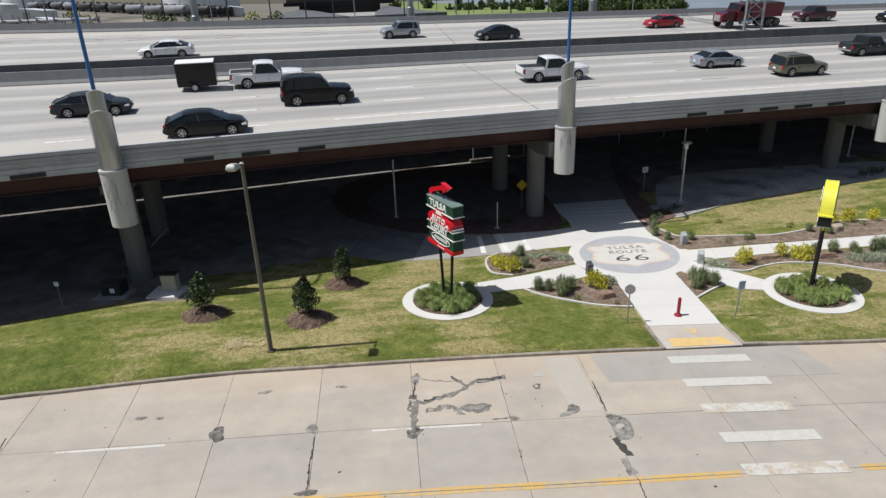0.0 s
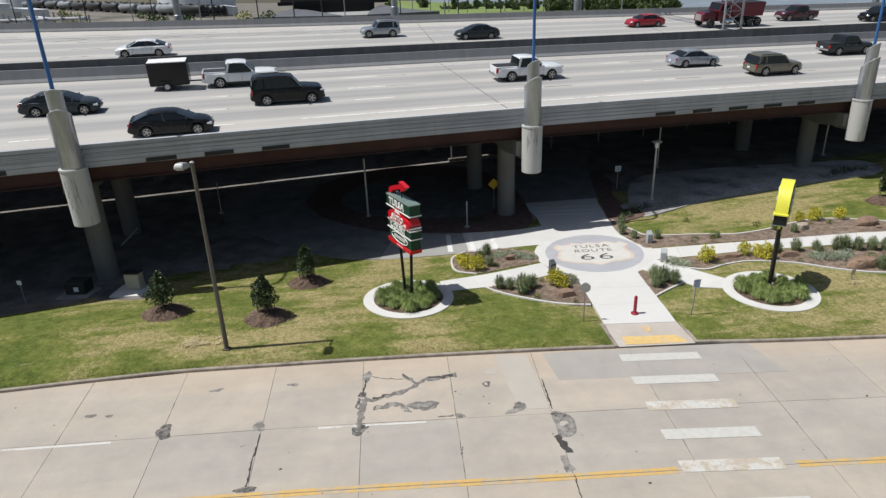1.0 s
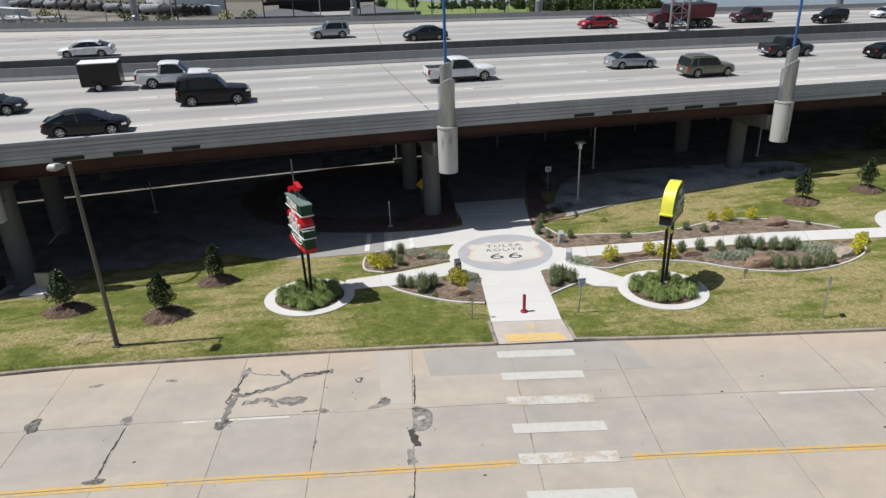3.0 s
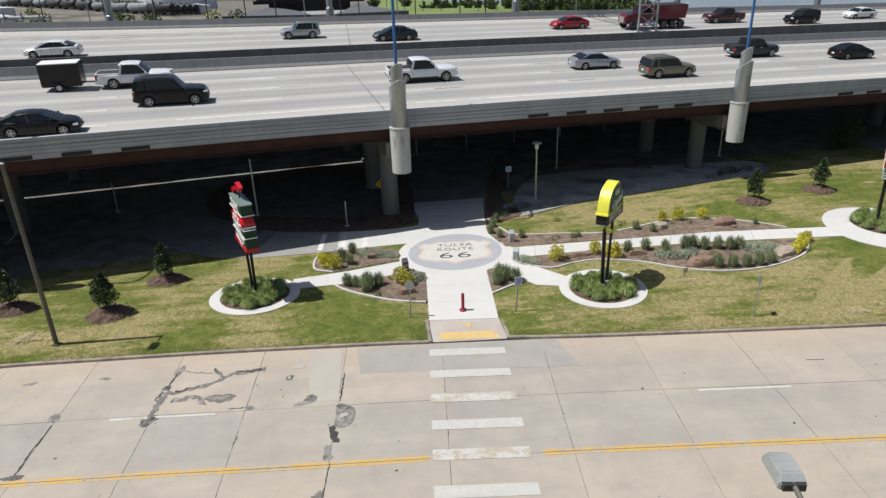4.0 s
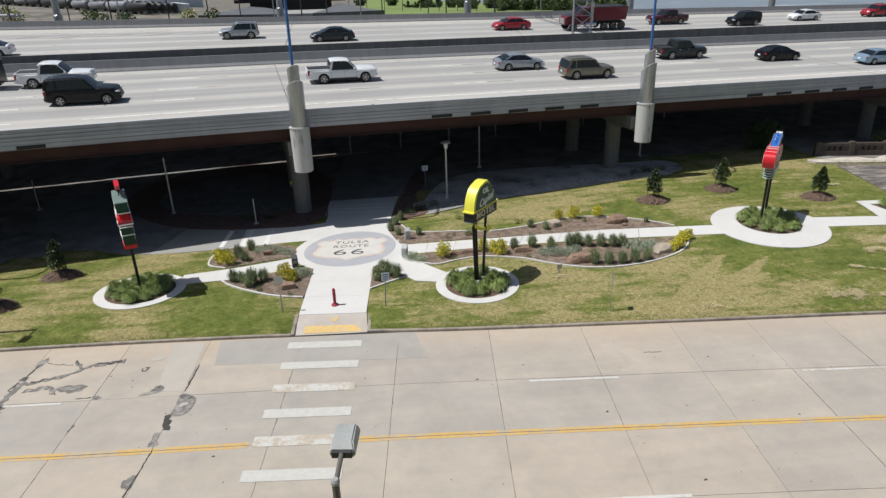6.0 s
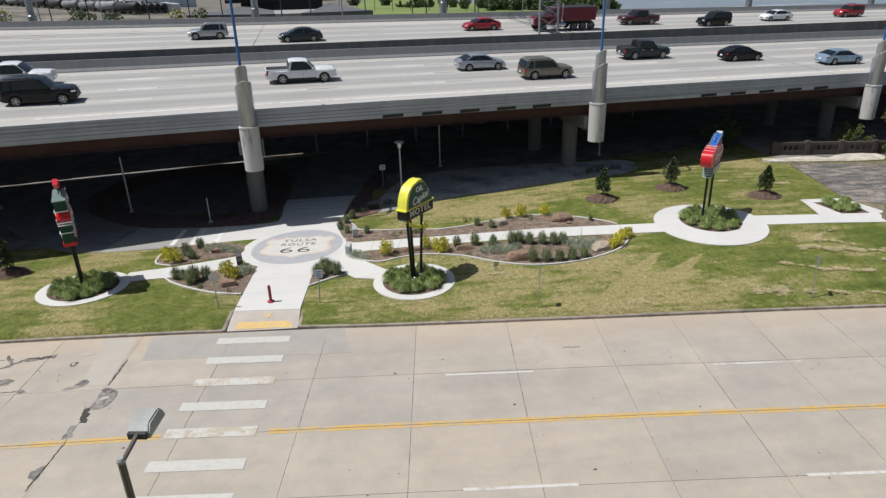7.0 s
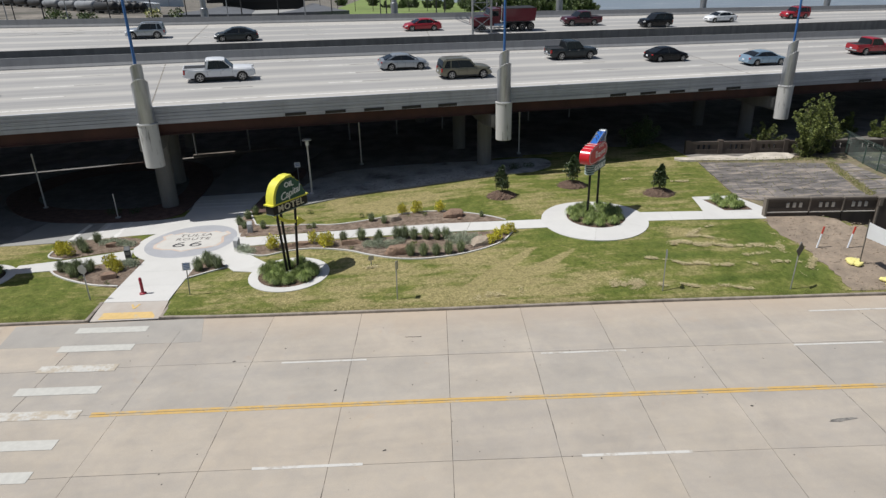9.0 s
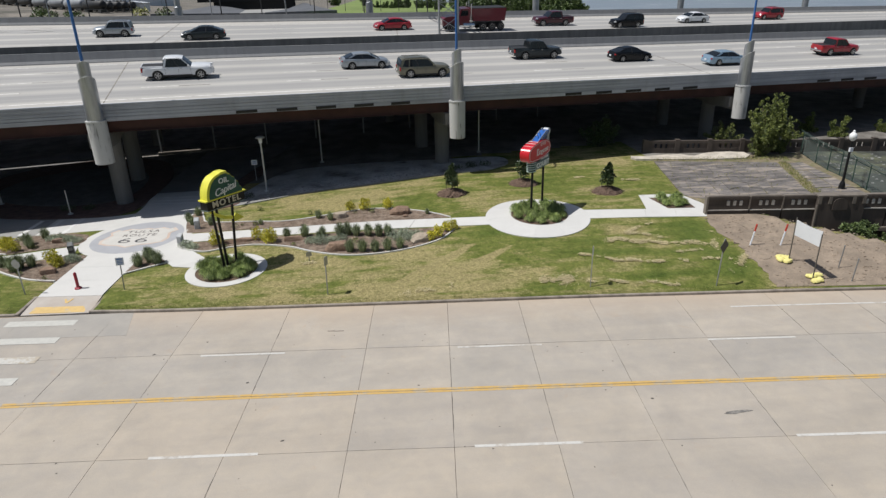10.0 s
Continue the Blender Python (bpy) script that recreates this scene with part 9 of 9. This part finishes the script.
fn = thing("mesh_fence", Matrix.Identity(4), "green chain-link fence beside the old paving", "fence")
FL = [Vector(p) for p in ((67.1, 31.4), (67.85, 34.4), (68.4, 36.6), (68.65, 38.4), (68.85, 40.1), (69.4, 42.4), (70.5, 46.0))]
bm = bmesh.new()
for p, q in zip(FL, FL[1:]):
    part("post", rod(bmesh.new(), (q.x, q.y, 0.5), (q.x, q.y, 2.95), 0.045, None, 8), M["fence_green"], fn)
    part("rail", rod(bmesh.new(), (p.x, p.y, 2.72), (q.x, q.y, 2.72), 0.028, None, 6), M["fence_green"], fn)
    part("rail", rod(bmesh.new(), (p.x, p.y, 1.05), (q.x, q.y, 1.05), 0.018, None, 6), M["fence_green"], fn)
    # three wires on slanted arms above the mesh
    n_ = Vector(((q - p).y, -(q - p).x)).normalized()
    part("arm", rod(bmesh.new(), (q.x, q.y, 2.9), (q.x - n_.x * 0.35, q.y - n_.y * 0.35, 3.2), 0.02, None, 6), M["fence_green"], fn)
    for k in range(3):
        o_, z = n_ * (0.05 + 0.14 * k), 2.9 + 0.14 * k
        part("wire", rod(bmesh.new(), (p.x - o_.x, p.y - o_.y, z), (q.x - o_.x, q.y - o_.y, z), 0.012, None, 5), M["fence_wire"], fn)
    L_ = (q - p).length
    m_ = int(L_ / 0.2)
    for k in range(-8, m_):
        for sg in (1, -1):
            # a strand from foot to top, clipped to this bay
            lo, hi = k * 0.2, k * 0.2 + 1.6
            pts_ = []
            for e in (max(0.0, lo), min(L_, hi)):
                fz = (e - lo) / 1.6
                c0 = p.lerp(q, e / L_)
                pts_.append((c0.x, c0.y, 1.0 + 1.72 * (fz if sg > 0 else 1 - fz)))
            if hi > 0.05 and lo < L_ - 0.05:
                rod(bm, pts_[0], pts_[1], 0.006, None, 3, False)
part("wire_mesh", bm, M["fence_green"], fn)

part("yard_surface", prism(bmesh.new(), [(67.6, 30.6), (92, 27.5), (92, 43.1), (70.5, 46.7), (69.4, 43), (68.3, 38)], 0.2, 0.98), M["yard_dark"], fn, "dark weedy asphalt behind the fence")
r = random.Random(131)
bm = bmesh.new()
for _ in range(170):
    x, y = r.uniform(69.5, 80), r.uniform(33, 45)
    sc_ = r.uniform(0.03, 0.11)
    vs = bmesh.ops.create_icosphere(bm, subdivisions=1, radius=sc_)["verts"]
    for v in vs:
        v.co = Vector((x, y, 1.0)) + Vector((v.co.x * r.uniform(0.8, 2.4), v.co.y, v.co.z * 0.5))
tagged(new("rubble", finish(bm, "rubble", M["rock_grey"])), "loose pale rubble on the weedy asphalt", "rubble", "", "stuff")
bn = thing("banner", Matrix.Identity(4), "blank white banner between two dark posts with sand bags", "banner")
A_, B_ = (54.72, 23.85), (54.88, 21.85)
for px_, py_ in (A_, B_):
    part("post", rod(bmesh.new(), (px_, py_, gz(px_, py_) - 0.1), (px_, py_, gz(px_, py_) + 2.75), 0.035, None, 6), M["brown_pole"], bn)
bm = bmesh.new()
zA = 0.45
sweep(bm, [[(A_[0] + (B_[0] - A_[0]) * f - 0.01, A_[1] + (B_[1] - A_[1]) * f, zA + 2.65 - 0.06 * math.sin(math.pi * f)), (A_[0] + (B_[0] - A_[0]) * f + 0.012, A_[1] + (B_[1] - A_[1]) * f, zA + 2.65 - 0.06 * math.sin(math.pi * f)), (A_[0] + (B_[0] - A_[0]) * f + 0.03, A_[1] + (B_[1] - A_[1]) * f, zA + 1.72), (A_[0] + (B_[0] - A_[0]) * f + 0.01, A_[1] + (B_[1] - A_[1]) * f, zA + 1.72)] for f in np.linspace(0, 1, 9)])
part("sheet", bm, M["banner"], bn)
r = random.Random(9)
for k, (x, y) in enumerate(((54.3, 24.0), (54.75, 24.1), (54.6, 23.75), (54.95, 22.05), (55.35, 22.15), (55.2, 21.75), (54.5, 24.25), (54.9, 21.6))):
    bm = bmesh.new()
    bmesh.ops.create_uvsphere(bm, u_segments=14, v_segments=8, radius=1.0)
    for v in bm.verts:
        q = Vector([math.copysign(abs(c) ** 0.75, c) for c in v.co])
        v.co = Vector((q.x * 0.3, q.y * 0.2, q.z * 0.1 + 0.09)) * (1 + 0.3 * noise.noise(v.co * 2.2 + Vector((k, 0, 0))))
    ob = new("sand_bag", finish(bm, "sand_bag", M["sand_bag"], True))
    ob.matrix_basis = stand(x, y, r.uniform(0, 3), 1.0, 0.03)
    tagged(ob, "yellow sand bag lying on bare dirt", "sand bag", "sand bags")
for k, (x, y) in enumerate(((53.8, 26.3), (55.6, 26.0))):
    ob = thing("marker_stake", stand(x, y) @ Matrix.Rotation(radians(9), 4, "Y"), "white marker stake with a red top in bare dirt", "marker stake", "marker stakes")
    part("stake", rod(bmesh.new(), (0, 0, 0), (0, 0, 0.95), 0.05, None, 8), M["sign_white"], ob)
    part("tip", rod(bmesh.new(), (0, 0, 0.95), (0, 0, 1.4), 0.053, None, 8), M["stake_red"], ob)

# ---- distance: tank farm, rail cars, road, trees ----
def storage_tank(x, y, z, r, h):
    ob = thing("storage_tank", Matrix.Translation((x, y, z)), "white cylindrical oil storage tank", "storage tank", "oil tanks")
    part("shell", turned(bmesh.new(), [(r, 0), (r, h), (r - 0.2, h + 0.1), (0.5, h + 1.2)], 48), M["tank"], ob, smooth=True)
    for k in range(10):
        a = 2 * math.pi * k / 10
        part("seam", rod(bmesh.new(), (r * math.cos(a), r * math.sin(a), 0), (r * math.cos(a), r * math.sin(a), h), 0.12, None, 5), M["steel"], ob)


storage_tank(-104.0, 405.0, 10.0, 21.5, 16)
storage_tank(-205.0, 425.0, 12.0, 18.0, 15)
storage_tank(-236.0, 400.0, 13.0, 14.0, 13)


def tank_car(x, y, z, rz, mat):
    ob = thing("tank_car", Matrix.Translation((x, y, z)) @ Matrix.Rotation(rz, 4, "Z") @ Matrix.Diagonal((0.9, 0.9, 0.9, 1)), "dark railway tank car on a siding" if mat == "railcar" else "grey railway tank car on a siding", "rail tank car", "rail tank cars")
    bm = bmesh.new()
    n = 14
    rows_ = []
    for xx, rr in ((-8.2, 0.4), (-8.0, 1.1), (-7.5, 1.5), (7.5, 1.5), (8.0, 1.1), (8.2, 0.4)):
        rows_.append([(xx, rr * math.cos(2 * math.pi * k / n), 2.7 + rr * math.sin(2 * math.pi * k / n)) for k in range(n)])
    part("tank", sweep(bm, rows_), M[mat], ob, smooth=True)
    part("dome", turned(bmesh.new(), [(0.6, 4.1), (0.6, 4.6), (0.1, 4.65)], 12), M[mat], ob)
    part("frame", box(bmesh.new(), 0, 0, 1.15, 17, 1.6, 0.3), M["dark_steel"], ob)
    for sx in (-6, 6):
        part("bogie", box(bmesh.new(), sx, 0, 0.5, 2.6, 2.0, 0.9), M["dark_steel"], ob)
    return ob


tcd, tcg = tank_car(-60.0, 228.0, gz(-60, 228) + 0.05, radians(133), "railcar"), tank_car(-70.8, 239.5, gz(-70.8, 239.5) + 0.05, radians(133), "railcar_grey")
r = random.Random(15)
for lane in range(6):
    for k in range(11):
        s = 15.8 * k + 4.0 * lane + r.uniform(-0.3, 0.3)
        x, y = -60.0 + 3.2 * lane - s * 0.682, 228.0 + 3.0 * lane + s * 0.731
        if (lane, k) in ((0, 0), (0, 1)):
            continue
        copy_thing(tcg if r.random() < 0.3 else tcd, Matrix.Translation((x, y, gz(x, y) + 0.05)) @ Matrix.Rotation(radians(133), 4, "Z") @ Matrix.Diagonal((0.9, 0.9, 0.9, 1)))
for x, y, sx, sy, sz in ((-55.5, 252, 9.5, 7, 3.0), (-98, 196, 12, 8, 2.6), (-112, 205, 10, 9, 3.4), (-88, 182, 8, 6, 2.2)):
    z = gz(x, y)
    ob = thing("storage_shed", Matrix.Translation((x, y, z)), "small white metal shed in the yard", "shed", "yard sheds")
    part("wall", box(bmesh.new(), 0, 0, sz / 2, sx, sy, sz), M["roof_white"], ob)
    part("roof", upright([(-sx / 2 - 0.3, sz), (sx / 2 + 0.3, sz), (0, sz + 0.7)], sy + 0.6), M["tank"], ob)
    part("door", box(bmesh.new(), 1.5, -sy / 2 - 0.03, 1.1, 2.0, 0.08, 2.1), M["steel"], ob)
rack = thing("pipe_rack", Matrix.Identity(4), "grey steel pipe rack with pipes over the yard", "pipe rack")
for k in range(9):
    x, y = -104 + 4.6 * k, 172 - 1.4 * k
    for off in (0, 5):
        part("post", rod(bmesh.new(), (x, y + off, gz(x, y + off)), (x, y + off, 15.4 - 0.4 * (k % 3)), 0.22, None, 6), M["steel"], rack)
    part("beam", rod(bmesh.new(), (x, y, 13.6), (x, y + 5, 13.6), 0.16, None, 6), M["steel"], rack)
for off, z, w in ((0.4, 13.9, 0.28), (1.6, 13.9, 0.2), (2.8, 13.9, 0.35), (4.4, 13.8, 0.22), (0.0, 12.3, 0.2), (5.0, 12.0, 0.2)):
    part("pipe", rod(bmesh.new(), (-104, 172 + off, z), (-67.2, 160.8 + off, z), w, None, 8), M["steel"], rack)
for k, (x, y, w, h_) in enumerate(((-93, 150, 2.6, 4.6), (-88, 152, 2.6, 4.2), (-99, 149, 2.4, 3.6))):
    ob = thing("yard_tank", Matrix.Translation((x, y, gz(x, y))), "small white round yard tank", "tank", "yard tanks")
    part("shell", turned(bmesh.new(), [(w, 0), (w, h_), (w * 0.8, h_ + 0.5), (0.3, h_ + 0.8)], 24), M["roof_white"], ob, smooth=True)
    part("hatch", turned(bmesh.new(), [(0.4, h_ + 0.6), (0.4, h_ + 1.0), (0.1, h_ + 1.05)], 10), M["steel"], ob)
yr = random.Random(55)
for k in range(14):
    x, y = yr.uniform(-100, -28), yr.uniform(170, 215)
    ob = new("yard_bush", finish(crown(700 + k, [(yr.uniform(-1, 1), yr.uniform(-1, 1), 0.6, yr.uniform(0.6, 1.1)) for _ in range(5)], 30, 0.6, 0.35, 0.8), "yard_bush", M["leaf_far"] if k % 3 else M["turf"]))
    ob.matrix_basis = stand(x, y, yr.uniform(0, 6), yr.uniform(0.7, 1.6))
    tagged(ob, "scrubby bush in the brown yard", "bush", "yard bushes")
for k in range(26):
    u = -95 + 6.1 * k + r.uniform(-1.5, 1.5)
    v = r.uniform(60, 120) if k < 18 else r.uniform(70, 110)
    x, y = hw(u, v)
    ob = thing("utility_pole", Matrix.Translation((x, y, gz(x, y))), "thin dark pole in the yard", "utility pole", "yard poles")
    part("pole", rod(bmesh.new(), (0, 0, 0), (0, 0, 16 + r.uniform(0, 6)), 0.13, 0.1, 6), M["dark_steel"] if r.random() < 0.7 else M["steel"], ob)
# underpass road with sloped concrete banks
ur = thing("underpass", Matrix.Identity(4), "grey sloped concrete banks of a road under a dark bridge", "underpass")
part("roadway", prism(bmesh.new(), [(-10, 212), (-2, 212), (-2.2, 292), (-22, 292)], 8.0, 11.3), M["old_and_shaded_walk"], ur)
for xa, za, xb, xe, xf in ((-10.0, 11.7, -36.0, -22.0, -33.0), (-2.0, 11.5, 19.5, -2.2, 2.5)):
    st = []
    for f in (0, 0.25, 0.5, 0.75, 1):
        y = 212 + 80 * f
        inner_, outer = xa + (xe - xa) * f, xb + (xf - xb) * f
        zo = za + (13.4 - za) * f ** 1.6
        out_ = 1.5 if outer > inner_ else -1.5
        st.append([(inner_, y, 8.0), (inner_, y, 11.32), (outer, y, zo), (outer + out_, y, zo), (outer + out_, y, 8.0)])
    part("bank", sweep(bmesh.new(), st), M["bank_grey"], ur)
part("bridge_deck", box(bmesh.new(), -17, 299, 16.4, 46, 14, 1.7), M["old_rail"], ur)
part("bridge_beam", box(bmesh.new(), -17, 284, 15.2, 46, 1.5, 1.4), M["black"], ur)
# black sheet across the road, put in for the shade under the bridge
part("underpass_shade", box(bmesh.new(), -17, 286, 12.0, 34, 1, 8), M["black"], ur)

bt = big_tree(70, 262, 6.8, 11, 6.0, 401, "leaf_far", label="leafy tree beyond the viaduct", group="far trees", n_clump=70, n_leaf=60, leaf_size=0.9)
bt2 = big_tree(84, 255, 6.4, 12, 6.5, 402, "leaf_far", label="leafy tree beyond the viaduct", group="far trees", n_clump=70, n_leaf=60, leaf_size=0.9)
for x, y, s in ((62, 290, 0.6), (76, 250, 0.9), (79, 270, 1.0), (91, 262, 1.0), (96, 246, 0.95), (100, 236, 0.9), (104, 240, 0.95), (108, 236, 0.8), (88, 240, 0.75), (66, 246, 0.55), (44, 330, 0.55), (51, 340, 0.7), (57, 330, 0.6), (36, 345, 0.5), (72, 300, 0.9), (84, 290, 0.9), (112, 245, 0.8), (148, 300, 0.55), (152, 303, 0.45), (30, 420, 0.9), (50, 420, 1.0), (70, 420, 1.0), (90, 400, 1.0), (10, 430, 0.9), (86, 248, 0.7), (93, 243, 0.75), (99, 242, 0.7), (82, 262, 0.8), (106, 244, 0.7), (96, 256, 0.9), (74, 258, 0.7), (110, 238, 0.6), (62, 330, 0.6), (68, 335, 0.7), (40, 336, 0.5), (47, 344, 0.6)):
    copy_thing(bt if r.random() < 0.5 else bt2, Matrix.Translation((x, y, gz(x, y) - 3.6 * s)) @ Matrix.Rotation(r.uniform(0, 6), 4, "Z") @ Matrix.Diagonal((s, s, s, 1)))
fl = thing("park_fence", Matrix.Identity(4), "thin dark posts of a park fence", "fence")
for k in range(14):
    x = 8 + 7 * k
    part("post", rod(bmesh.new(), (x, 268 - 0.3 * x, gz(x, 268 - 0.3 * x)), (x, 268 - 0.3 * x, gz(x, 268 - 0.3 * x) + 6), 0.12, None, 5), M["dark_steel"], fl)
